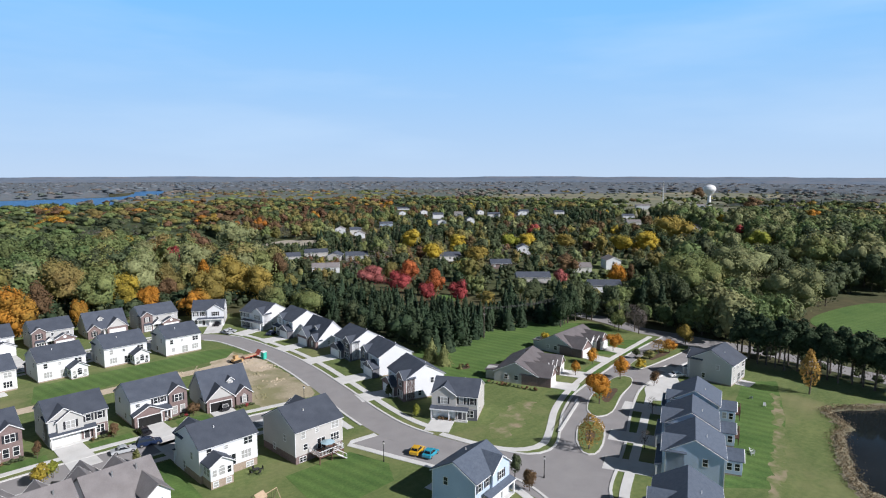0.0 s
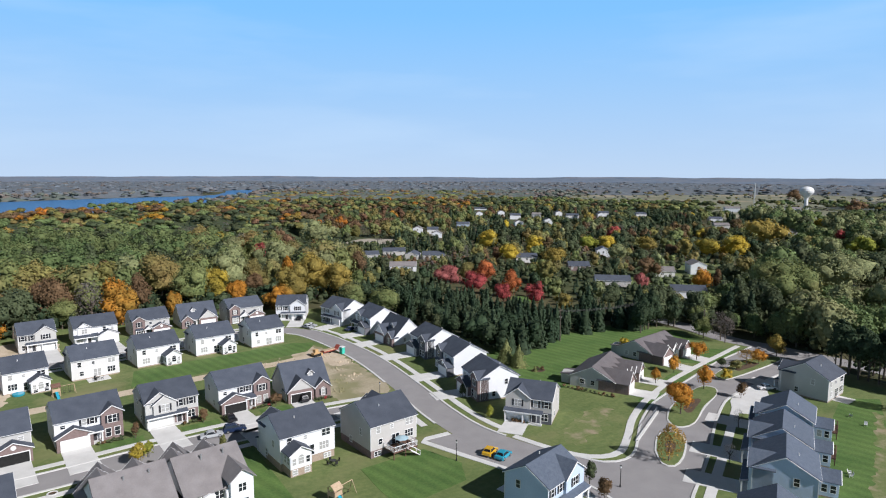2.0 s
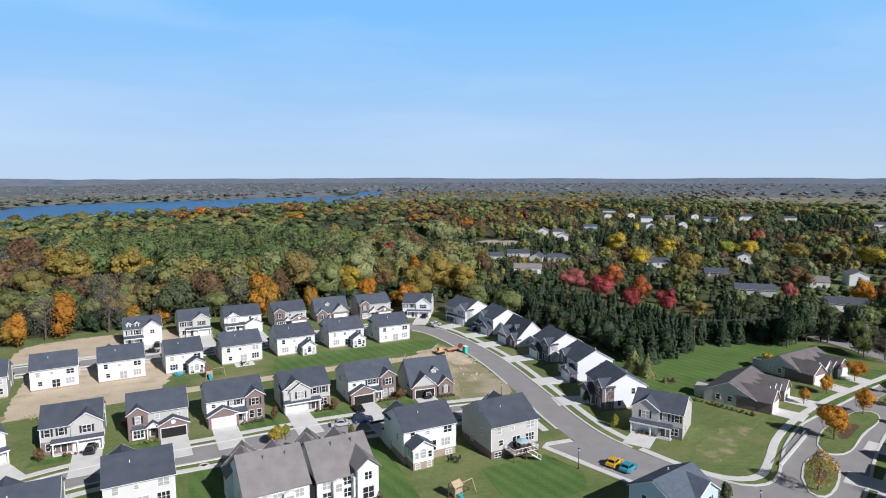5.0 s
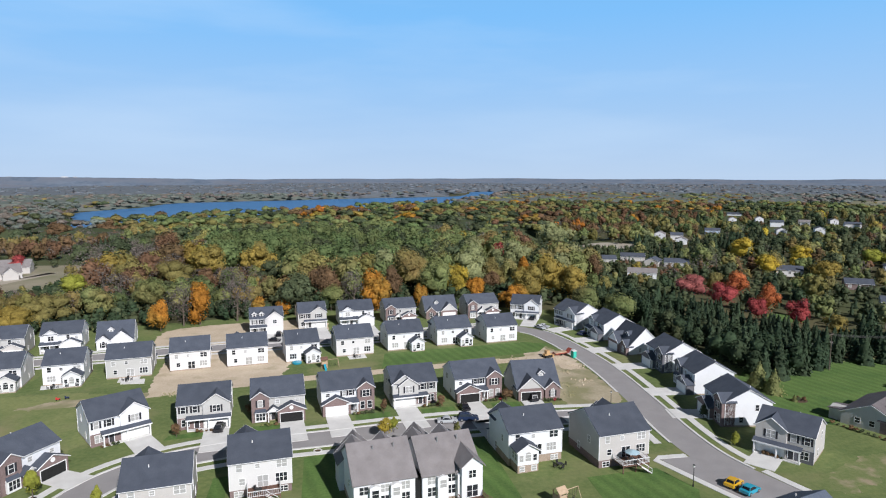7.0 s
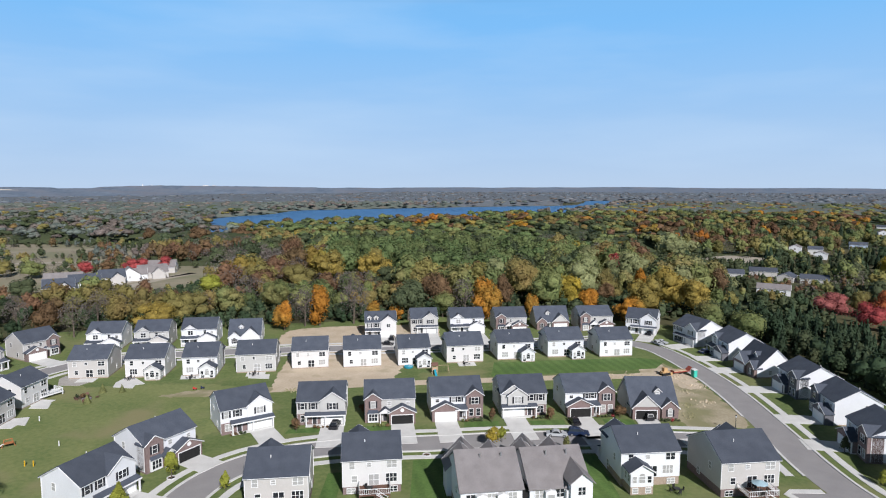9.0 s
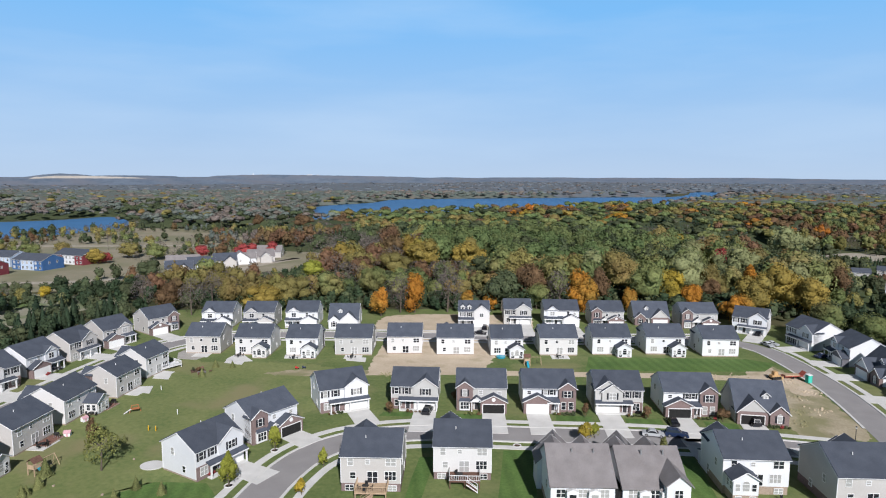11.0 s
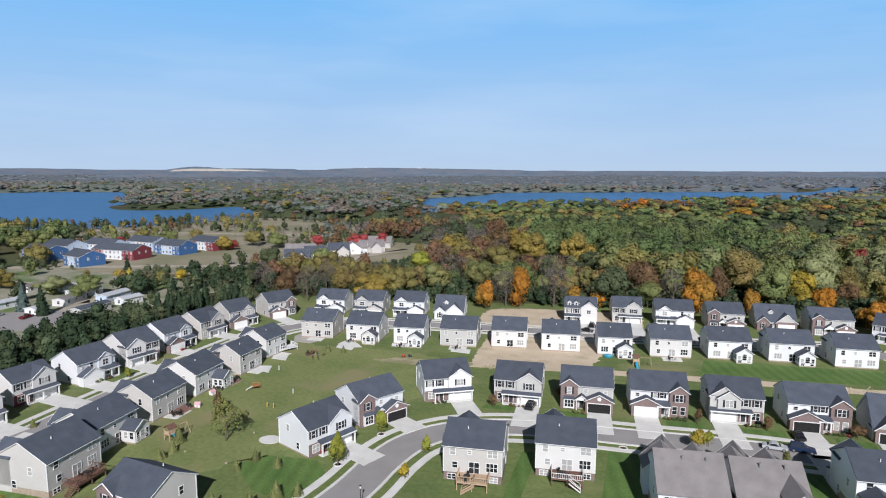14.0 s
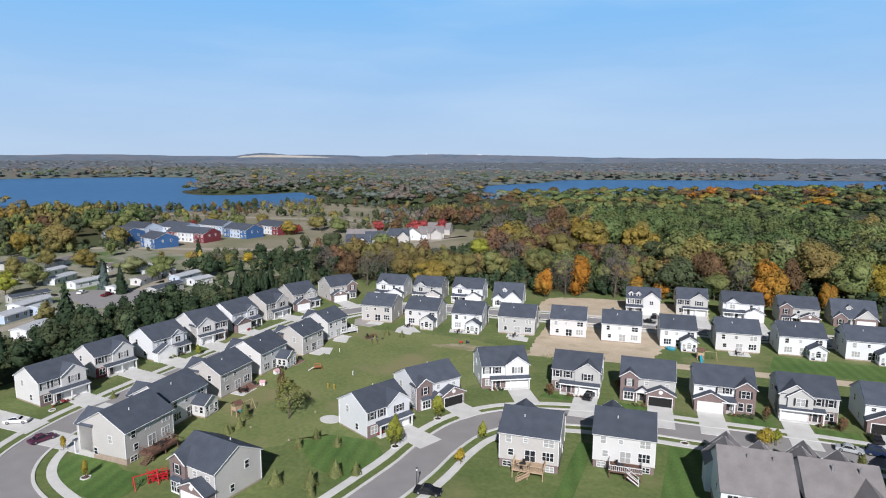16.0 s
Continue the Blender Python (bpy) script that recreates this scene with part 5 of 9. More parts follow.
def woodland(name, places, palette, height, leaves, leaf_size, r, label, flat=1.0, zones=(), top=False, clear=7.0, boughs=7, fine=0):
    """Many trees as one uncounted mesh per leaf colour, with their trunks in another; they keep off the trees that stand singly."""
    cap = np.full(len(places), 99.0)
    for hx, hy, wide, seen in PLANTED + HOMES:
        off = math.hypot(hx, hy)
        if off > 150 and clear:
            along, across = places @ (hx / off, hy / off) - off, places @ (-hy / off, hx / off)
            cap[(np.abs(across) < wide * 0.5 + 0.5) & (along < wide * 0.4) & (along > -wide * 0.5 - 2)] = 0
            line = (np.abs(across) < wide * 0.45 + 3.0) & (along < 0) & (along > -max(110, off * 0.3))
            cap[line] = np.minimum(cap[line], EYE - (EYE - seen) * (off + along[line]) / off + 0.5)
    places, cap = places[cap > 3.0], cap[cap > 3.0]
    wave = np.array([noise.noise(Vector((x * 0.011, y * 0.011, 2.0))) + 0.6 * noise.noise(Vector((x * 0.03, y * 0.03, 7.0))) for x, y in places])
    chance = np.clip(r.random(len(places)) * 0.56 + 0.22 + wave * 0.66, 0, 0.999)
    which = np.zeros(len(places), int)
    for i, (outline, _) in reversed(list(enumerate(zones))):
        which[inside(places[:, 0], places[:, 1], outline)] = i + 1
    kind_of = np.empty(len(places), object)
    for i, some in enumerate([palette] + [z[1] for z in zones]):
        kinds, edges = list(some), np.cumsum(list(some.values())) / sum(some.values())
        mine = which == i
        kind_of[mine] = [kinds[k] for k in np.searchsorted(edges, chance[mine])]
    trunks = Blocks()
    for kind in sorted(set(kind_of)):
        qs, vs, ts, tq, tv, count = [], [], [], [], [], 0
        for (x, y), most in zip(places[kind_of == kind], cap[kind_of == kind]):
            h = min(height * (r.uniform(0.64, 1.26) if height > 7.5 or height < 5.6 else r.uniform(0.3, 1.45)) * (0.82 if kind == "brown" else 1.0), most)
            if "spruce" in kind:
                h *= 1.1
                p, d, v, t = conifer(leaves, h, h * r.uniform(0.42, 0.6), r)
            else:
                p, d, v, t = crown(leaves, h, h * r.uniform(0.74, 1.12) * flat, r, 0.4 if top else 0.02, boughs, top=top, fine=fine)
                if kind == "brown":
                    v, t = v[:0], t[:0]
                if height > 9 and leaves > 100:
                    trunks.taper((x, y, -0.2), (x, y, h * 0.6), h * 0.018, h * 0.01, 4)
            qs.append(leaf_quads(p + (x, y, 0), d, r.uniform(0.7, 1.3, leaves) * leaf_size * (0.62 if kind == "brown" else 1.0) * h / height, r))
            vs.append(v + (x, y, 0))
            ts.append(t + count)
            count += len(v)
            hue = np.clip(r.normal() * 0.45, -1, 1)
            tq.append(np.full(len(qs[-1]), hue))
            tv.append(np.full(len(v), hue))
        me = foliage_mesh(name, np.concatenate(qs), np.concatenate(vs), np.concatenate(ts), LEAF[kind], np.concatenate(tq + tv))
        tagged(new(name, me), f"{label}, {KIND_WORDS[kind]}s", "woodland", "", "stuff")
    if trunks.v:
        tagged(new("woodland_trunks", trunks.mesh("woodland_trunks", BARK)), "grey-brown trunks standing in the woods", "woodland", "", "stuff")


# leaf colours of the parts of the woods
MIXEDWOOD = dict(spruce=3, deep=19, fresh=10, green=11, sage=1, olive=9, gold=1.5, rust=3, brown=6)
GREENWOOD = dict(spruce=1, deep=18, fresh=32, green=6)
BAREWOOD = dict(spruce=1, deep=5, brown=24, rust=8, olive=6)
ORANGEWOOD = dict(deep=2, olive=4, rust=8, orange=7, gold=3)
# about half of these kinds have leaf colours greyed for distance haze
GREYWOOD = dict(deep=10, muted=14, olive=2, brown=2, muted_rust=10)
SHOREWOOD = dict(spruce=2, deep=18, fresh=12, green=10, olive=8, gold=0.8, rust=2, brown=3)
AUTUMNWOOD = dict(spruce=3, deep=16, fresh=5, green=8, olive=14, rust=15, brown=9, gold=2, orange=1.0)
GARDENWOOD = dict(spruce=8, pine=6, deep=16, green=10, sage=6, olive=8, gold=2, rust=6, brown=5)
OLIVEWOOD = dict(deep=6, green=10, olive=16, gold=3, rust=7, brown=12)
FRONTWOOD = dict(deep=3, green=16, sage=9, olive=16, gold=5, rust=2, brown=3)
ZONES = (
    ([(15, 250), (60, 255), (130, 255), (130, 330), (90, 372), (49, 336)], FRONTWOOD),
    ([(-75, 432), (-53, 502), (96, 581), (77, 420), (49, 336), (17, 339), (-3, 319), (-33, 317), (-61, 350)], GREENWOOD),
    ([(100, 602), (159, 637), (122, 485), (78, 436)], BAREWOOD),
    ([(-40, 859), (60, 899), (46, 686), (-32, 695)], ORANGEWOOD),
    ([(101, 900), (138, 914), (95, 621), (75, 644)], ORANGEWOOD),
    ([(-172, 585), (-113, 664), (-82, 770), (154, 988), (96, 581), (-78, 452), (-130, 443)], SHOREWOOD),
    ([(-280, 607), (-177, 599), (-86, 521), (-66, 389), (-110, 327), (-171, 370)], BAREWOOD),
    ([(-225, 440), (-150, 560), (-230, 660), (-300, 1200), (-1300, 1200), (-1300, 300), (-400, 300)], GREYWOOD),
    ([(229, 1024), (442, 1355), (952, 1248), (339, 445), (260, 469), (140, 568)], AUTUMNWOOD),
    ([(138, 562), (257, 464), (123, 266), (91, 371)], GARDENWOOD),
    ([(-220, 598), (-67, 578), (-30, 302), (-106, 286)], OLIVEWOOD),
)
# trees that stand out singly
tree(-57.0, 228.7, "orange", 12.1, 7.8, 0, "at the wood's edge", n=1900, low=0.04, name="maple_tree")
tree(-45.2, 236.4, "orange", 16.5, 10.5, 1, "at the wood's edge", n=1900, low=0.04, name="maple_tree")
tree(-24.9, 243.6, "orange", 8.8, 6.4, 2, "at the wood's edge", n=1900, low=0.04, name="maple_tree")
tree(-16.2, 244.1, "orange", 8.8, 7.3, 0, "at the wood's edge", n=1900, low=0.04, name="maple_tree")
tree(-32.5, 239.8, "brown", 18.7, 13.6, 1, "at the wood's edge", n=1900, low=0.04, name="tree")
tree(-50.8, 235.9, "brown", 16.5, 13.2, 2, "at the wood's edge", n=1900, low=0.04, name="tree")
tree(-11.2, 245.2, "deep", 17.6, 16.1, 0, "at the wood's edge", n=1900, low=0.04, name="tree")
tree(0.3, 268.1, "rust", 17.6, 16.8, 1, "at the wood's edge", n=1900, low=0.04, name="tree")
tree(2.8, 251.0, "green", 11.0, 13.2, 2, "at the wood's edge", n=1900, low=0.04, name="tree")
tree(21.5, 247.2, "orange", 18.0, 15.0, 0, "at the wood's edge", n=1900, low=0.04, name="maple_tree")
tree(28.8, 257.1, "rust", 16.5, 11.4, 1, "at the wood's edge", n=1900, low=0.04, name="tree")
tree(11.9, 250.1, "brown", 17.6, 12.9, 2, "at the wood's edge", n=1900, low=0.04, name="tree")
tree(40.1, 282.7, "olive", 20.9, 23.7, 0, "at the wood's edge", n=1900, low=0.04, name="tree")
tree(46.9, 259.4, "green", 19.8, 21.5, 1, "at the wood's edge", n=1900, low=0.04, name="tree")
tree(60.5, 274.6, "yellow", 15.4, 13.9, 2, "at the wood's edge", n=1900, low=0.04, name="tree")
tree(69.7, 285.6, "sage", 20.9, 23.1, 0, "at the wood's edge", n=1900, low=0.04, name="tree")
tree(66.5, 262.4, "orange", 11.0, 8.7, 1, "at the wood's edge", n=1900, low=0.04, name="maple_tree")
tree(40.5, 255.9, "orange", 8.8, 6.7, 2, "at the wood's edge", n=1900, low=0.04, name="maple_tree")
tree(81.1, 284.6, "olive", 15.4, 13.6, 0, "at the wood's edge", n=1900, low=0.04, name="tree")
tree(78.1, 277.5, "rust", 11.0, 10.6, 1, "at the wood's edge", n=1900, low=0.04, name="tree")
tree(-58.9, 339.5, "gold", 19.4, 23.3, 2, "inside the wood", n=900, low=0.04, name="tree")
tree(-35.5, 347.7, "gold", 19.4, 23.4, 0, "inside the wood", n=900, low=0.04, name="tree")
tree(-40.0, 284.9, "brown", 16.2, 14.7, 1, "inside the wood", n=1900, low=0.04, name="tree")
tree(-24.6, 317.7, "deep", 14, 16.1, 2, "inside the wood", n=1900, low=0.04, name="tree")
tree(-71.4, 316.9, "olive", 15.1, 20.1, 0, "inside the wood", n=1900, low=0.04, name="tree")
tree(-68.8, 260.4, "green", 14.3, 14.7, 1, "at the wood's edge", n=1900, low=0.04, name="tree")
tree(-86.2, 283.2, "brown", 14.3, 19.4, 2, "at the wood's edge", n=1900, low=0.04, name="tree")
tree(-109.8, 299.8, "lime", 11.0, 17.4, 0, "at the wood's edge", n=1900, low=0.04, name="tree")
tree(-103.6, 227.9, "gold", 12.1, 19.6, 1, "at the wood's edge", n=1900, low=0.04, name="tree")
tree(-98.5, 240.9, "olive", 13.2, 17.1, 2, "at the wood's edge", n=1900, low=0.04, name="tree")
tree(-84.6, 248.8, "green", 13.2, 17.3, 0, "at the wood's edge", n=1900, low=0.04, name="tree")
tree(-156.5, 227.1, "brown", 14.3, 9.8, 1, "at the wood's edge", n=1900, low=0.04, name="tree")
tree(-140.6, 220.4, "rust", 13.2, 11.1, 2, "at the wood's edge", n=1900, low=0.04, name="tree")
tree(-130.4, 219.0, "brown", 15.4, 12.0, 0, "at the wood's edge", n=1900, low=0.04, name="tree")
tree(-128.8, 232.5, "brown", 15.4, 12.5, 1, "at the wood's edge", n=1900, low=0.04, name="tree")
tree(-119.8, 230.5, "olive", 13.2, 11.2, 2, "at the wood's edge", n=1900, low=0.04, name="tree")
tree(-192.8, 286.3, "deep", 11, 15.9, 0, "near the distant terraces", n=900, low=0.04, name="tree")
tree(-187.6, 595.9, "rust", 15.8, 21.9, 1, "inside the wood", n=420, low=0.04, name="tree")
tree(-221.1, 574.6, "rust", 16.2, 20.2, 2, "inside the wood", n=420, low=0.04, name="tree")
tree(-274.7, 590.4, "rust", 14, 14.6, 0, "inside the wood", n=420, low=0.04, name="tree")
tree(-326.2, 256.9, "gold", 11, 17, 1, "near the distant terraces", n=900, low=0.04, name="tree")
tree(-239.4, 194.8, "sage", 8, 16.8, 2, "beside the trailer homes", n=1900, low=0.04, name="tree")
tree(-222.2, 196.1, "green", 10, 14.2, 0, "beside the trailer homes", n=1900, low=0.04, name="tree")
tree(-381.2, 308.9, "green", 11, 17, 1, "near the distant terraces", n=420, low=0.04, name="tree")
tree(-409.8, 355.2, "deep", 11, 17, 2, "near the distant terraces", n=420, low=0.04, name="tree")
tree(-373.3, 283.3, "green", 11, 17, 0, "near the distant terraces", n=900, low=0.04, name="tree")
tree(-258.5, 334.2, "gold", 10, 13.9, 1, "near the distant terraces", n=900, low=0.04, name="tree")
tree(-257.0, 339.0, "red", 7, 9.6, 2, "near the distant terraces", n=900, low=0.04, name="maple_tree")
tree(-341.9, 330.1, "red", 7, 8.5, 0, "near the distant terraces", n=900, low=0.04, name="maple_tree")
tree(-338.9, 317.2, "rust", 7, 8.9, 1, "near the distant terraces", n=900, low=0.04, name="tree")
tree(-210.6, 238.2, "yellow", 6, 7, 2, "near the distant terraces", n=1900, low=0.04, name="tree")
tree(-335.8, 343.7, "olive", 11, 15.8, 0, "near the distant terraces", n=420, low=0.04, name="tree")
tree(-313.5, 345.6, "green", 11, 17, 1, "near the distant terraces", n=900, low=0.04, name="tree")
tree(-300.3, 358.0, "olive", 11, 15.9, 2, "near the distant terraces", n=900, low=0.04, name="tree")
tree(-208.6, 365.7, "red", 9, 11.4, 0, "near the distant terraces", n=900, low=0.04, name="maple_tree")
tree(-201.2, 375.7, "rust", 9, 10.8, 1, "near the distant terraces", n=900, low=0.04, name="tree")
tree(-182.7, 372.7, "red", 11, 16.7, 2, "near the distant terraces", n=900, low=0.04, name="maple_tree")
tree(-169.6, 384.8, "red", 10, 13.1, 0, "near the distant terraces", n=900, low=0.04, name="maple_tree")
tree(-256.5, 361.8, "olive", 11, 17, 1, "near the distant terraces", n=900, low=0.04, name="tree")
tree(-235.6, 357.3, "green", 11, 17, 2, "near the distant terraces", n=900, low=0.04, name="tree")
tree(-216.8, 347.7, "brown", 11, 14.6, 0, "near the distant terraces", n=900, low=0.04, name="tree")
tree(78.0, 239.7, "orange", 11.0, 14.2, 1, "at the wood's edge", n=1900, low=0.04, name="maple_tree")
tree(95.7, 282.1, "orange", 16.2, 8.2, 2, "inside the wood", n=1900, low=0.04, name="maple_tree")
tree(100.0, 258.6, "gold", 19.8, 21.0, 0, "at the wood's edge", n=1900, low=0.04, name="tree")
tree(64.4, 257.3, "orange", 11.0, 9.2, 1, "at the wood's edge", n=1900, low=0.04, name="maple_tree")
tree(39.3, 249.4, "orange", 8.8, 6.9, 2, "at the wood's edge", n=1900, low=0.04, name="maple_tree")
tree(107.1, 338.3, "sage", 19.4, 25, 0, "inside the wood", n=900, low=0.04, name="tree")
tree(166.7, 426.4, "sage", 21.7, 30.1, 1, "inside the wood", n=900, low=0.04, name="tree")
tree(134.4, 287.5, "rust", 15.1, 11, 2, "inside the wood", n=1900, low=0.04, name="tree")
tree(105.2, 358.2, "red", 15.1, 10.2, 0, "inside the wood", n=900, low=0.04, name="maple_tree")
tree(96.6, 214.8, "green", 13.2, 17.7, 1, "at the wood's edge", n=1900, low=0.04, name="tree")
tree(105.9, 205.2, "green", 12.1, 15.1, 2, "at the wood's edge", n=1900, low=0.04, name="tree")
tree(87.0, 248.6, "gold", 17.6, 16.5, 0, "at the wood's edge", n=1900, low=0.04, name="tree")
tree(105.9, 246.4, "gold", 16.2, 16.3, 1, "inside the wood", n=1900, low=0.04, name="tree")
tree(161.9, 247.2, "rose", 12.0, 15.4, 2, "among the garden trees", n=1900, low=0.04, name="maple_tree")
tree(161.9, 225.6, "red", 10.8, 13.9, 0, "among the garden trees", n=1900, low=0.04, name="maple_tree")
tree(181.4, 242.3, "redorange", 12.0, 15.7, 1, "among the garden trees", n=1900, low=0.04, name="maple_tree")
tree(172.4, 210.8, "redorange", 12.0, 10.5, 2, "among the garden trees", n=1900, low=0.04, name="maple_tree")
tree(160.9, 201.2, "red", 9.6, 8.2, 0, "among the garden trees", n=1900, low=0.04, name="maple_tree")
tree(170.0, 191.3, "red", 10.8, 9.9, 1, "among the garden trees", n=1900, low=0.04, name="maple_tree")
tree(175.4, 249.3, "olive", 12, 11.3, 2, "among the garden trees", n=1900, low=0.04, name="tree")
tree(268.3, 355.0, "yellow", 15.3, 21.3, 0, "in a suburban garden", n=900, low=0.04, name="tree")
tree(295.6, 335.8, "yellow", 12, 16.4, 1, "in a suburban garden", n=900, low=0.04, name="tree")
tree(239.6, 293.8, "yellow", 12.6, 17.5, 2, "in a suburban garden", n=900, low=0.04, name="tree")
tree(253.7, 269.7, "gold", 12.7, 17.7, 0, "in a suburban garden", n=900, low=0.04, name="tree")
tree(338.4, 305.6, "yellow", 12, 16.5, 1, "in a suburban garden", n=900, low=0.04, name="tree")
tree(327.9, 313.0, "lime", 12, 16.5, 2, "in a suburban garden", n=900, low=0.04, name="tree")
tree(364.8, 243.1, "yellow", 14, 19, 0, "in a suburban garden", n=900, low=0.04, name="tree")
tree(376.7, 230.8, "yellow", 16.8, 23.4, 1, "in a suburban garden", n=900, low=0.04, name="tree")
tree(453.7, 253.4, "gold", 23.3, 32.3, 2, "in a suburban garden", n=420, low=0.04, name="tree")
tree(262.3, 176.2, "orange", 11, 10.5, 0, "in a suburban garden", n=1900, low=0.04, name="maple_tree")
tree(272.7, 175.5, "rust", 9, 6.2, 1, "in a suburban garden", n=1900, low=0.04, name="tree")
tree(346.0, 257.5, "rust", 10, 10.7, 2, "in a suburban garden", n=900, low=0.04, name="tree")
tree(349.9, 279.5, "gold", 13.2, 18.4, 0, "in a suburban garden", n=900, low=0.04, name="tree")
tree(237.1, 192.1, "rose", 9, 7.7, 1, "in a suburban garden", n=1900, low=0.04, name="maple_tree")
tree(546.2, 244.4, "red", 10, 11.5, 2, "in a suburban garden", n=420, low=0.04, name="maple_tree")
tree(455.6, 190.8, "lime", 15.2, 21.1, 0, "in a suburban garden", n=420, low=0.04, name="tree")
tree(646.4, 308.8, "yellow", 12, 14, 1, "in a suburban garden", n=420, low=0.04, name="tree")
tree(173.5, 178.0, "gold", 8, 9.2, 2, "in a suburban garden", n=1900, low=0.04, name="tree")
tree(269.8, 214.0, "rust", 12, 15.4, 0, "in a suburban garden", n=900, low=0.04, name="tree")
tree(300.0, 260.3, "sage", 12, 16.5, 1, "in a suburban garden", n=900, low=0.04, name="tree")
tree(1306.5, 676.9, "rust", 26.2, 36.4, 2, "in a suburban garden", n=420, low=0.04, name="tree")
tree(795.2, 272.6, "orange", 13.8, 19.1, 0, "in a suburban garden", n=420, low=0.04, name="maple_tree")
tree(935.2, 402.2, "rust", 21, 29.1, 1, "in a suburban garden", n=420, low=0.04, name="tree")
tree(252.6, 134.1, "green", 22, 31.0, 2, "in the heavy wood by the road", n=1900, low=0.04, name="tree")
tree(290.4, 132.1, "sage", 23, 33.5, 0, "in the heavy wood by the road", n=1900, low=0.04, name="tree")
tree(260.4, 94.2, "sage", 20, 25.7, 1, "in the heavy wood by the road", n=1900, low=0.04, name="tree")
tree(321.6, 129.1, "deep", 20, 24.5, 2, "in the heavy wood by the road", n=900, low=0.04, name="tree")
tree(383.0, 127.7, "green", 22, 27.4, 0, "in the heavy wood by the road", n=900, low=0.04, name="tree")
tree(211.5, 130.3, "spruce", 15, 7.7, 1, "beside the east road", n=1900, low=0.04, name="tree")
tree(213.7, 123.6, "spruce", 14, 8.4, 2, "beside the east road", n=1900, low=0.04, name="tree")
tree(221.4, 120.2, "deep", 15, 9.4, 0, "beside the east road", n=1900, low=0.04, name="tree")
tree(197.1, 133.6, "green", 8, 8.4, 1, "beside the east road", n=1900, low=0.04, name="tree")
tree(202.4, 153.1, "deep", 11, 11.4, 2, "beside the east road", n=1900, low=0.04, name="tree")
tree(197.9, 160.7, "spruce", 12, 10.1, 0, "beside the east road", n=1900, low=0.04, name="tree")
tree(190.8, 169.4, "deep", 11, 10.2, 1, "beside the east road", n=1900, low=0.04, name="tree")
for x, y, kind, high, wide in ((183.5, 141, "deep", 15, 10.5), (189, 140, "deep", 13.5, 8.6), (174.2, 143, "spruce", 13, 8), (172.3, 148, "spruce", 12.5, 8.3), (186.2, 125.4, "deep", 9, 7), (212, 132, "pine", 11, 7), (231, 131, "deep", 14.6, 10), (225.5, 134.5, "deep", 15, 12)):
    tree(x, y, kind, high, wide, int(wide) % 3, "beside the east road", n=900, low=0.04, name="tree")
for x, y, high in ((172, 138.5, 12), (178.5, 140.5, 13), (184.5, 142, 11), (189.5, 138, 12)):
    tree(x, y, "pine", high, high * 0.72, int(high) % 3, "beside the east road", n=900, low=0.1, name="pine_tree")
tree(187.0, 117.9, "brown", 10, 7.0, 2, "beside the east road", n=1900, low=0.04, name="tree")
for x, y, kind, high, wide, k in ((-329, 221, "olive", 15.5, 21, 0), (-338, 208, "gold", 13, 14, 1), (-273, 196.6, "gold", 9.6, 17, 2), (-316, 249, "olive", 13, 14, 0), (-252, 159, "green", 10.5, 13, 1), (-246, 144, "lime", 10, 12, 2), (-247, 202.5, "sage", 6.4, 12, 0), (-376, 266, "deep", 14, 15, 1)):
    tree(x, y, kind, high, wide, k, "beside the trailer homes", n=900, low=0.04, name="tree")
near_wood = [(-84, 262), (-52, 254), (0, 270), (60, 272), (96, 262), (130, 262), (150, 330), (140, 420), (60, 480), (-60, 470), (-134, 412), (-122, 340)]
woodland("woodland", scatter(near_wood, 9.2, rng), MIXEDWOOD, 16.0, 440, 0.5, rng, "dense mixed autumn wood", zones=ZONES, boughs=9)
undergrowth = [(-150, 234), (-134, 226), (-100, 225), (-64, 232), (-56, 239), (-28, 241), (0, 245), (60, 248), (94, 242), (130, 258), (150, 330), (60, 330), (-60, 330), (-122, 330)]
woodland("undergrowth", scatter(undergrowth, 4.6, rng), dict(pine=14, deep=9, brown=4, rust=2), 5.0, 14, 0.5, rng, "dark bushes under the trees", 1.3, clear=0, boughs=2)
spruce_belt = [(97, 236), (106, 205), (110, 190), (113, 180), (113.5, 167), (113, 151), (112.5, 143), (117, 138.5), (122, 138), (133, 142.5), (147, 146), (158, 146), (168.5, 141), (180, 137), (190, 138), (190, 150), (188, 172), (160, 190), (150, 215), (130, 250), (110, 256)]
woodland("spruce_belt", scatter(spruce_belt, 4.9, rng), dict(spruce=12, pine=2, deep=1), 8.6, 150, 0.36, rng, "close-planted belt of spruces", boughs=5)
suburb = [(130, 262), (150, 215), (160, 190), (190, 172), (192, 146), (230, 135), (420, 200), (700, 420), (620, 700), (300, 720), (140, 420), (150, 330)]
suburb_places = scatter(suburb, 14.5, rng)
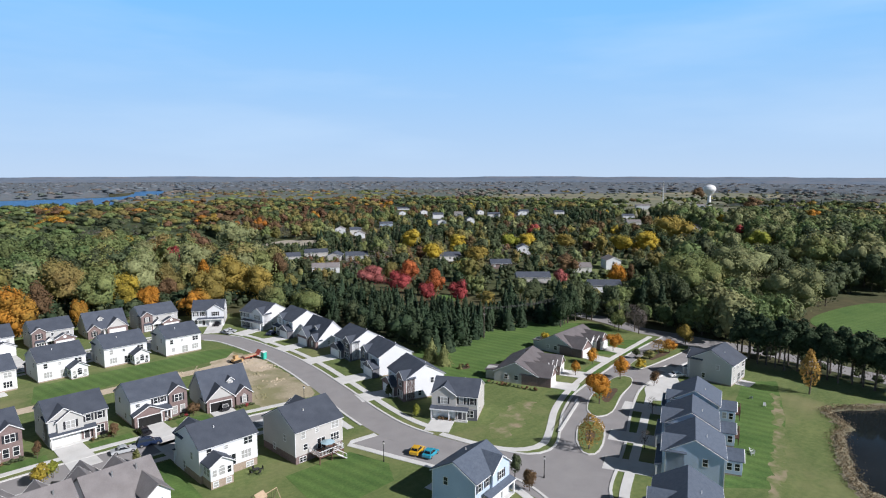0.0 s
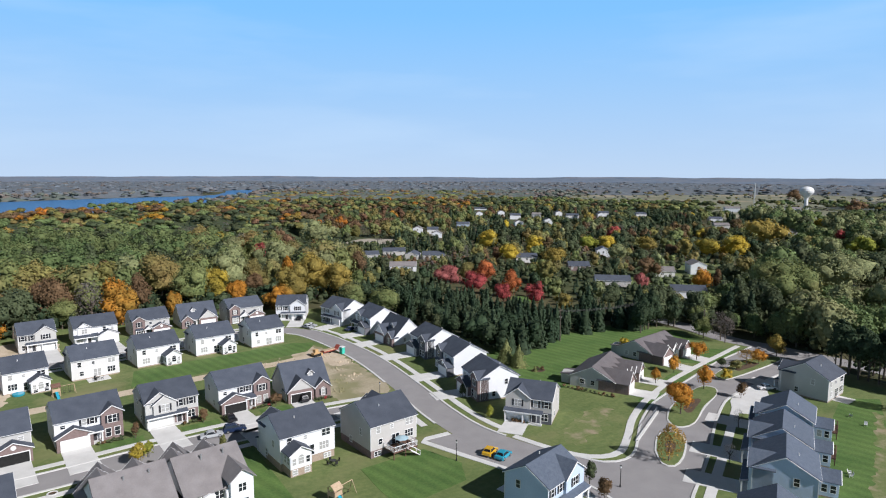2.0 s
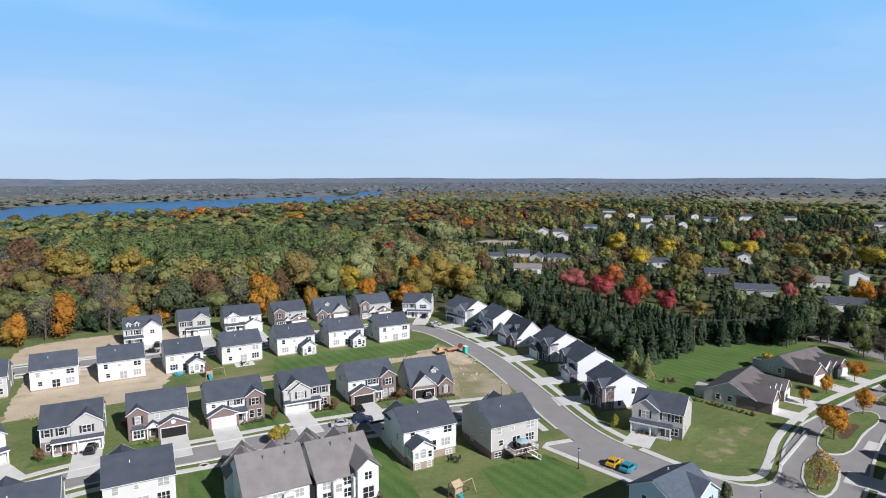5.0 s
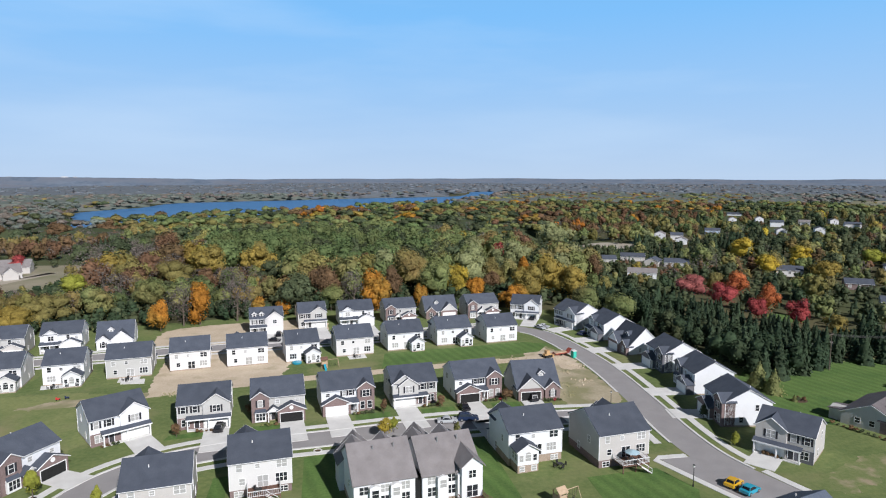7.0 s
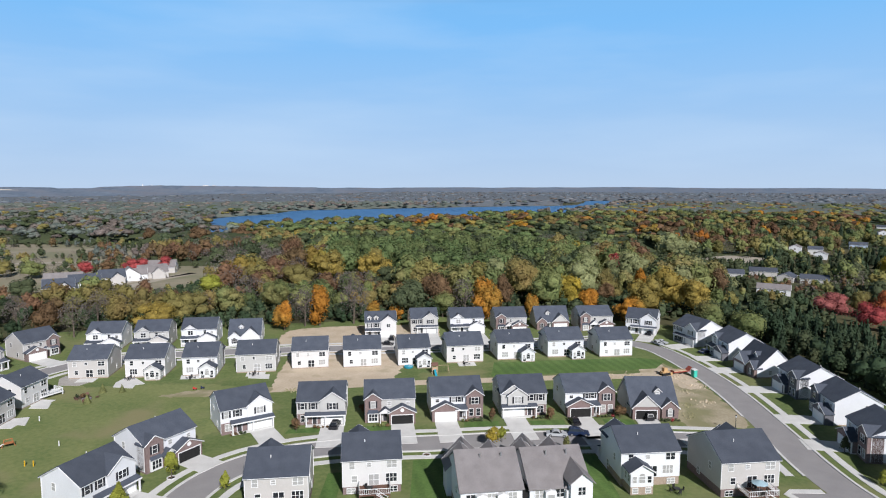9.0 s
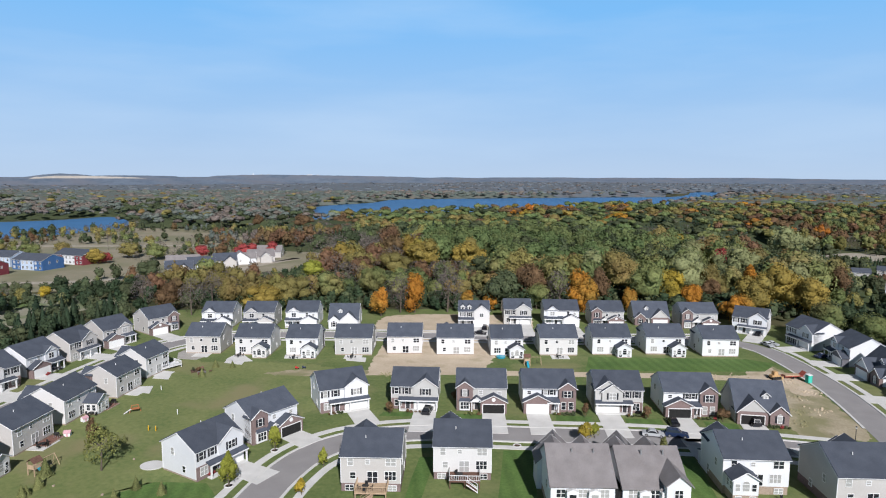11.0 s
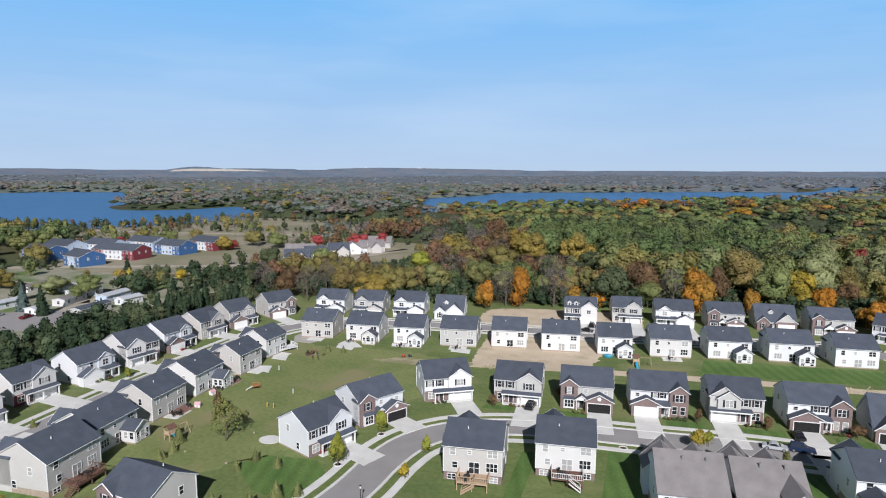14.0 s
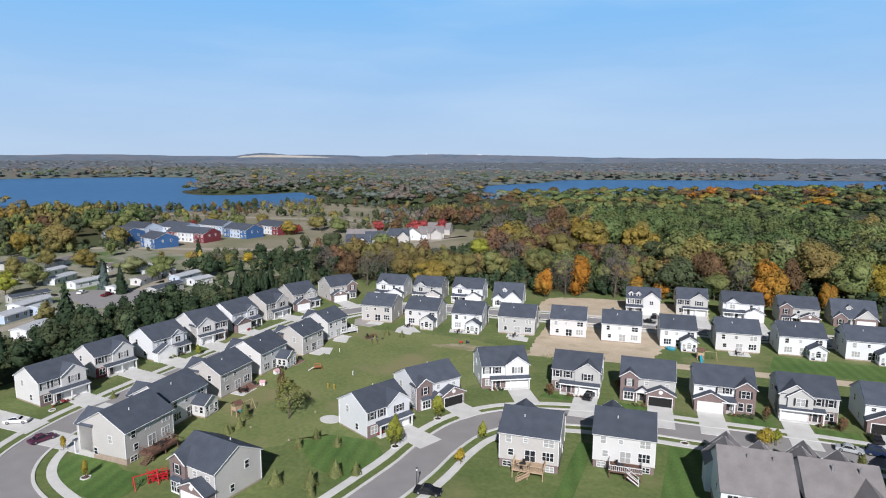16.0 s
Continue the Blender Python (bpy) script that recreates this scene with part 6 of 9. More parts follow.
SUBURB_HOMES = (  # place, turn, width, eaves, walls
    (170, 304, -30, 15, 3.2, "white"), (211, 337, -30, 14, 3.0, "grey"), (200, 345, 50, 12, 3.0, "beige"), (291, 492, -35, 9, 4.6, "white"), (299, 479, -30, 10, 4.4, "cream"), (284, 448, -35, 9, 4.0, "white"),
    (529, 717, -35, 17, 5.0, "white"), (503, 637, -30, 11, 5.4, "white"), (482, 582, -35, 13, 5.2, "white"), (417, 498, -30, 10, 5.0, "white"), (462, 502, -35, 12, 5.2, "white"), (560, 590, -30, 12, 5.4, "white"),
    (542, 546, -35, 15, 5.0, "cream"), (523, 590, -40, 11, 4.4, "grey"), (360, 518, -30, 13, 4.0, "blue"), (253, 294, -35, 13, 3.6, "cream"), (314, 287, -40, 10, 4.6, "white"), (235, 208, -40, 17, 3.2, "beige"),
    (256, 252, -35, 12, 3.2, "brick"), (279, 213, -40, 13, 3.4, "cream"), (175, 360, -20, 14, 3.0, "grey"), (198, 367, -25, 15, 3.0, "beige"), (304, 209, -40, 12, 5.4, "white"), (242, 170, -42, 15, 3.4, "white"),
    (579, 372, -40, 15, 4.0, "grey"), (568, 299, -40, 15, 4.0, "beige"), (590, 545, -35, 12, 5.0, "white"), (612, 560, -35, 13, 5.0, "white"), (636, 520, -35, 13, 5.0, "cream"), (470, 640, -30, 12, 5.0, "white"), (648, 424, -40, 14, 4.6, "white"))
HOMES += [(1027, 514, 34, 5.0), (175, 204, 9, 0.2), (220, 448, 34, 0.3), (293, 209, 16, 0.3)]
HOMES += [(hx, hy, wide + 4, 1.8) for hx, hy, _, wide, *_ in SUBURB_HOMES]
open_part = inside(suburb_places[:, 0], suburb_places[:, 1], [(236, 176), (262, 166), (345, 210), (335, 245), (250, 220)])
suburb_places = suburb_places[~(open_part & (np.arange(len(suburb_places)) % 3 > 0))]
bushes = scatter([(122, 262), (150, 222), (168, 192), (196, 172), (204, 142), (240, 140), (420, 200), (560, 330), (420, 480), (150, 420)], 7.5, rng)
woodland("garden_bushes", bushes, dict(spruce=10, deep=14, green=3, rust=2), 4.5, 9, 0.6, rng, "dark hedges and bushes between gardens", 1.4, boughs=2)
woodland("suburb_trees", suburb_places, dict(spruce=12, pine=12, deep=24, green=12, olive=11, sage=3, gold=3, rust=9, red=1.0, yellow=1.0, brown=9), 11.8, 120, 0.52, rng, "garden trees between distant houses", zones=ZONES, boughs=7)
east_wood = [(204, 140), (205, 100), (207, 84), (240, 82), (275, 84), (320, 76), (420, 40), (620, 100), (700, 420), (420, 200), (230, 135)]
woodland("east_wood", scatter(east_wood, 13.0, rng, ([(200, 145), (200, 70), (262, 70), (268, 150)], FIELDS[3])), dict(deep=10, fresh=30, sage=30, green=8), 19, 200, 0.7, rng, "heavy green leafy wood", boughs=9)
east_edge = [(199, 146), (198.5, 120), (198, 100), (198, 84), (242, 84), (262, 90), (268, 150), (230, 150)]
woodland("east_wood_edge", scatter(east_edge, 8.0, rng), dict(pine=5, deep=12, fresh=28, sage=20), 16, 560, 0.5, rng, "tall leafy trees along the road", clear=2, boughs=9)
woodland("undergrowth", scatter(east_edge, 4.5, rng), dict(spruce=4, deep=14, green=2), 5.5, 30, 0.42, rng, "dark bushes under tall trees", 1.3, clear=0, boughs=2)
woodland("roadside_brush", scatter([(189.5, 82), (192, 82), (190, 40), (187, 10), (184.5, 10), (187, 40)], 2.6, rng), dict(pine=8, deep=4, brown=2), 3.8, 70, 0.26, rng, "dark brush beside the road", 1.3, clear=0)
west_hedge = [(-146, 100), (-150, 60), (-172, 60), (-180, 130), (-178, 200), (-165, 232), (-152, 232), (-148, 216), (-154, 190), (-149, 150)]
woodland("west_hedge", scatter(west_hedge, 5.4, rng), dict(pine=10, deep=4, spruce=9, olive=0.6), 7.6, 150, 0.3, rng, "dense dark hedge of evergreens", 0.95, boughs=6)
west_pines = [(-236, 222), (-214, 246), (-196, 262), (-150, 244), (-152, 232), (-166, 234), (-185, 214), (-205, 200)]
woodland("west_pines", scatter(west_pines, 7, rng), dict(pine=14, deep=6, olive=2, rust=1, gold=0.7), 8, 130, 0.34, rng, "dark evergreens beyond the trailer homes", 0.95, boughs=6)
west_belt = [(-196, 262), (-140, 244), (-84, 248), (-90, 276), (-140, 276), (-190, 286)]
woodland("west_belt", scatter(west_belt, 7, rng), dict(brown=24, olive=16, rust=10, green=12, deep=10), 12, 260, 0.38, rng, "thin belt of half-bare trees", boughs=7)
west_wood = [(-140, 415), (-60, 470), (-90, 560), (-230, 600), (-240, 560), (-225, 450)]
woodland("west_wood", scatter(west_wood, 9, rng), MIXEDWOOD, 12, 80, 0.6, rng, "thinning brown and green wood", zones=ZONES, boughs=7)
scrub = scatter(FIELDS[0], 9.5, rng)
scrub = scrub[np.sin(scrub[:, 0] * 0.045) + np.sin(scrub[:, 1] * 0.06 + scrub[:, 0] * 0.02) > -0.35]
scrub = scrub[~inside(scrub[:, 0], scrub[:, 1], [(-375, 235), (-250, 235), (-212, 300), (-140, 310), (-140, 395), (-200, 385), (-250, 350), (-365, 335)])]
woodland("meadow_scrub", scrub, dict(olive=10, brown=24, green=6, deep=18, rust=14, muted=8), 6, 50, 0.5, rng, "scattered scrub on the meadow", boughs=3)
woodland("west_grove", scatter([(-640, 300), (-500, 372), (-440, 330), (-372, 262), (-520, 220)], 12, rng), dict(deep=16, green=10, olive=10, gold=5, rust=8, brown=14), 12, 60, 0.65, rng, "grove of leafy trees by the lake", boughs=6)
copse = [(-343, 192), (-323, 205), (-313, 218), (-328, 237), (-366, 257), (-407, 252), (-416, 233)]
woodland("west_copse", scatter(copse, 9, rng), dict(deep=16, olive=10, green=10, brown=12, rust=4, muted=6), 9.5, 90, 0.5, rng, "mixed copse beyond the trailer homes", boughs=6, clear=0)
green_row = [(-392, 285), (-384, 295), (-387, 316), (-393, 337), (-412, 354), (-429, 311)]
woodland("west_copse", scatter(green_row, 10, rng), dict(fresh=20, green=8, deep=4), 13, 80, 0.6, rng, "green leafy copse behind distant terraces", boughs=6, clear=0)
hedge_row = [(-308, 233), (-294, 239), (-302, 249), (-323, 244)]
woodland("west_copse", scatter(hedge_row, 6, rng), dict(deep=14, pine=6, brown=3), 7, 70, 0.45, rng, "dark trees before distant terraces", boughs=5, clear=0)
lake_shore = [(-520, 392), (-455, 428), (-421, 474), (-405, 551), (-380, 560), (-396, 474), (-436, 412), (-500, 376)]
woodland("lakeside_trees", scatter(lake_shore, 8, rng), dict(brown=14, olive=5, deep=14, rust=6), 7, 50, 0.6, rng, "low trees along the lake shore", boughs=3)
TRAILERS = ((-252, 170, 109, 14, "white"), (-235, 169, 91, 13, "white"), (-213, 166, 93, 6, "white"), (-219, 185, 105, 14, "cream"), (-225, 197, 66, 13, "white"), (-208, 196, 96, 14, "blue"), (-196, 192, 84, 9, "white"), (-219, 136, 104, 14, "white"), (-231, 143, 81, 13, "grey"),
            (-187, 116, 108, 11, "white"), (-209, 123, 105, 10, "blue"), (-197, 175, 92, 14, "grey"), (-307, 183, 119, 18, "grey"), (-240, 205, 88, 12, "white"), (-256, 199, 97, 12, "cream"), (-209, 132, 106, 5, "blue"), (-270, 178, 105, 14, "white"), (-290, 196, 110, 14, "cream"), (-246, 128, 100, 14, "white"), (-262, 150, 100, 14, "blue"))
trailer_trees = scatter([(-182, 90), (-184, 205), (-172, 240), (-235, 250), (-340, 240), (-340, 90)], 19, rng)
trailer_trees = trailer_trees[[min(math.hypot(x - q[0], y - q[1]) for q in TRAILERS) > 10 and not (-232 < x < -184 and 130 < y < 180) for x, y in trailer_trees]]
woodland("trailer_park_trees", trailer_trees, dict(green=16, olive=10, rust=8, sage=4, deep=26, spruce=10, gold=4, brown=8), 7.5, 110, 0.4, rng, "leafy trees among trailer homes", boughs=6)
mid = [(-700, 250), (-520, 440), (-230, 560), (-60, 470), (140, 430), (300, 720), (620, 700), (700, 420), (620, 100), (1000, 0), (1100, 500), (900, 800), (500, 1000), (0, 1000), (-600, 1000), (-900, 600), (-900, 300)]
woodland("middle_woods", scatter(mid, 13.8, rng, LAKES + FIELDS), MIXEDWOOD, 12.5, 32, 0.95, rng, "rolling autumn woods", 1.2, ZONES, True, boughs=4)
beyond = [(-900, 600), (-600, 1000), (0, 1000), (500, 1000), (900, 800), (1100, 500), (1000, 0), (1500, 0), (1500, 500), (1200, 1200), (500, 1600), (0, 1500), (-600, 1500), (-1500, 1300), (-1500, 300), (-900, 300)]
# most leaf colours here carry painted-in haze
woodland("outer_woods", scatter(beyond, 20.5, rng, LAKES + FIELDS), dict(muted=30, muted_rust=18, brown=4), 13, 3, 1.8, rng, "woods beyond the lake, partly haze-coloured", 1.6, ZONES[3:9], True, boughs=3)
field_trees = np.concatenate([scatter(FIELDS[1], 38, rng), scatter(FIELDS[2], 30, rng)])
field_trees = field_trees[np.sin(field_trees @ (0.03, 0.05)) > -0.1]
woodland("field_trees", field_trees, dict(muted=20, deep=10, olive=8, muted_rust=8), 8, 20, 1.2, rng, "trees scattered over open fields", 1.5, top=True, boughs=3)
far = [(-1600, 600), (-1500, 1300), (-600, 1500), (0, 1500), (500, 1600), (1200, 1200), (1500, 500), (1200, 0), (2800, 0), (2600, 1800), (1500, 3000), (0, 3400), (-1800, 3000), (-3000, 1500), (-2600, 500)]
# haze of distance comes from the bluish leaf colours
woodland("far_woods", scatter(far, 40, rng, LAKES + FIELDS), dict(muted_blue=50, muted_rust=14), 12.0, 2, 3.0, rng, "far woods coloured for haze", 3.0, top=True, boughs=1)

# low far hills, the blue of distance haze put into their colour
HAZE = surface("hills_haze_blue", (0.086, 0.118, 0.166), (0.164, 0.200, 0.252), 0.012, 1.0, 0.06, patch=(0.150, 0.164, 0.198), patch_scale=0.006, patch_at=0.52)
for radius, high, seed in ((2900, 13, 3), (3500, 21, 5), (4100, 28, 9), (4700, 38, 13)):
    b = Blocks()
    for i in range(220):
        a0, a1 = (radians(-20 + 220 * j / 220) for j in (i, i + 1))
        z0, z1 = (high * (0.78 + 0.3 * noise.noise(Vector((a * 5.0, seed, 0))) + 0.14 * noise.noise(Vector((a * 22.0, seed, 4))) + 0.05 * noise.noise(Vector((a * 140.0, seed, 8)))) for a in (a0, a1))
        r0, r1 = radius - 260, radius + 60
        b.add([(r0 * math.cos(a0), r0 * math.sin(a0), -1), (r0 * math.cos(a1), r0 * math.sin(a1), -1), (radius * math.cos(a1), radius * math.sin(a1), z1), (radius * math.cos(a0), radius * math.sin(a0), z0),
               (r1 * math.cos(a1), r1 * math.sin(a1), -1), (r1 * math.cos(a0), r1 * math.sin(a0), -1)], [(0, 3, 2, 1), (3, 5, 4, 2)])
    tagged(new("backdrop_hills", b.mesh("backdrop_hills", HAZE)), "low wooded hills on the horizon, coloured haze blue-grey", "hills", "", "structure")

# pale landfill mound and its wooded shoulder on the skyline
def canopy(name, outlines, holes, r0, r1, step, base, lift, material, words):
    """A closed leafy canopy: an uneven sheet over far woods, under their crowns."""
    def within(p, shapes):
        hit = np.zeros(len(p), bool)
        for o in shapes:
            hit |= inside(p[:, 0], p[:, 1], o)
        return hit

    rings = [r0]
    while rings[-1] < r1:
        rings.append(rings[-1] * (1 + step / r0))
    turns = np.radians(np.linspace(5, 175, int(radians(170) * r0 / step)))
    p = np.array([(d * math.cos(a), d * math.sin(a)) for d in rings for a in turns])
    inner = within(p, outlines)
    for k in range(8):
        shift = np.array((math.cos(k * math.pi / 4), math.sin(k * math.pi / 4))) * (np.linalg.norm(p, axis=1) * step / r0)[:, None] * 1.3
        inner &= ~within(p + shift, holes)
    z = [base + lift * noise.noise(Vector((x, y, 3)) * (1.3 / step)) if ok else 0.02 for (x, y), ok in zip(p, inner)]
    m = len(turns)
    sheet = Blocks()
    sheet.v = [(x, y, h) for (x, y), h in zip(p, z)]
    sheet.f = [(i * m + j, i * m + j + 1, (i + 1) * m + j + 1, (i + 1) * m + j) for i in range(len(rings) - 1) for j in range(m - 1) if inner[i * m + j] or inner[i * m + j + 1] or inner[(i + 1) * m + j] or inner[(i + 1) * m + j + 1]]
    tagged(new(name, sheet.mesh(name, material)), words, "woodland", "", "stuff")


# both far sheets are coloured with the haze of distance
canopy("far_canopy", [beyond], LAKES + FIELDS, 900, 1700, 26, 12.6, 2.6, LEAF["muted"], "closed canopy beyond the lake coloured haze grey")
canopy("far_canopy", [far], LAKES + FIELDS, 1150, 3300, 33, 12.4, 2.6, LEAF["muted_blue"], "closed canopy of far woods coloured haze blue")
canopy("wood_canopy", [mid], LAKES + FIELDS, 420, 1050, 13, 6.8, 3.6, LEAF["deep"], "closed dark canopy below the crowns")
TIP = surface("pale_earth", (0.42, 0.38, 0.33), (0.55, 0.51, 0.46), 0.01, 0.95, 0.05)
# the wooded rises reuse the haze-blue hill colour; the mound has its own
SKYLINE = (  # distance, material, words, (bearing, elevation seen from the eye) in degrees
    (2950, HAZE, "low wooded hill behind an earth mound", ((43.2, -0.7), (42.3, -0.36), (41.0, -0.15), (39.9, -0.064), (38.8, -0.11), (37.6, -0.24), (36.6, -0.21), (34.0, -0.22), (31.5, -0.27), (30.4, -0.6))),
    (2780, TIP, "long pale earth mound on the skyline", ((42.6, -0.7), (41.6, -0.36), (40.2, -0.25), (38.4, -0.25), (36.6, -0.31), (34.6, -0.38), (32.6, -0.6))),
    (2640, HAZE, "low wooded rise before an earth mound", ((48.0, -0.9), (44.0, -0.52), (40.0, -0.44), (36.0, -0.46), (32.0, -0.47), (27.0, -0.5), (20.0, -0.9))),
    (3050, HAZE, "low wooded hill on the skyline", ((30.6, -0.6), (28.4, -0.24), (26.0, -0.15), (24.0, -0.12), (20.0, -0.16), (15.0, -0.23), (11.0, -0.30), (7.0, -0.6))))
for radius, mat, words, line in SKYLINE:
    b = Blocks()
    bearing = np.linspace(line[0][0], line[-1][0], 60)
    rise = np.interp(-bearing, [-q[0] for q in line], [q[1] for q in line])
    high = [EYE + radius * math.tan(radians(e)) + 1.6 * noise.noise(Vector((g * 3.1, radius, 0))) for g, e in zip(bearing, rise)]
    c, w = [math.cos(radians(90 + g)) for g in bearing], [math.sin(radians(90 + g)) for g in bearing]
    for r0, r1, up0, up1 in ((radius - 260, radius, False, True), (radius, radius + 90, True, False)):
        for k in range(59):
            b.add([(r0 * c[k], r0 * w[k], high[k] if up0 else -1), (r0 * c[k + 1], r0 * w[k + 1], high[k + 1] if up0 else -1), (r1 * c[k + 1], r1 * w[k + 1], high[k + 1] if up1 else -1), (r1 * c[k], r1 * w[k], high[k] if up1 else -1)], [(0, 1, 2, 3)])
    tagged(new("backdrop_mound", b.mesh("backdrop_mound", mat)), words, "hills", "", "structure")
for bearing, wide, high in ((25.2, 4, 13), (24.5, 4, 12), (23.9, 14, 9.5), (20.3, 24, 9), (19.6, 16, 8.4)):
    fb = thing("far_building", -3070 * math.sin(radians(bearing)), 3070 * math.cos(radians(bearing)), 40, bearing, "white building far off on a wooded hill", "building", "far buildings")
    part("wall", Blocks().box(-wide / 2, wide / 2, -5, 5, -8, high), TRIM, fb)
    part("roof", Blocks().box(-wide / 2 - 0.5, wide / 2 + 0.5, -5.5, 5.5, high, high + 0.6), METAL, fb)


# ---- other buildings ----
def ranch_pair(lx, ly, rx, ry, d=14.5):
    """A low pair of ranch homes under one grey roof with small front gables."""
    a = math.degrees(math.atan2(ry - ly, rx - lx))
    n = Vector((-math.sin(radians(a)), math.cos(radians(a))))
    w = math.hypot(rx - lx, ry - ly)
    c = Vector(((lx + rx) / 2, (ly + ry) / 2)) + n * d / 2
    h = thing("ranch_house", c.x, c.y, 0, a, "single-storey pale grey ranch pair with weathered brown-grey shingles", "house", "ranch houses")
    x0, x1, yf, yb = -w / 2, w / 2, -d / 2, d / 2
    part("wall", body(x0, x1, yf, yb, 0.0, 2.9, 0.5), SIDING["grey"], h)
    part("brick_base", Blocks().box(x0 - 0.06, x1 + 0.06, yf - 0.06, -d * 0.15, 0, 2.6), BRICK, h)
    r, t = gable_roof(x0, x1, yf, yb, 2.9, 0.5, "x", 0.5)
    part("roof", r, SHINGLE_MAUVE, h)
    part("roof_trim", t, TRIM, h)
    for cx, wide, out in ((x0 + 3.1, 6.0, 3.6), (x0 + 5.2, 2.8, 2.2), (x0 + 7.3, 3.4, 1.0), (x1 - 6.2, 3.4, 1.5), (x1 - 4.6, 2.8, 2.3), (x1 - 2.6, 5.2, 3.4)):
        bay(h, cx - wide / 2, cx + wide / 2, 2.8, out, yf, 2.9, TRIM if wide < 4 else BRICK, SHINGLE_MAUVE, 0.95 if wide < 4 else 0.8, main_slope=0.5)
        if wide > 4:
            garage(h, cx, yf - out, 4.6)
            m4 = pose(c.x, c.y, 0, 0, 0, a)
            q = [m4 @ Vector(p) for p in ((cx - 2.6, yf - out, 0), (cx + 2.6, yf - out, 0), (cx + 2.8, yf - 10.0, 0), (cx - 2.8, yf - 10.0, 0))]
            patch("driveway", [(p.x, p.y) for p in q], 0.12, CONCRETE, "pale concrete driveway", smooth=False, category="driveway")
        else:
            put_window(h, cx, yf - out, 0.9, 0, 1.4, 1.4, 2)
    for y in (-d * 0.02, d * 0.22):
        put_window(h, x0, y, 1.0, 270, 1.0, 1.2)
        put_window(h, x1, y, 1.0, 90, 1.0, 1.2)
    part("rear_porch", body(x0 + 1.0, x0 + 5.0, yb - 0.02, yb + 2.8, 0, 2.5, 0.3, "y"), SIDING["grey"], h)
    pr = Blocks().slab([(x0 + 0.6, yb - 0.5, 3.0), (x0 + 0.6, yb + 3.1, 2.6), (x0 + 5.4, yb + 3.1, 2.6), (x0 + 5.4, yb - 0.5, 3.0)][::-1], 0.15)
    part("porch_roof", pr, SHINGLE_MAUVE, h)
    return h


ranch_pair(118.1, 102.5, 132.9, 109.7, 11.6)
ranch_pair(146.3, 113.6, 163.6, 116.4, 11.2)


def twin_house(x, y, turn, w=21.6, d=12.6):
    """Two tall attached homes with grey shingles and steep street gables; gardens behind."""
    h = thing("twin_house", x, y, 0, turn, "attached white pair of two-storey homes with grey-brown shingles", "house", "houses of the estate")
    x0, x1, yf, yb, ze, sl = -w / 2, w / 2, -d / 2, d / 2, 5.9, 0.62
    for u, (a, b, dz) in enumerate(((x0, -0.62, 0.0), (0.62, x1, 0.25))):
        part("wall", body(a, b, yf, yb, 1.3, ze + dz, sl), SIDING["white"], h)
        part("brick_base", Blocks().box(a + 0.02, b - 0.02, yf + 0.02, yb - 0.02, -0.1, 1.3), STONE, h)
        r, t = gable_roof(a, b, yf, yb, ze + dz, sl, "x", 0.45)
        roof = part("roof", r, SHINGLE_BROWN, h)
        part("roof_trim", t, SHINGLE_BROWN, h)
        for k in (0.25, 0.6):
            xx = a + (b - a) * k
            part("vent_pipe", Blocks().taper((xx, 1.5, ze + d / 2 * sl - 1.0), (xx, 1.5, ze + d / 2 * sl + 0.1), 0.16, 0.14, 6), METAL, roof)
        for k in (0.25, 0.78):
            xx = a + (b - a) * k
            bay(h, xx - 3.1, xx + 3.1, ze - 0.9, 1.8, yf, ze + dz, SIDING["white"], SHINGLE_BROWN, 0.95, main_slope=sl)
            put_window(h, xx, yf - 1.8, 3.6, 0, 1.4, 1.2, 2)
        wa, wb = (b - 6.8, b - 0.2) if u else (b - 7.6, b - 1.0)
        bay(h, wa, wb, 2.9, 8.0, yf, ze + dz, SIDING["white"], SHINGLE_BROWN, 1.0, main_slope=sl)
        garage(h, (wa + wb) / 2, yf - 8.0)
        for k in (0.16, 0.5, 0.84):
            xx = a + (b - a) * k
            put_window(h, xx, yb, 4.0, 180, 1.4, 1.3, 2)
            put_window(h, xx, yb, 1.9, 180, 1.4, 1.5, 2)
        for k in (0.33, 0.67):
            xx = a + (b - a) * k
            part("rear_bay", body(xx - 0.9, xx + 0.9, yb - 0.02, yb + 0.9, 1.3, ze - 0.6, 0.4, "y"), TRIM, h)
            put_window(h, xx, yb + 0.9, 3.6, 180, 1.1, 1.3)
        for k in (0.08, 0.92):
            put_window(h, a if k < 0.5 else b, 2.0, 3.5, 270 if k < 0.5 else 90, 0.9, 1.3)
    # solid near-black block paints the shade in the gap between the roofs
    part("gap_shade_block", Blocks().box(-0.63, 0.63, yf + 0.2, yb - 0.6, 0, 5.4), PAINTED_SHADE, h, "near-black block painting the shaded gap between two homes")
    # garden wing with its own gable and a deck
    a, b = x0 + 0.1, x0 + 3.8
    part("wing", body(a, b, yb - 5.4, yb + 1.6, 0.0, 7.2, 0.75, "y"), SIDING["white"], h)
    rr = Blocks()
    xm, zr, zo = (a + b) / 2, 7.2 + 1.85 * 0.75 + 0.16, 7.2 - 0.3
    rr.slab([(a - 0.4, yb - 5.6, zo), (xm, yb - 5.6, zr), (xm, yb + 2.0, zr), (a - 0.4, yb + 2.0, zo)], 0.16)
    rr.slab([(xm, yb - 5.6, zr), (b + 0.4, yb - 5.6, zo), (b + 0.4, yb + 2.0, zo), (xm, yb + 2.0, zr)], 0.16)
    part("wing_roof", rr, SHINGLE_BROWN, h)
    put_window(h, xm, yb + 1.6, 4.9, 180, 1.2, 1.3, 2)
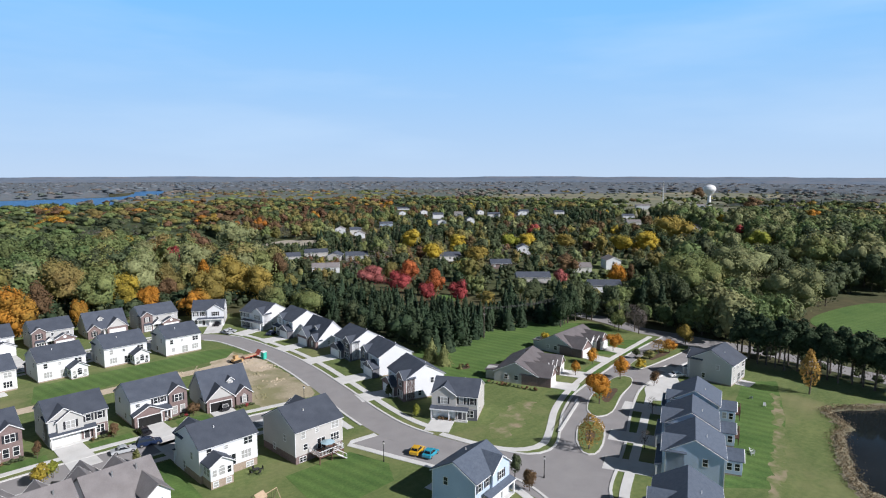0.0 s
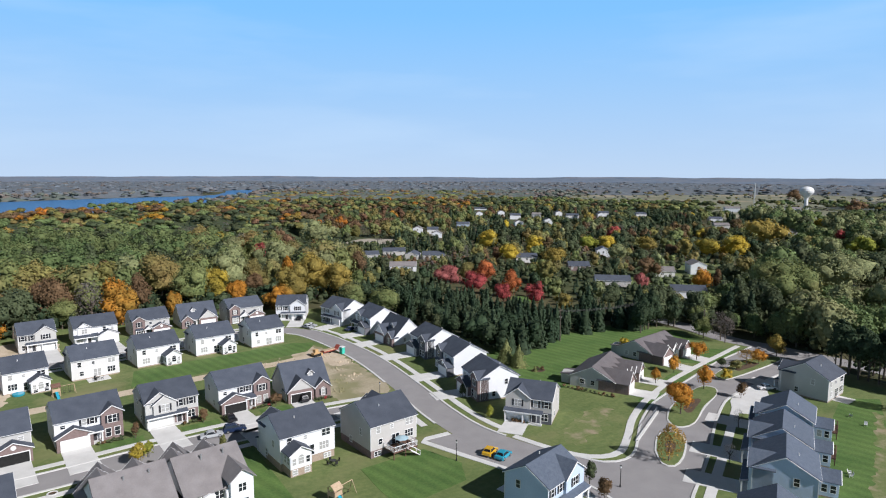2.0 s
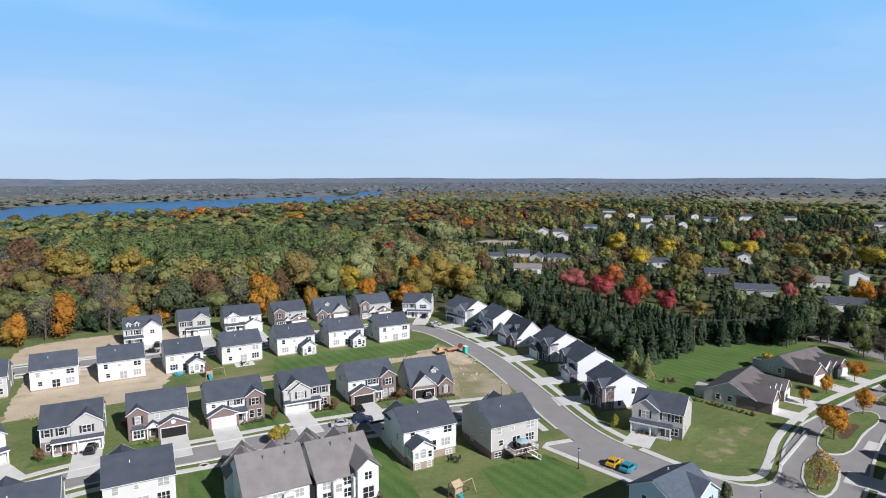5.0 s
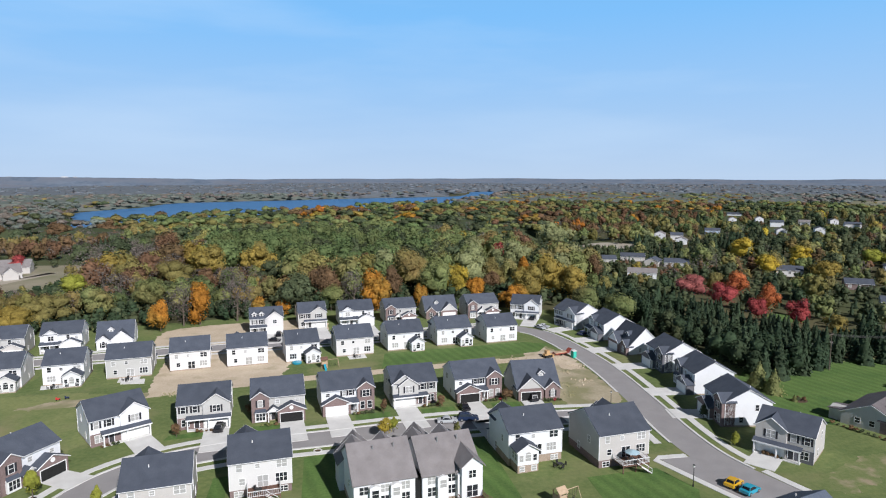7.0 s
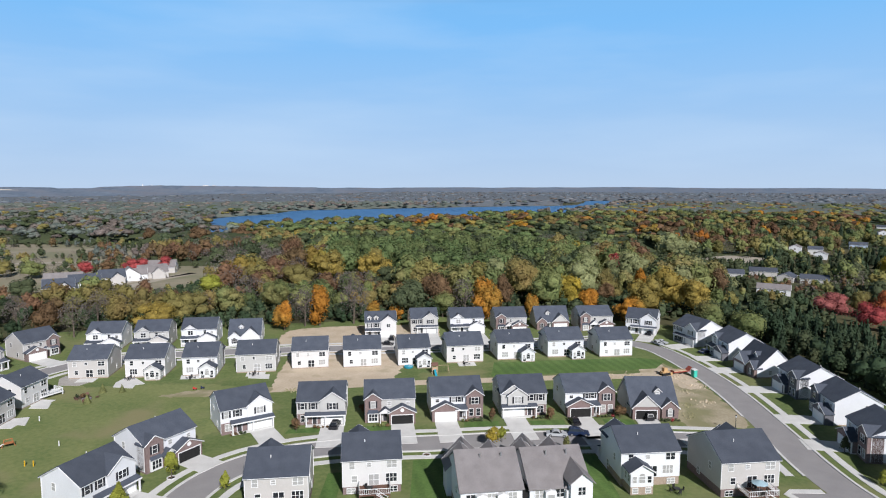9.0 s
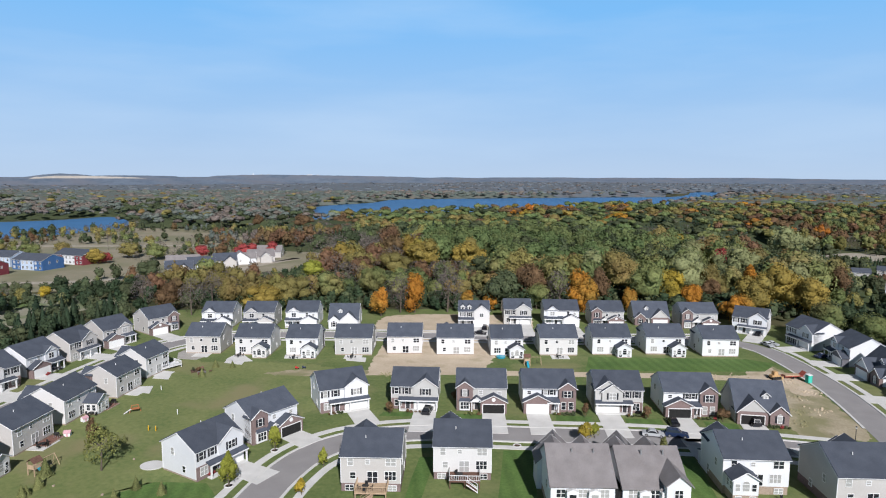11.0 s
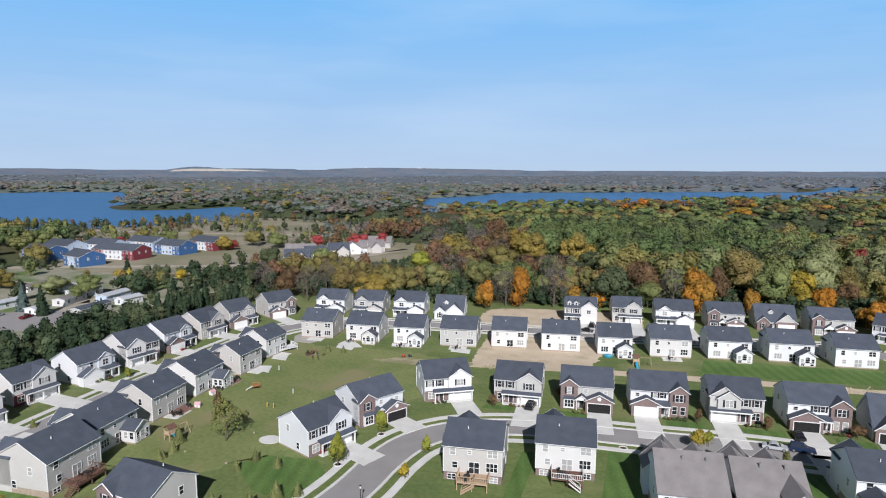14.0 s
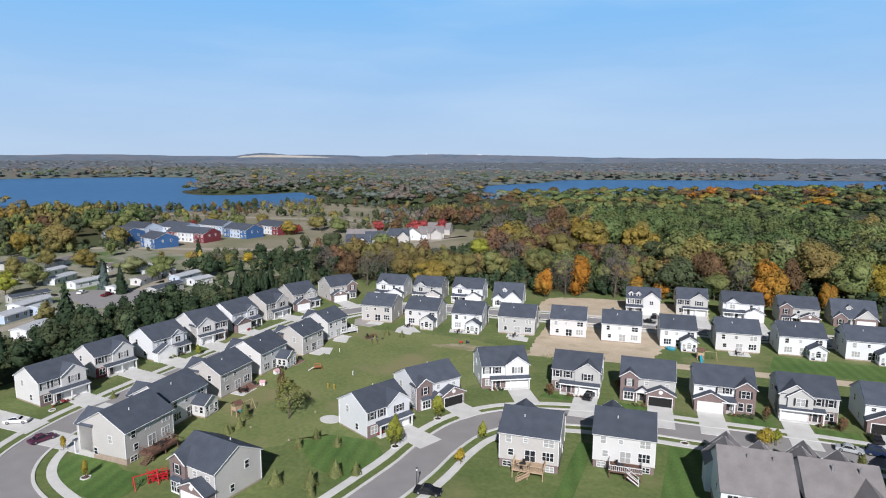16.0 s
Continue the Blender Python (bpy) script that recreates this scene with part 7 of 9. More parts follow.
    put_window(h, xm, yb + 1.6, 1.6, 180, 1.9, 2.0, 2)
    deck(h, a, b + 0.6, yb + 1.6, 2.8, 1.4, DECKDARK, DECKDARK, -1)
    return h


twin_house(13.9, 101.6, 187.0)

# corner house and the row above the pond
from_front(64.0, 67.6, 74.2, 70.2, wall="blue", style="garage_right", accent="beige", d=8.6, drive=0, shingles=SHINGLE_PALE)
for lx, ly, rx, ry, st in ((88.2, 51.2, 78.4, 46.0, "garage_right"), (108.0, 60.4, 98.2, 55.2, "garage_right"), (119.2, 66.9, 109.6, 62.0, "garage_right"), (131.6, 72.3, 122.2, 68.0, "garage_left")):
    from_front(lx, ly, rx, ry, wall="blue", accent="blue", style=st, d=9.8, rear="sun_right", drive=11, shingles=SHINGLE_PALE)
from_rear(156.3, 69.4, 166.8, 70.6, wall="grey", style="garage_right", d=11, rear="patio", drive=9)


def town_row(x, y, turn, w, ends, middle):
    """A long two-storey terrace with coloured ends."""
    h = thing("terrace", x, y, 0, turn, f"long two-storey terrace with {ends} end walls and slate roof", "terrace", "distant terraces")
    d = 14.0
    part("wall", body(-w / 2, w / 2, -d / 2, d / 2, 0, 5.8, 0.42), SIDING[middle], h)
    for s in (-1, 1):
        x0, x1 = sorted((s * (w / 2 + 0.05), s * (w / 2 - w * 0.28)))
        part("end_wall", body(x0, x1, -d / 2 - 0.06, d / 2 + 0.06, 0, 5.78, 0.42), SIDING[ends], h)
    r, t = gable_roof(-w / 2, w / 2, -d / 2, d / 2, 5.85, 0.42)
    part("roof", r, SHINGLE, h)
    part("roof_trim", t, TRIM, h)
    n = int(w / 3)
    for i in range(n):
        xx = -w / 2 + (i + 0.5) * w / n
        for z in (0.9, 3.6):
            put_window(h, xx, -d / 2 - 0.06, z, 0, 1.2, 1.4, 2)
    for yy in (-2.5, 2.5):
        put_window(h, w / 2 + 0.06, yy, 3.6, 90, 0.9, 1.3)
    return h


for x, y, turn, w, ends, middle in ((-295.5, 260.5, -14, 17, "royal", "blue"), (-297, 288, 0, 31, "maroon", "white"), (-281, 315, -8, 22, "royal", "blue"), (-274, 338.5, -13, 24, "maroon", "white"), (-347, 293, -6, 22, "blue", "white"),
                                    (-327, 305, -4, 24, "blue", "white"), (-312, 325, -7, 24, "blue", "cream"), (-336, 270, -8, 22, "royal", "white")):
    town_row(x, y, turn, w, ends, middle)


def small_home(x, y, turn, w, d, ze, wall, roof, slope=0.45, name="distant_house", group="distant houses", words="small distant house"):
    h = thing(name, x, y, 0, turn, f"{words} with {wall} walls", "house", group)
    part("wall", body(-w / 2, w / 2, -d / 2, d / 2, 0, ze, slope), SIDING[wall], h)
    r, t = gable_roof(-w / 2, w / 2, -d / 2, d / 2, ze, slope)
    part("roof", r, roof, h)
    part("roof_trim", t, TRIM, h)
    for k in (-0.33, 0, 0.33) if math.hypot(x, y) < 480 else ():
        put_window(h, w * k, -d / 2, max(0.9, ze - 2.0), 0, 1.1, 1.2, 2)
    put_window(h, -w / 2, 0, max(0.9, ze - 2.0), 270, 1.0, 1.2)
    put_window(h, w / 2, 0, max(0.9, ze - 2.0), 90, 1.0, 1.2)
    return h


for x, y, turn, w, wall, roof in ((-190, 309, 30, 14, "white", SHINGLE), (-186, 325, 32, 15, "white", SHINGLE), (-181, 343, 30, 13, "beige", SHINGLE), (-176, 352, 120, 11, "white", SHINGLE_BROWN), (-168, 364, 30, 16, "beige", SHINGLE_BROWN), (-176, 384, 12, 26, "beige", SHINGLE_BROWN), (-130, 415, 30, 12, "cream", SHINGLE), (-200, 330, 25, 18, "grey", SHINGLE_BROWN)):
    home = small_home(x, y, turn, w, 11, 3.8, wall, roof, 0.7, words="steep-roofed distant estate house")
    if w < 17:
        part("front_wing", body(-1, 6, -9.5, -2, 0, 3.4, 0.85, along="y"), SIDING[wall], home)
        r, t = gable_roof(-1, 6, -9.5, -1, 3.4, 0.85, along="y")
        part("wing_roof", r, roof, home)
        part("wing_trim", t, TRIM, home)
for x, y, turn, wide, eaves, wall in SUBURB_HOMES:
    small_home(x, y, turn + (90 if wall == "white" and wide < 13 else 0), wide, 8.5, eaves, wall, SHINGLE if (x + y) % 3 else SHINGLE_BROWN, 0.45, words="suburban house among garden trees")
for x, y, turn, w in ((848, 529, -50, 20), (892, 492, -50, 40), (914, 475, -50, 20), (1021, 384, -60, 24), (907, 269, -65, 26), (1037, 273, -65, 28)):
    small_home(x, y, turn, w, 14, 6, "white", SHINGLE_BROWN, 0.3, name="farm_building", words="long pale farm building")
PALE_ROOF = surface("pale_metal_roof", (0.40, 0.42, 0.45), (0.52, 0.54, 0.57), 0.6, 0.6, 5)
for x, y, turn, wide, wall in TRAILERS:
    small_home(x, y, turn, wide, 5.2, 2.7, wall, SHINGLE_BROWN if wall == "cream" else SHINGLE if wall == "grey" else PALE_ROOF, 0.22, name="trailer_home", group="trailer homes", words="low pale trailer home")

# water tower, mast, utility poles
wt = thing("water_tower", 1027, 514, 0, 0, "white pedestal water tower above the trees", "water tower")
lathe = Blocks()
prof = [(4.6, 0), (3.0, 5), (2.7, 17), (3.8, 19), (7.4, 22.5), (10.2, 26.4), (10.6, 29.2), (9.2, 32.4), (6.0, 34.8), (2.6, 35.8), (0.3, 36.0)]
lathe.v = [(r * math.cos(2 * math.pi * i / 20), r * math.sin(2 * math.pi * i / 20), z) for r, z in prof for i in range(20)]
lathe.f = [(k * 20 + i, k * 20 + (i + 1) % 20, (k + 1) * 20 + (i + 1) % 20, (k + 1) * 20 + i) for k in range(len(prof) - 1) for i in range(20)]
part("tank", lathe, TRIM, wt)
mast = thing("radio_mast", 1048, 612, 0, 0, "thin grey lattice mast on the skyline", "mast")
mb = Blocks()
for i in range(3):
    a = 2 * math.pi * i / 3
    mb.beam((1.2 * math.cos(a), 1.2 * math.sin(a), 0), (0.7 * math.cos(a), 0.7 * math.sin(a), 40), 0.4)
for k in range(13):
    for i in range(3):
        a, b = 2 * math.pi * i / 3, 2 * math.pi * (i + 1) / 3
        mb.beam((math.cos(a), math.sin(a), k * 3), (math.cos(b), math.sin(b), k * 3 + 3), 0.2)
part("lattice", mb, TRIM, mast)


def pole(x, y, high, turn=0.0):
    p = thing("utility_pole", x, y, 0, turn, "weathered wooden utility pole with a crossarm", "pole", "utility poles")
    part("post", Blocks().taper((0, 0, -0.2), (0, 0, high), 0.17, 0.12, 8), BARK, p)
    part("crossarm", Blocks().box(-1.2, 1.2, -0.08, 0.08, high - 0.6, high - 0.42), BARK, p)
    return p


for x, y, hi in ((140.4, 145.4, 11), (181.4, 73.8, 10), (184, 122.3, 10), (176, 140, 10), (-340, 300, 16), (-420, 420, 20), (-250, 470, 18), (-300, 400, 18)):
    pole(x, y, hi, 20)
for (ax, ay), (bx, by) in (((140.4, 145.4), (176, 140)), ((176, 140), (184, 122.3))):
    for o in (-1.0, 0.0, 1.0):
        w = Blocks()
        for i in range(10):
            t0, t1 = i / 10, (i + 1) / 10
            w.beam((ax + (bx - ax) * t0, ay + (by - ay) * t0 + o, 10.3 - 3.2 * t0 * (1 - t0)), (ax + (bx - ax) * t1, ay + (by - ay) * t1 + o, 10.3 - 3.2 * t1 * (1 - t1)), 0.025, 3)
        tagged(new("wire", w.mesh("wire", BLACKMETAL)), "thin sagging overhead wire between poles", "wire")


def lamp_post(x, y):
    p = thing("street_lamp", x, y, 0, 0, "black post lamp standing on the lawn", "lamp", "street lamps")
    part("post", Blocks().taper((0, 0, 0), (0, 0, 3.6), 0.08, 0.06, 8).taper((0, 0, 0), (0, 0, 0.5), 0.16, 0.12, 8), BLACKMETAL, p)
    part("lantern", Blocks().taper((0, 0, 3.6), (0, 0, 4.0), 0.12, 0.2, 8), TRIM, p)
    part("cap", Blocks().taper((0, 0, 4.0), (0, 0, 4.2), 0.24, 0.05, 8), BLACKMETAL, p)


for x, y in ((63.7, 93.3), (82.4, 69.3), (-41.5, 84.5), (66.5, 131.0), (-13, 119.8)):
    lamp_post(x, y)


# ---- vehicles ----
PAINT = {"yellow": (0.62, 0.36, 0.02), "teal": (0.03, 0.30, 0.42), "black": (0.012, 0.012, 0.016), "blue": (0.016, 0.028, 0.068), "silver": (0.42, 0.44, 0.46), "purple": (0.085, 0.02, 0.05), "white": (0.75, 0.75, 0.75), "maroon": (0.12, 0.012, 0.018)}
PAINTS = {k: surface(k + "_paint", tuple(v * 0.92 for v in c), c, 1, 0.25, 8, gloss=0.6) for k, c in PAINT.items()}
TYRE = surface("tyre", (0.012, 0.012, 0.012), (0.022, 0.022, 0.022), 3, 0.85, 12)
_car_meshes = {}


def hull(profile, half, tuck):
    """A car body: a side profile drawn across, drawn in towards its upper edge."""
    n = len(profile)
    v = [(x, s * (half - tuck * max(0.0, z - 0.75)), z) for s in (-1, 1) for x, z in profile]
    f = [(i, (i + 1) % n, (i + 1) % n + n, i + n) for i in range(n)]
    b = Blocks()
    return b.add(v, f + [tuple(reversed(range(n))), tuple(range(n, 2 * n))])


def car(x, y, turn, colour, kind):
    """A parked car, nose along its own +x."""
    k = {"small": 0.84, "sedan": 1.0, "suv": 1.03, "pickup": 1.15}[kind]
    tall = {"small": 1.5, "sedan": 1.42, "suv": 1.72, "pickup": 1.75}[kind]
    key = (colour, kind)
    if key not in _car_meshes:
        L, zb = 2.32 * k, tall * 0.6
        prof = [(-L, 0.35), (-L * 0.98, zb * 0.92), (-L * 0.8, zb), (L * 0.42, zb), (L * 0.92, zb * 0.82), (L, 0.55), (L * 0.98, 0.3), (-L * 0.9, 0.26)]
        back = {"suv": -0.92, "small": -0.72, "pickup": -0.12}.get(kind, -0.62)
        rake = 0.32 if kind == "sedan" else 0.13
        roof = [(L * back, zb), (L * (back + rake), tall), (L * 0.08, tall), (L * 0.42, zb)]
        glass = [(L * (back + 0.05), zb + 0.05), (L * (back + rake + 0.015), tall - 0.09), (L * 0.06, tall - 0.09), (L * 0.36, zb + 0.05)]
        b = hull(prof, 0.9, 0.12)
        c = hull(roof, 0.84, 0.22)
        g = hull(glass, 0.87, 0.24)
        ends = hull([(L * (back + 0.0) - 0.02, zb + 0.06), (L * (back + rake - 0.02), tall - 0.1), (L * 0.105, tall - 0.1), (L * 0.42 + 0.02, zb + 0.06)], 0.7, 0.2)
        w = Blocks().taper((0, -0.11, 0), (0, 0.11, 0), 0.34, 0.34, 14)
        w.f.append(tuple(reversed(range(14))))
        rim = Blocks().taper((0, -0.13, 0), (0, 0.13, 0), 0.2, 0.2, 10)
        rim.f.append(tuple(reversed(range(10))))
        lamp = Blocks().box(-0.06, 0.06, -0.16, 0.16, -0.05, 0.05)
        _car_meshes[key] = (b.mesh("body", PAINTS[colour]), c.mesh("cabin", PAINTS[colour]), g.mesh("side_glass", CARGLASS), ends.mesh("windscreen", CARGLASS), w.mesh("tyre", TYRE), rim.mesh("rim", METAL), lamp.mesh("headlight", METAL), L)
    b, c, g, e, w, rim, lamp, L = _car_meshes[key]
    words = {"small": "small rounded car", "sedan": "saloon car", "suv": "tall estate car", "pickup": "pickup truck"}[kind]
    t = thing("car", x, y, 0.12, turn, f"{colour} {words} parked on the paving", "car", "parked cars")
    for nm, me in (("body", b), ("cabin", c), ("side_glass", g), ("windscreen", e)):
        part(nm, me, None, t)
    for sx in (-0.62, 0.66):
        for sy in (-0.8, 0.8):
            wheel = part("tyre", w, None, t)
            wheel.location = (L * sx, sy, 0.34)
            part("rim", rim, None, wheel)
    for sy in (-0.62, 0.62):
        part("headlight", lamp, None, t).location = (L * 0.965, sy, 0.62)
    return t


# ---- garden things ----
def play_tower(x, y, turn, colour):
    p = thing("play_tower", x, y, 0, turn, "wooden garden play tower with swings and slide", "playset", "playsets")
    for px in (-0.8, 0.8):
        for py in (-0.8, 0.8):
            part("post", Blocks().box(px - 0.07, px + 0.07, py - 0.07, py + 0.07, 0, 2.6), DECKWOOD, p)
    part("platform", Blocks().box(-0.9, 0.9, -0.9, 0.9, 1.3, 1.42), DECKWOOD, p)
    part("side_board", Blocks().box(-0.85, 0.85, -0.87, -0.82, 1.42, 2.1).box(-0.87, -0.82, -0.85, 0.85, 1.42, 2.1), DECKWOOD, p)
    part("roof", Blocks().slab([(-1.0, -1.0, 2.5), (1.0, -1.0, 2.5), (1.0, 0, 3.3), (-1.0, 0, 3.3)], 0.06).slab([(-1.0, 0, 3.3), (1.0, 0, 3.3), (1.0, 1.0, 2.5), (-1.0, 1.0, 2.5)], 0.06), colour, p)
    part("slide", Blocks().slab([(-0.3, -0.9, 1.4), (-0.3, -3.0, 0.15), (0.3, -3.0, 0.15), (0.3, -0.9, 1.4)], 0.08), PAINTS["teal"], p, "teal plastic slide")
    part("swing_beam", Blocks().beam((0.8, 0, 2.3), (4.0, 0, 2.3), 0.07).beam((4.0, 0, 2.3), (4.2, 0.9, 0), 0.06).beam((4.0, 0, 2.3), (4.2, -0.9, 0), 0.06), DECKWOOD, p)
    for sx in (1.8, 3.0):
        part("swing", Blocks().beam((sx - 0.2, 0, 2.3), (sx - 0.2, 0, 0.55), 0.02).beam((sx + 0.2, 0, 2.3), (sx + 0.2, 0, 0.55), 0.02).box(sx - 0.25, sx + 0.25, -0.12, 0.12, 0.5, 0.55), BLACKMETAL, p)


play_tower(-89.2, 95.6, 80, DECKDARK)
play_tower(38.1, 92.0, 20, DECKWOOD)
play_tower(-0.4, 175.2, 10, DECKDARK)
ps = thing("climbing_frame", -89.8, 125.4, 0, 40, "low orange timber climbing frame with white slide", "playset", "playsets")
part("frame", Blocks().beam((-1.2, 0, 0), (-0.6, 0, 1.8), 0.08).beam((1.2, 0, 0), (0.6, 0, 1.8), 0.08).beam((-0.8, 0, 1.7), (0.8, 0, 1.7), 0.08).box(-0.8, 0.8, -0.6, 0.6, 0.9, 1.0), surface("orange_timber", (0.34, 0.13, 0.05), (0.45, 0.19, 0.08), 2, 0.8, 9), ps)
part("slide", Blocks().slab([(-0.8, -0.25, 1.0), (-2.4, -0.25, 0.1), (-2.4, 0.25, 0.1), (-0.8, 0.25, 1.0)], 0.08), TRIM, ps, "white plastic slide")
privy = thing("portable_toilet", 74.0, 170.8, 0, 15, "green portable toilet with a white roof", "portable toilet")
part("cabin", Blocks().box(-0.6, 0.6, -0.6, 0.6, 0.1, 2.2), surface("turquoise_plastic", (0.02, 0.30, 0.22), (0.04, 0.38, 0.28), 1, 0.5, 6), privy)
part("door", Blocks().box(-0.42, 0.42, -0.64, -0.6, 0.2, 2.0), surface("pale_green_plastic", (0.05, 0.42, 0.32), (0.07, 0.48, 0.38), 1, 0.5, 6), privy)
part("roof", Blocks().slab([(-0.68, -0.68, 2.3), (0.68, -0.68, 2.3), (0.68, 0.68, 2.35), (-0.68, 0.68, 2.35)], 0.14), TRIM, privy)
MACHINE = surface("tan_machine_paint", (0.42, 0.26, 0.12), (0.52, 0.34, 0.17), 1, 0.5, 8)
RUST = surface("rusty_red_steel", (0.25, 0.05, 0.04), (0.34, 0.09, 0.06), 1, 0.6, 8)
dg = thing("loader", 66.3, 172.8, 0, 20, "tan tracked loader parked on dirt", "digger")
part("chassis", Blocks().box(-1.3, 1.2, -0.6, 0.6, 0.5, 1.2), MACHINE, dg)
part("cab", Blocks().box(-0.7, 0.5, -0.55, 0.55, 1.2, 2.2), MACHINE, dg)
for s in (-0.75, 0.75):
    part("track", Blocks().box(-1.4, 1.3, s - 0.22, s + 0.22, 0, 0.75), TYRE, dg)
part("bucket", Blocks().box(1.3, 2.0, -0.9, 0.9, 0.1, 0.8).beam((0.4, -0.5, 1.2), (1.4, -0.5, 0.6), 0.1).beam((0.4, 0.5, 1.2), (1.4, 0.5, 0.6), 0.1), MACHINE, dg)
tl = thing("trailer", 71.2, 174.4, 0, 15, "rusty red flatbed trailer loaded with timber", "trailer")
part("bed", Blocks().box(-2.6, 2.6, -1.0, 1.0, 0.6, 0.8), RUST, tl)
part("ramp", Blocks().slab([(2.6, -0.9, 0.8), (3.6, -0.9, 1.8), (3.6, 0.9, 1.8), (2.6, 0.9, 0.8)], 0.1), RUST, tl)
for s in (-0.95, 0.95):
    part("wheel", Blocks().taper((-0.3, s - 0.1, 0.32), (-0.3, s + 0.1, 0.32), 0.32, 0.32, 12), TYRE, tl)
part("timber", Blocks().box(-2.4, 1.8, -0.7, 0.7, 0.8, 1.1), DECKWOOD, tl)
rl = thing("railing", 108.6, 84.6, 0, 25.5, "grey metal railing along the pavement", "railing")
for k in range(11):
    part("post", Blocks().box(-9.5 + k * 1.9 - 0.05, -9.5 + k * 1.9 + 0.05, -0.05, 0.05, 0, 1.15), METAL, rl)
for z in (0.45, 1.1):
    part("rail", Blocks().beam((-9.5, 0, z), (9.5, 0, z), 0.07), METAL, rl)
part("kerb_wall", Blocks().box(-9.6, 9.6, -0.5, 0.1, 0, 0.35), CONCRETE, rl)


def stone_ring(x, y, r=0.75):
    """A ring of pale edging stones round a young tree or bed."""
    g = thing("stone_ring", x, y, 0, 0, "ring of pale edging stones on the lawn", "edging", "stone rings")
    me = Blocks().box(-0.17, 0.17, -0.1, 0.1, 0, 0.2).mesh("stone", CONCRETE)
    n = int(2 * math.pi * r / 0.36)
    for i in range(n):
        a = 2 * math.pi * i / n
        part("stone", me, None, g).matrix_basis = pose(r * math.cos(a), r * math.sin(a), 0, 0, 0, math.degrees(a) + 90)
    part("mulch", Blocks().taper((0, 0, 0.0), (0, 0, 0.1), r * 0.95, r * 0.85, 12), MULCH, g)


for x, y in ((-52.0, 96.7), (-49.7, 111.2), (-94.8, 65.1), (-107.7, 70.2), (-1.9, 120.6), (-126.9, 81.1)):
    stone_ring(x, y, 0.75 if x > -100 else 0.6)
for i, (x, y) in enumerate(((-82.5, 92.0), (-72.0, 90.5), (-75.0, 103.5), (-70.5, 116.0), (-66.0, 131.0))):
    b = Blocks()
    p = [Vector((math.cos(a) * math.cos(e), math.sin(a) * math.cos(e), math.sin(e))) for e in (-0.3, 0.4, 1.0) for a in [k * math.pi / 4 for k in range(8)]]
    b.add([(q * (0.24 + 0.12 * noise.noise(q * 1.7 + Vector((i, 0, 0))))) for q in p] + [Vector((0, 0, 0.24))], [(r0 * 8 + k, r0 * 8 + (k + 1) % 8, r0 * 8 + 8 + (k + 1) % 8, r0 * 8 + 8 + k) for r0 in (0, 1) for k in range(8)] + [(16 + k, 16 + (k + 1) % 8, 24) for k in range(8)])
    ob = tagged(new("boulder", b.mesh("boulder", STONE)), "small pale stone lying on rough grass", "boulder", "boulders")
    ob.location = (x, y, 0.1)
for x, y, s in ((66.5, 158.0, 1), (69.0, 150.0, 2), (63.0, 148.0, 3), (70.5, 163.0, 4), (61.0, 141.0, 5), (68.5, 169.5, 6), (-38.0, 160.5, 7), (50.0, 171.5, 8), (56.0, 172.5, 9)):
    r = np.random.default_rng(s)
    p = r.normal(size=(26, 3)) * (1.5, 1.2, 0.0)
    b = Blocks()
    for q in p:
        k = r.uniform(0.08, 0.3)
        b.taper((q[0], q[1], -0.05), (q[0] + r.normal() * 0.1, q[1] + r.normal() * 0.1, k * 1.1), k, k * 0.45, 5)
    ob = tagged(new("rubble", b.mesh("rubble", ROUGH_DIRT if s % 2 else DIRT)), "heap of soil and broken stone", "rubble", "", "stuff")
    ob.location = (x, y, 0.03)


# ---- single trees and shrubs ----
def shrub_bed(x, y, turn, length, kinds, count, seed):
    """Low clipped shrubs in a row along a house front."""
    r = np.random.default_rng(seed)
    a = radians(turn)
    for i in range(count):
        u = (i + 0.5) / count * length - length / 2 + r.normal() * 0.1
        h = r.uniform(0.6, 1.1)
        kind = kinds[int(r.integers(0, len(kinds)))]
        tree(x + u * math.cos(a), y + u * math.sin(a), kind, h, h * 1.3, i % 2, "clipped in a bed by a house", n=120, low=0.02, name="shrub", group="garden shrubs")


for k, (x, y, turn, length, n) in enumerate(((-26, 134.6, 6, 4, 4), (-12.5, 135.3, 6, 4, 4), (8.5, 138.2, 6, 5, 6), (24.5, 139.6, 6, 4, 4), (40.5, 140.4, 6, 5, 6), (54.5, 137.6, 0, 5, 6), (-43.5, 131.0, 30, 4, 4), (-56.6, 101.0, 65, 4, 5), (-51.5, 117.0, 60, 4, 4),
                                         (113.0, 106.5, -68, 14, 12), (-128.2, 84.5, 85, 5, 5), (-130.3, 118.0, 85, 5, 4), (85.8, 100.6, -53, 4, 5), (-129.5, 147.0, 85, 4, 3), (28, 222.6, 6, 5, 4), (60, 224.6, 6, 5, 4), (-110, 199.5, 8, 5, 3), (160, 72.0, 0, 5, 3))):
    shrub_bed(x, y, turn, length, ("deep", "green", "rust", "red") if k % 3 else ("deep", "rust"), n, 50 + k)
REDMETAL = surface("red_metal", (0.42, 0.012, 0.022), (0.55, 0.025, 0.035), 1, 0.4, 6)
sw = thing("swing_set", -84.2, 65.9, 0, 62, "bright red metal swing set on the lawn", "swing set")
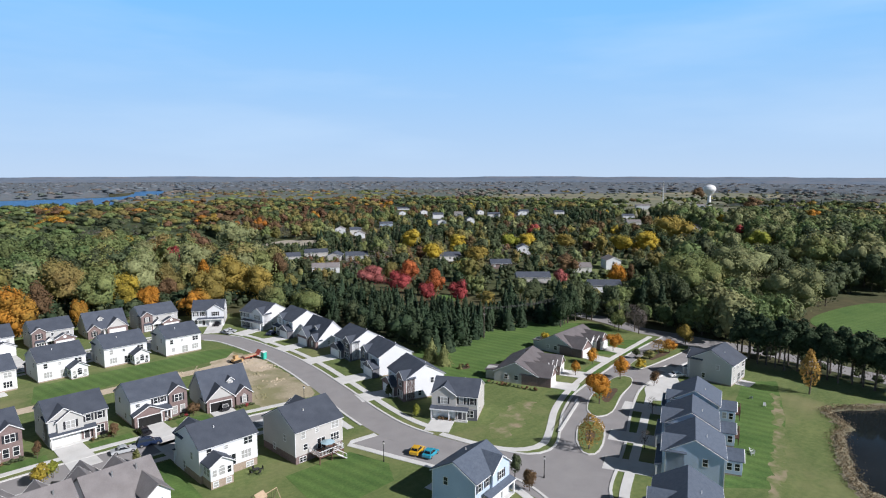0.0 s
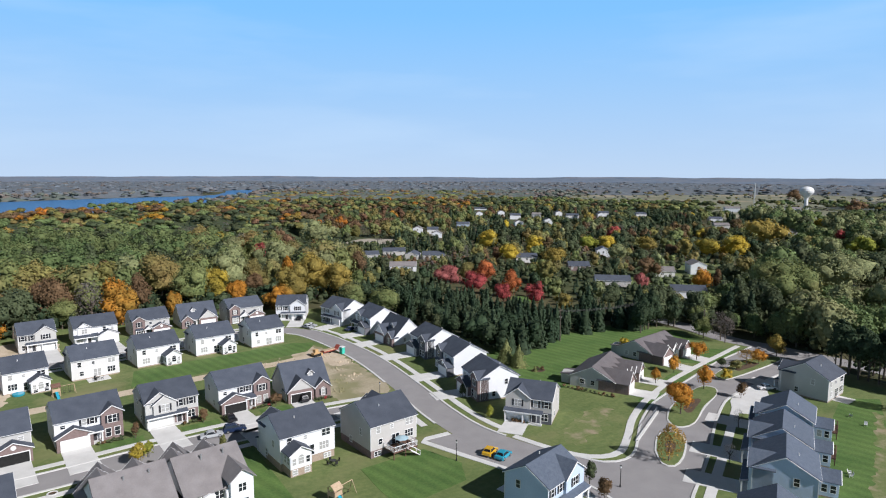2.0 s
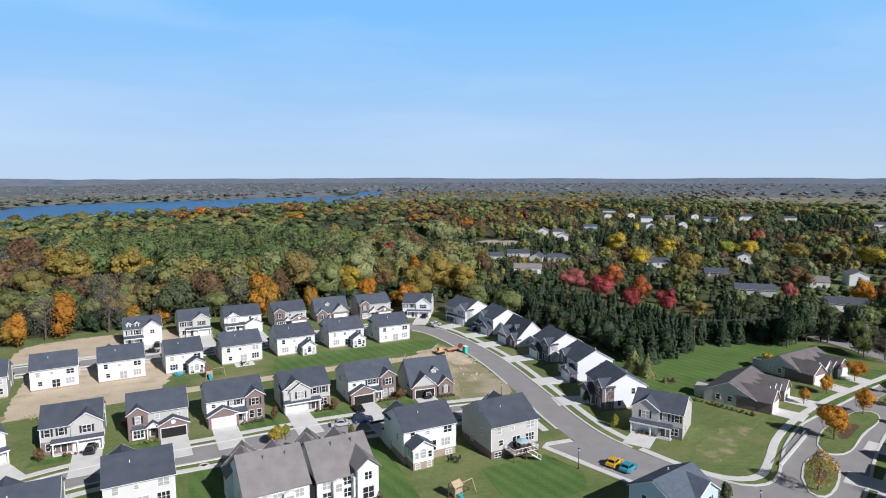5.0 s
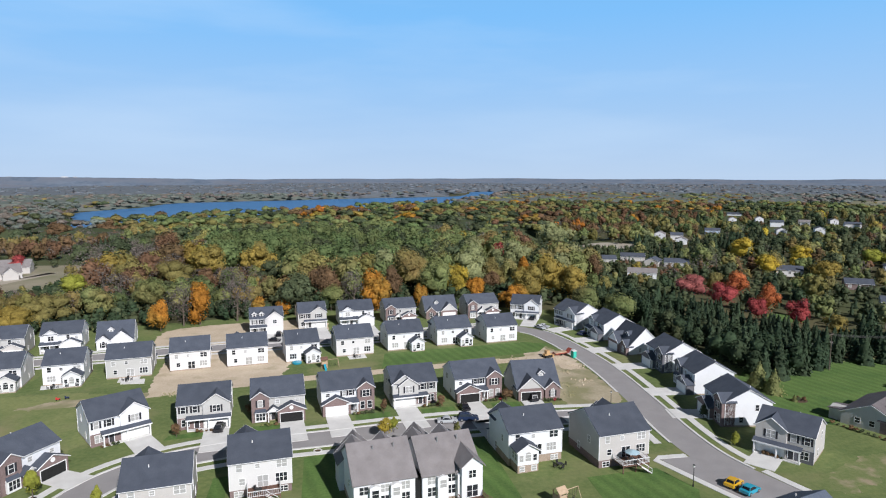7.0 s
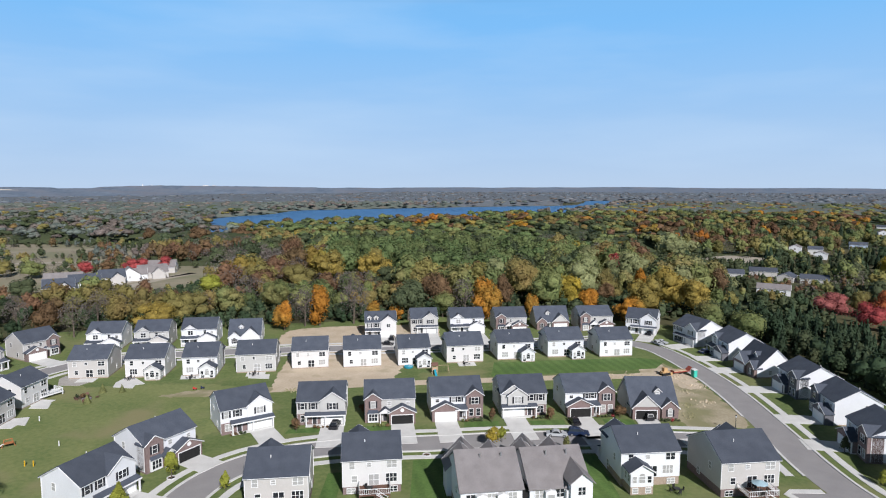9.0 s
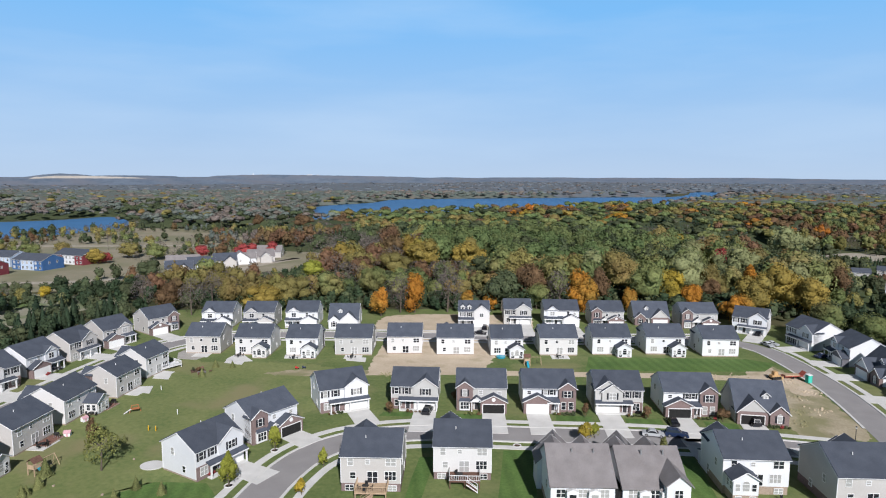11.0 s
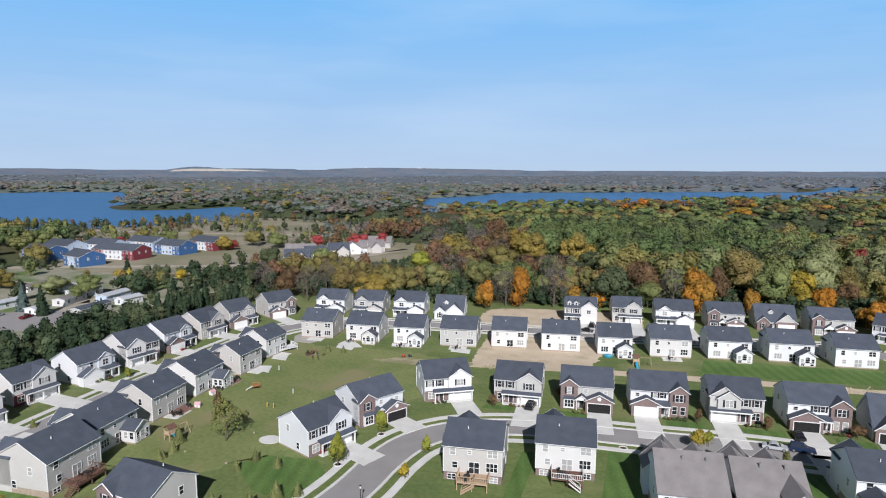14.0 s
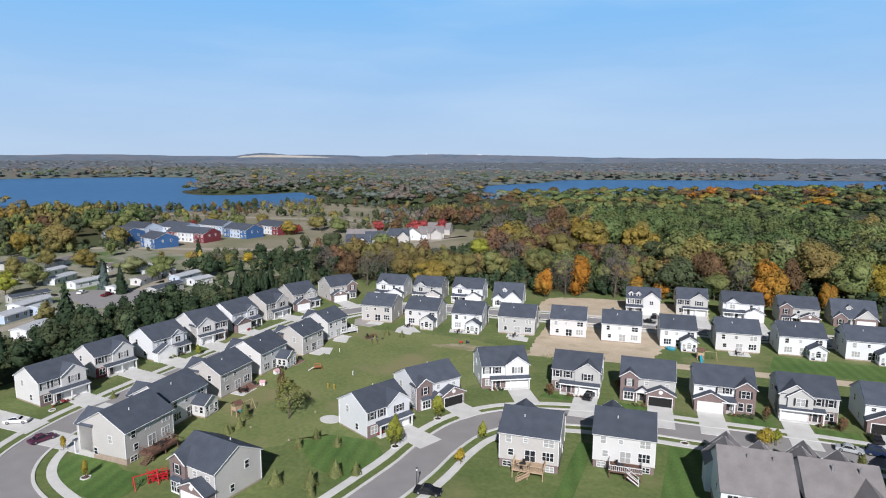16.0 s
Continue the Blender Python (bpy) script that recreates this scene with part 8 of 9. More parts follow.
for x in (0.0, 3.6):
    for y in (-1.0, 1.0):
        part("leg", Blocks().beam((x, y, 0), (x, 0, 2.1), 0.075, 6), REDMETAL, sw)
    part("brace", Blocks().beam((x, -0.55, 1.0), (x, 0.55, 1.0), 0.06, 6), REDMETAL, sw)
part("beam", Blocks().beam((-0.2, 0, 2.1), (3.8, 0, 2.1), 0.09, 6), REDMETAL, sw)
for x in (0.9, 2.4):
    seat = part("swing_seat", Blocks().box(x - 0.25, x + 0.25, -0.1, 0.1, 0.5, 0.55), BLACKMETAL, sw)
    for o in (-0.22, 0.22):
        part("chain", Blocks().beam((x + o, 0, 0.55), (x + o, 0, 2.1), 0.015, 4), METAL, seat)
cf = thing("climbing_frame", -83.0, 69.6, 0, 50, "bright red metal climbing frame with crossed bars", "climbing frame")
for i in range(5):
    for j in range(3):
        x, y = -1.5 + i * 0.75, -0.8 + j * 0.8
        part("post", Blocks().beam((x, y, 0), (x, y, 1.5 + 0.25 * ((i + j) % 3)), 0.06, 5), REDMETAL, cf)
for z in (0.5, 1.0, 1.5):
    for j in range(3):
        part("bar", Blocks().beam((-1.5, -0.8 + j * 0.8, z), (1.5, -0.8 + j * 0.8, z), 0.055, 5), REDMETAL, cf)
    for i in range(5):
        part("bar", Blocks().beam((-1.5 + i * 0.75, -0.8, z), (-1.5 + i * 0.75, 0.8, z), 0.055, 5), REDMETAL, cf)
for x0, x1 in ((-1.5, 0), (0, 1.5), (0, -1.5), (1.5, 0)):
    part("brace", Blocks().beam((x0, -0.82, 0.1), (x1, -0.82, 1.6), 0.06, 5), REDMETAL, cf)
part("slide", Blocks().slab([(1.5, -0.4, 1.4), (3.2, -0.4, 0.2), (3.2, 0.4, 0.2), (1.5, 0.4, 1.4)], 0.08), REDMETAL, cf)
# two rows of tall bare-stemmed pines by the road
for i in range(38):
    row = i % 2
    y = 80 - (i // 2) * 2.7 + row * 1.3
    x = 181.0 + row * 5.0 + 0.035 * (y - 55) + (i * 7 % 5) * 0.5
    tree(x, y, "pine", 11.0 + (i * 3 % 4), 5.8 + (i * 5 % 3) * 0.7, i % 3, "in a row beside the road", n=620, low=0.42, name="pine_tree", group="roadside pines")
# dry reeds round the pond
reed_line = smooth_line([(114, 10), (119.5, 28.5), (130.5, 35.8), (144, 41.3), (150, 42.0), (156, 47.4), (162, 45.6), (174, 35)], 0.12)
reed_at = np.repeat(reed_line, 9, axis=0) + rng.normal(size=(9 * len(reed_line), 2)) * 0.9
reed_quads = leaf_quads(np.c_[reed_at, rng.uniform(0.2, 0.8, len(reed_at))], np.c_[rng.normal(size=(len(reed_at), 2)), np.full(len(reed_at), 0.35)], rng.uniform(0.06, 0.17, len(reed_at)), rng)
reed_mesh = foliage_mesh("reeds", reed_quads, np.zeros((0, 3)), np.zeros((0, 3), int), surface("dry_reeds", (0.20, 0.155, 0.095), (0.33, 0.26, 0.165), 0.5, 0.95, 4, island=0.25))
tagged(new("reeds", reed_mesh), "dry brown reeds round the pond", "reeds", "", "stuff")


def patio_set(x, y, z, turn, seats=4, shade=None):
    """A round garden table with chairs, some with a parasol."""
    t = thing("garden_table", x, y, z, turn, "dark metal garden table on the paving", "table", "garden tables")
    part("top", Blocks().taper((0, 0, 0.7), (0, 0, 0.75), 0.6, 0.6, 14), BLACKMETAL, t)
    for i in range(4):
        a = math.pi / 4 + i * math.pi / 2
        part("leg", Blocks().beam((0.5 * math.cos(a), 0.5 * math.sin(a), 0), (0.35 * math.cos(a), 0.35 * math.sin(a), 0.72), 0.035), BLACKMETAL, t)
    for i in range(seats):
        a = i * 2 * math.pi / seats
        q = pose(x, y, z, 0, 0, turn) @ Vector((1.05 * math.cos(a), 1.05 * math.sin(a), 0))
        c = thing("garden_chair", q.x, q.y, z, turn + math.degrees(a), "dark garden chair drawn up to a table", "chair", "garden chairs")
        part("seat", Blocks().box(-0.24, 0.24, -0.24, 0.24, 0.4, 0.45), BLACKMETAL, c)
        part("backrest", Blocks().box(0.2, 0.25, -0.24, 0.24, 0.45, 0.95), BLACKMETAL, c)
        for lx in (-0.2, 0.2):
            for ly in (-0.2, 0.2):
                part("leg", Blocks().box(lx - 0.025, lx + 0.025, ly - 0.025, ly + 0.025, 0, 0.4), BLACKMETAL, c)
    if shade:
        u = thing("parasol", x, y, z, 0, "open garden parasol over a table", "parasol")
        part("pole", Blocks().beam((0, 0, 0), (0, 0, 2.4), 0.03, 6), METAL, u)
        part("canopy", Blocks().add([(1.4 * math.cos(k * math.pi / 4), 1.4 * math.sin(k * math.pi / 4), 1.95) for k in range(8)] + [(0, 0, 2.45)], [(k, (k + 1) % 8, 8) for k in range(8)]), shade, u)


SKYCLOTH = surface("pale_blue_canvas", (0.28, 0.40, 0.46), (0.36, 0.48, 0.54), 1, 0.8, 9)
for x, y, z, turn, seats, shade in ((-86.4, 170.0, 0.14, 10, 4, None), (-69.4, 170.4, 0.14, 10, 4, None), (-52.5, 173.8, 0.14, 5, 4, None), (-96.6, 105.8, 0.14, 90, 4, None), (-98.2, 121.8, 0.14, 90, 4, None), (56.0, 101.0, 1.63, 0, 4, SKYCLOTH), (-27.0, 96.2, 1.63, 6, 4, None), (-11.6, 102.9, 1.53, 6, 3, None), (43.2, 104.8, 0.05, 6, 4, None), (9.2, 183.2, 0.14, 0, 3, None), (-90.4, 77.0, 1.33, 90, 3, None)):
    patio_set(x, y, z, turn, seats, shade)
for x, y in ((-91.7, 155.7), (114.2, 126.4)):
    patch("planting_bed", [(x + 2.2 * math.cos(k) * (1 + 0.15 * math.sin(3 * k)), y + 1.6 * math.sin(k)) for k in np.linspace(0, 2 * math.pi, 12, endpoint=False)], 0.05, MULCH, "dark mulched planting bed on a lawn", category="bed")
    for k in range(5):
        tree(x + 1.3 * math.cos(k * 1.3), y + 0.9 * math.sin(k * 1.3), ("deep", "rust", "brown")[k % 3], 0.8 + 0.15 * k, 0.9 + 0.1 * k, k % 2, "in a mulched bed", n=160, low=0.03, name="shrub", group="garden shrubs")
pool = thing("paddling_pool", -8.2, 180.6, 0.14, 10, "turquoise inflatable paddling pool on a patio", "pool")
part("basin", Blocks().taper((0, 0, 0), (0, 0, 0.5), 1.3, 1.4, 16), PAINTS["teal"], pool)
tree(-52.0, 96.7, "lime", 6.8, 3.2, 1, "in a ring of stones on the lawn", name="tree")
tree(-49.7, 111.2, "lime", 5.6, 3.0, 2, "in a ring of stones on the lawn", name="tree")
tree(-37.8, 106.2, "lime", 4.0, 2.0, 0, "beside the pavement", n=420, name="tree")
tree(-38.2, 95.6, "yellow", 3.4, 2.0, 1, "beside the pavement", n=420, name="tree")
tree(-78.2, 98.6, "willow", 8.6, 6.6, 2, "in the open back garden", name="tree")
tree(-86.3, 106.9, "rust", 4.5, 2.0, 0, "in the open back garden", n=420, name="tree")
tree(-94.8, 65.1, "yellow", 3.2, 1.4, 1, "in a ring of stones", n=420, name="tree")
tree(-107.7, 70.2, "yellow", 2.8, 1.2, 2, "in a ring of stones", n=420, name="tree")
tree(-31.2, 132.9, "rust", 3.2, 2.4, 0, "on the front lawn", n=420, name="tree")
tree(14.1, 126.7, "lime", 3.6, 2.4, 1, "beside the pavement", n=420, name="tree")
tree(-133.8, 144.2, "green", 3.6, 2.2, 2, "on the front lawn", n=420, name="tree")
tree(-126.6, 121.9, "lime", 3.2, 2.0, 0, "on the front lawn", n=420, name="tree")
tree(-136.6, 160.4, "yellow", 4.0, 2.4, 1, "on the front lawn", n=420, name="tree")
tree(-17.3, 142.6, "rust", 3.0, 2.4, 2, "on the front lawn", n=420, name="tree")
tree(13.0, 137.7, "rust", 3.4, 1.8, 0, "on the front lawn", n=420, name="tree")
tree(26.7, 138.7, "rust", 3.2, 2.2, 1, "on the front lawn", n=420, name="tree")
tree(43.4, 139.9, "rust", 3.2, 3.6, 2, "on the front lawn", n=420, name="tree")
tree(12.0, 124.2, "yellow", 4.5, 4.0, 0, "beside the duplex", n=420, name="tree")
tree(27.1, 122.0, "green", 3.4, 1.8, 1, "beside the duplex", n=420, name="tree")
tree(84.3, 121.0, "deep", 3.6, 2.0, 2, "on the front lawn", n=420, name="tree")
tree(82.0, 106.8, "lime", 3.4, 2.0, 0, "on the front lawn", n=420, name="tree")
tree(120.1, 84.5, "orange", 8.2, 6.4, 1, "on a road island", name="maple_tree")
tree(98.0, 71.0, "amber", 7.6, 6.4, 2, "on a road island", name="tree")
tree(139.4, 91.7, "orange", 6.5, 5.0, 0, "on a road island", name="maple_tree")
tree(150.8, 92.8, "yellow", 3.2, 3.4, 1, "on a road island", n=420, name="tree")
tree(161.5, 96.3, "green", 3.0, 4.4, 2, "on a road island", n=420, name="tree")
tree(168.1, 97.5, "amber", 5.2, 6.0, 0, "on a road island", name="tree")
tree(171.8, 95.9, "orange", 4.6, 5.0, 1, "on a road island", n=420, name="maple_tree")
tree(183.7, 97.3, "gold", 6.8, 6.6, 2, "by the estate entrance", name="tree")
tree(166.2, 54.7, "amber", 11.0, 5.6, 0, "on the grass by the pond", name="tree")
tree(132.9, 101.5, "orange", 4.6, 3.0, 1, "on the lawn by the ranch houses", n=420, name="maple_tree")
tree(144.7, 104.6, "orange", 5.0, 4.4, 2, "on the lawn by the ranch houses", n=420, name="maple_tree")
tree(160.6, 108.5, "orange", 6.0, 5.6, 0, "on the lawn by the ranch houses", name="maple_tree")
tree(148.1, 124.7, "yellow", 5.0, 4.4, 1, "behind the ranch houses", n=420, name="tree")
tree(184.7, 114.8, "brown", 9.0, 6.0, 2, "by the estate entrance", name="tree")
tree(184.1, 122.3, "green", 8.0, 6.0, 0, "by the estate entrance", name="tree")
tree(159.2, 99.6, "deep", 3.2, 3.2, 1, "on the lawn by the ranch houses", n=420, name="tree")
tree(124.2, 72.9, "brown", 4.5, 2.4, 2, "beside the pavement", n=420, name="tree")
tree(141.7, 83.0, "rust", 4.2, 3.0, 0, "beside the pavement", n=420, name="tree")
tree(106.9, 64.1, "brown", 4.5, 2.4, 1, "beside the pavement", n=420, name="tree")
tree(78.5, 72.9, "deep", 4.6, 2.4, 2, "beside the corner house", n=420, name="tree")
tree(76.8, 67.8, "rust", 4.0, 3.0, 0, "on the corner lawn", n=420, name="tree")
tree(-178.0, 121.0, "spruce", 17, 9, 1, "beside the trailer homes", name="spruce_tree")
tree(-209.7, 165.3, "spruce", 12, 6, 2, "beside the trailer homes", name="spruce_tree")
tree(-222.9, 168.1, "bluespruce", 12, 6, 0, "beside the trailer homes", name="spruce_tree")
tree(-283.3, 185.5, "olive", 10, 10, 1, "beyond the trailer homes", name="tree")
tree(-267.9, 161.7, "olive", 11, 9, 2, "beyond the trailer homes", name="tree")
tree(-218.2, 187.4, "green", 6, 8, 1, "beside the trailer homes", name="tree")
tree(-67.5, 93.3, "youngspruce", 2.6, 2.0, 1, "in an open garden", n=420, low=0.05, name="pine_sapling", group="saplings")
tree(-62.1, 92.4, "youngspruce", 2.6, 2.0, 1, "in an open garden", n=420, low=0.05, name="pine_sapling", group="saplings")
tree(-56.4, 83.2, "youngspruce", 3.3, 3.2, 1, "in an open garden", n=420, low=0.05, name="pine_sapling", group="saplings")
tree(-58.4, 78.7, "youngspruce", 3.3, 3.2, 1, "in an open garden", n=420, low=0.05, name="pine_sapling", group="saplings")
tree(-64.0, 76.6, "youngspruce", 3.3, 3.2, 1, "in an open garden", n=420, low=0.05, name="pine_sapling", group="saplings")
tree(-86.7, 95.1, "youngspruce", 3.7, 3.5, 1, "in an open garden", n=420, low=0.05, name="pine_sapling", group="saplings")
tree(-84.6, 91.1, "youngspruce", 2.6, 2.6, 1, "in an open garden", n=420, low=0.05, name="pine_sapling", group="saplings")
tree(-84.7, 88.5, "youngspruce", 2.0, 2.0, 1, "in an open garden", n=420, low=0.05, name="pine_sapling", group="saplings")
tree(-56.5, 76.1, "youngspruce", 2.6, 2.0, 1, "in an open garden", n=420, low=0.05, name="pine_sapling", group="saplings")
tree(-53.4, 84.9, "youngspruce", 2.6, 2.6, 1, "in an open garden", n=420, low=0.05, name="pine_sapling", group="saplings")
tree(111.6, 132.2, "youngspruce", 6.7, 6.4, 1, "in an open garden", n=420, low=0.05, name="pine_sapling", group="saplings")
tree(110.7, 136.7, "youngspruce", 7.5, 7.2, 1, "in an open garden", n=420, low=0.05, name="pine_sapling", group="saplings")
tree(112.5, 126.1, "youngspruce", 2.0, 2.0, 1, "in an open garden", n=420, low=0.05, name="pine_sapling", group="saplings")
tree(-82.0, 110.6, "youngspruce", 1.6, 1.6, 1, "in an open garden", n=420, low=0.05, name="pine_sapling", group="saplings")
tree(-68.5, 88.9, "youngspruce", 2.6, 2.0, 1, "in an open garden", n=420, low=0.05, name="pine_sapling", group="saplings")
tree(-84.8, 87.7, "youngspruce", 2.6, 2.0, 1, "in an open garden", n=420, low=0.05, name="pine_sapling", group="saplings")
tree(-88.3, 159.5, "youngspruce", 2.6, 2.6, 1, "in an open garden", n=420, low=0.05, name="pine_sapling", group="saplings")
tree(-83.3, 159.7, "youngspruce", 2.3, 2.2, 1, "in an open garden", n=420, low=0.05, name="pine_sapling", group="saplings")
tree(-121.0, 91.2, "youngspruce", 2.0, 2.0, 1, "in an open garden", n=420, low=0.05, name="pine_sapling", group="saplings")
tree(-87.8, 151.3, "youngspruce", 2.6, 2.6, 1, "in an open garden", n=420, low=0.05, name="pine_sapling", group="saplings")
car(70.9, 92.1, 28, "yellow", "small")
car(72.1, 89.4, 23, "teal", "small")
car(-22.8, 135.3, 85, "black", "suv")
car(-11.2, 146.1, 93, "black", "suv")
car(32.0, 136.8, 95, "black", "sedan")
car(49.8, 139.6, 92, "black", "suv")
car(31.3, 130.0, -7, "blue", "suv")
car(26.5, 129.6, -7, "silver", "sedan")
car(-114.8, 70.9, 79, "purple", "sedan")
car(-127.4, 74.1, 32, "white", "sedan")
car(-39.4, 84.4, 10, "black", "sedan")
car(153.4, 83.0, -30, "white", "sedan")
car(-132.2, 178.9, 58, "white", "sedan")
car(-131.8, 149.8, 33, "black", "sedan")
car(-16.7, 206.9, -7, "black", "sedan")
car(-15.6, 214.3, 90, "black", "suv")
car(78.4, 220.5, 57, "black", "sedan")
car(78.0, 207.9, -48, "silver", "sedan")
car(88.0, 195.6, 25, "blue", "sedan")
car(-130.3, 198.9, 105, "black", "sedan")
car(-223.4, 158.9, 108, "white", "sedan")
car(-210.9, 160.0, 103, "maroon", "pickup")
car(76.3, 206.4, -71, "silver", "sedan")
car(-236.2, 211.5, 85, "white", "sedan")
car(-218.9, 211.4, 16, "black", "sedan")


# ---- small things in the back gardens ----
patch("patio", [(-70.0 + 2.3 * math.cos(a), 101.8 + 1.9 * math.sin(a)) for a in np.linspace(0, 2 * math.pi, 14, endpoint=False)], 0.12, CONCRETE, "rounded pale concrete patio by a house", category="patio")
PAVER = surface("red_brown_pavers", (0.15, 0.075, 0.06), (0.24, 0.13, 0.10), 2, 0.9, 9)
for x, y, turn, wide, deep in ((-97.4, 108.4, 2, 3.0, 5.2), (-98.4, 127.6, 0, 3.0, 4.2)):
    terrace = thing("paved_terrace", x, y, 0, turn, "small red-brown paved terrace behind a house", "patio")
    part("slab", Blocks().box(-wide / 2, wide / 2, -deep / 2, deep / 2, -0.05, 0.16), PAVER, terrace)
    part("edging", Blocks().box(wide / 2, wide / 2 + 0.2, -deep / 2, deep / 2, -0.05, 0.24), STONE, terrace)
    grill = thing("barbecue", x + 0.5, y + 1.5, 0.16, turn, "black barbecue with a closed lid on paving", "barbecue", "barbecues")
    part("body", Blocks().box(-0.5, 0.5, -0.28, 0.28, 0.65, 0.95), BLACKMETAL, grill)
    part("lid", Blocks().slab([(-0.5, -0.28, 0.97), (0.5, -0.28, 0.97), (0.5, 0.05, 1.25), (-0.5, 0.05, 1.25)], 0.1).slab([(-0.5, 0.05, 1.25), (0.5, 0.05, 1.25), (0.5, 0.28, 0.97), (-0.5, 0.28, 0.97)], 0.1), BLACKMETAL, grill)
    for gx in (-0.42, 0.42):
        for gy in (-0.22, 0.22):
            part("leg", Blocks().box(gx - 0.03, gx + 0.03, gy - 0.03, gy + 0.03, 0, 0.65), METAL, grill)
PINK = surface("faded_pink_plastic", (0.52, 0.30, 0.34), (0.62, 0.38, 0.42), 1, 0.6, 6)
for x, y, turn, roof_paint in ((-95.6, 111.4, 20, PINK), (-97.6, 118.9, 75, PINK)):
    hut = thing("toy_house", x, y, 0, turn, "small white plastic toy house with a pink roof", "toy house", "toy houses")
    part("wall", body(-0.6, 0.6, -0.5, 0.5, 0, 0.9, 0.7), TRIM, hut)
    part("roof", Blocks().slab([(-0.7, -0.62, 0.82), (0.7, -0.62, 0.82), (0.7, 0, 1.3), (-0.7, 0, 1.3)], 0.06).slab([(-0.7, 0, 1.3), (0.7, 0, 1.3), (0.7, 0.62, 0.82), (-0.7, 0.62, 0.82)], 0.06), roof_paint, hut)
    part("door", Blocks().box(-0.2, 0.2, -0.53, -0.5, 0, 0.65), PINK, hut)
tree(-88.4, 109.6, "rust", 5.4, 3.0, 2, "in the open back garden", n=420, name="tree")
PAVER = surface("grey_paving", (0.30, 0.28, 0.26), (0.42, 0.40, 0.37), 1.2, 0.9, 6, 0.3, 20)
for outline, mat, words in (([(-103.6, 165.2), (-106.6, 170.7), (-106.4, 173.4), (-99.2, 172.6), (-96.3, 168.5), (-97.6, 165)], PAVER, "grey paved terrace behind a house"),
                            ([(-87.8, 163.6), (-89.0, 167.5), (-88.4, 172), (-86.0, 172), (-80.4, 166.4), (-82.6, 165.5), (-82.0, 162.6)], CONCRETE, "pale paved terrace behind a house"),
                            ([(-72.3, 170.3), (-73.4, 173.6), (-67.0, 173.6), (-65.0, 171.2)], CONCRETE, "pale concrete patio slab"), ([(-53.5, 171.1), (-54.1, 174.6), (-48.2, 174.6), (-47.4, 170.5)], CONCRETE, "pale concrete patio slab"),
                            ([(-98.2, 137.6), (-99.9, 141.1), (-96.2, 142.1), (-93.9, 136.9)], CONCRETE, "pale concrete patio slab"), ([(-100.1, 147.7), (-101.4, 151.6), (-97.0, 151.6), (-95.4, 147.6)], CONCRETE, "pale concrete patio slab")):
    patch("patio", outline, 0.11, mat, words, smooth=False, category="patio")
# white raised deck with a rail
dk = thing("garden_deck", -101.3, 156.4, 0, 62, "white raised garden deck with slatted railing", "deck", "garden decks")
part("platform", Blocks().box(-3.4, 3.4, -2.0, 2.0, 0.7, 0.9), TRIM, dk)
for i, (x, y) in enumerate(((-3.2, -1.8), (3.2, -1.8), (-3.2, 1.8), (3.2, 1.8))):
    part("post", Blocks().box(x - 0.08, x + 0.08, y - 0.08, y + 0.08, 0, 1.85), TRIM, dk)
for (ax, ay), (bx, by) in (((-3.3, -1.9), (3.3, -1.9)), ((3.3, -1.9), (3.3, 1.9)), ((-3.3, -1.9), (-3.3, 1.9))):
    part("rail", Blocks().beam((ax, ay, 1.8), (bx, by, 1.8), 0.07), TRIM, dk)
    for k in range(1, 12):
        x, y = ax + (bx - ax) * k / 12, ay + (by - ay) * k / 12
        part("baluster", Blocks().box(x - 0.03, x + 0.03, y - 0.03, y + 0.03, 0.9, 1.78), TRIM, dk)
for i in range(4):
    part("step", Blocks().box(3.4 + i * 0.3, 3.7 + i * 0.3, 0.4, 1.7, 0, 0.72 - i * 0.18), TRIM, dk)
# marker posts on the open lawn
for x, y, mat, words in ((-79.5, 125.8, TRIM, "short white marker post on the lawn"), (-80.5, 116.4, PAINTS["yellow"], "short yellow marker post on the lawn"), (-78.8, 116.4, PAINTS["yellow"], "short yellow marker post on the lawn"), (-92.5, 139.8, TRIM, "short white marker post on the lawn")):
    mp = thing("marker_post", x, y, 0, 0, words, "post", "marker posts")
    part("shaft", Blocks().taper((0, 0, -0.1), (0, 0, 1.1), 0.11, 0.10, 8), mat, mp)
    part("cap", Blocks().taper((0, 0, 1.1), (0, 0, 1.2), 0.13, 0.06, 8), mat, mp)
# fire ring with seats
fr = thing("fire_ring", -89.6, 154.2, 0, 0, "dark stone fire ring on the lawn", "fire ring")
for k in range(10):
    a = 2 * math.pi * k / 10
    part("stone", Blocks().box(math.cos(a) * 0.9 - 0.22, math.cos(a) * 0.9 + 0.22, math.sin(a) * 0.9 - 0.2, math.sin(a) * 0.9 + 0.2, 0, 0.32), SHINGLE_BROWN, fr)
part("ash", Blocks().taper((0, 0, 0), (0, 0, 0.08), 0.75, 0.7, 12), MULCH, fr)
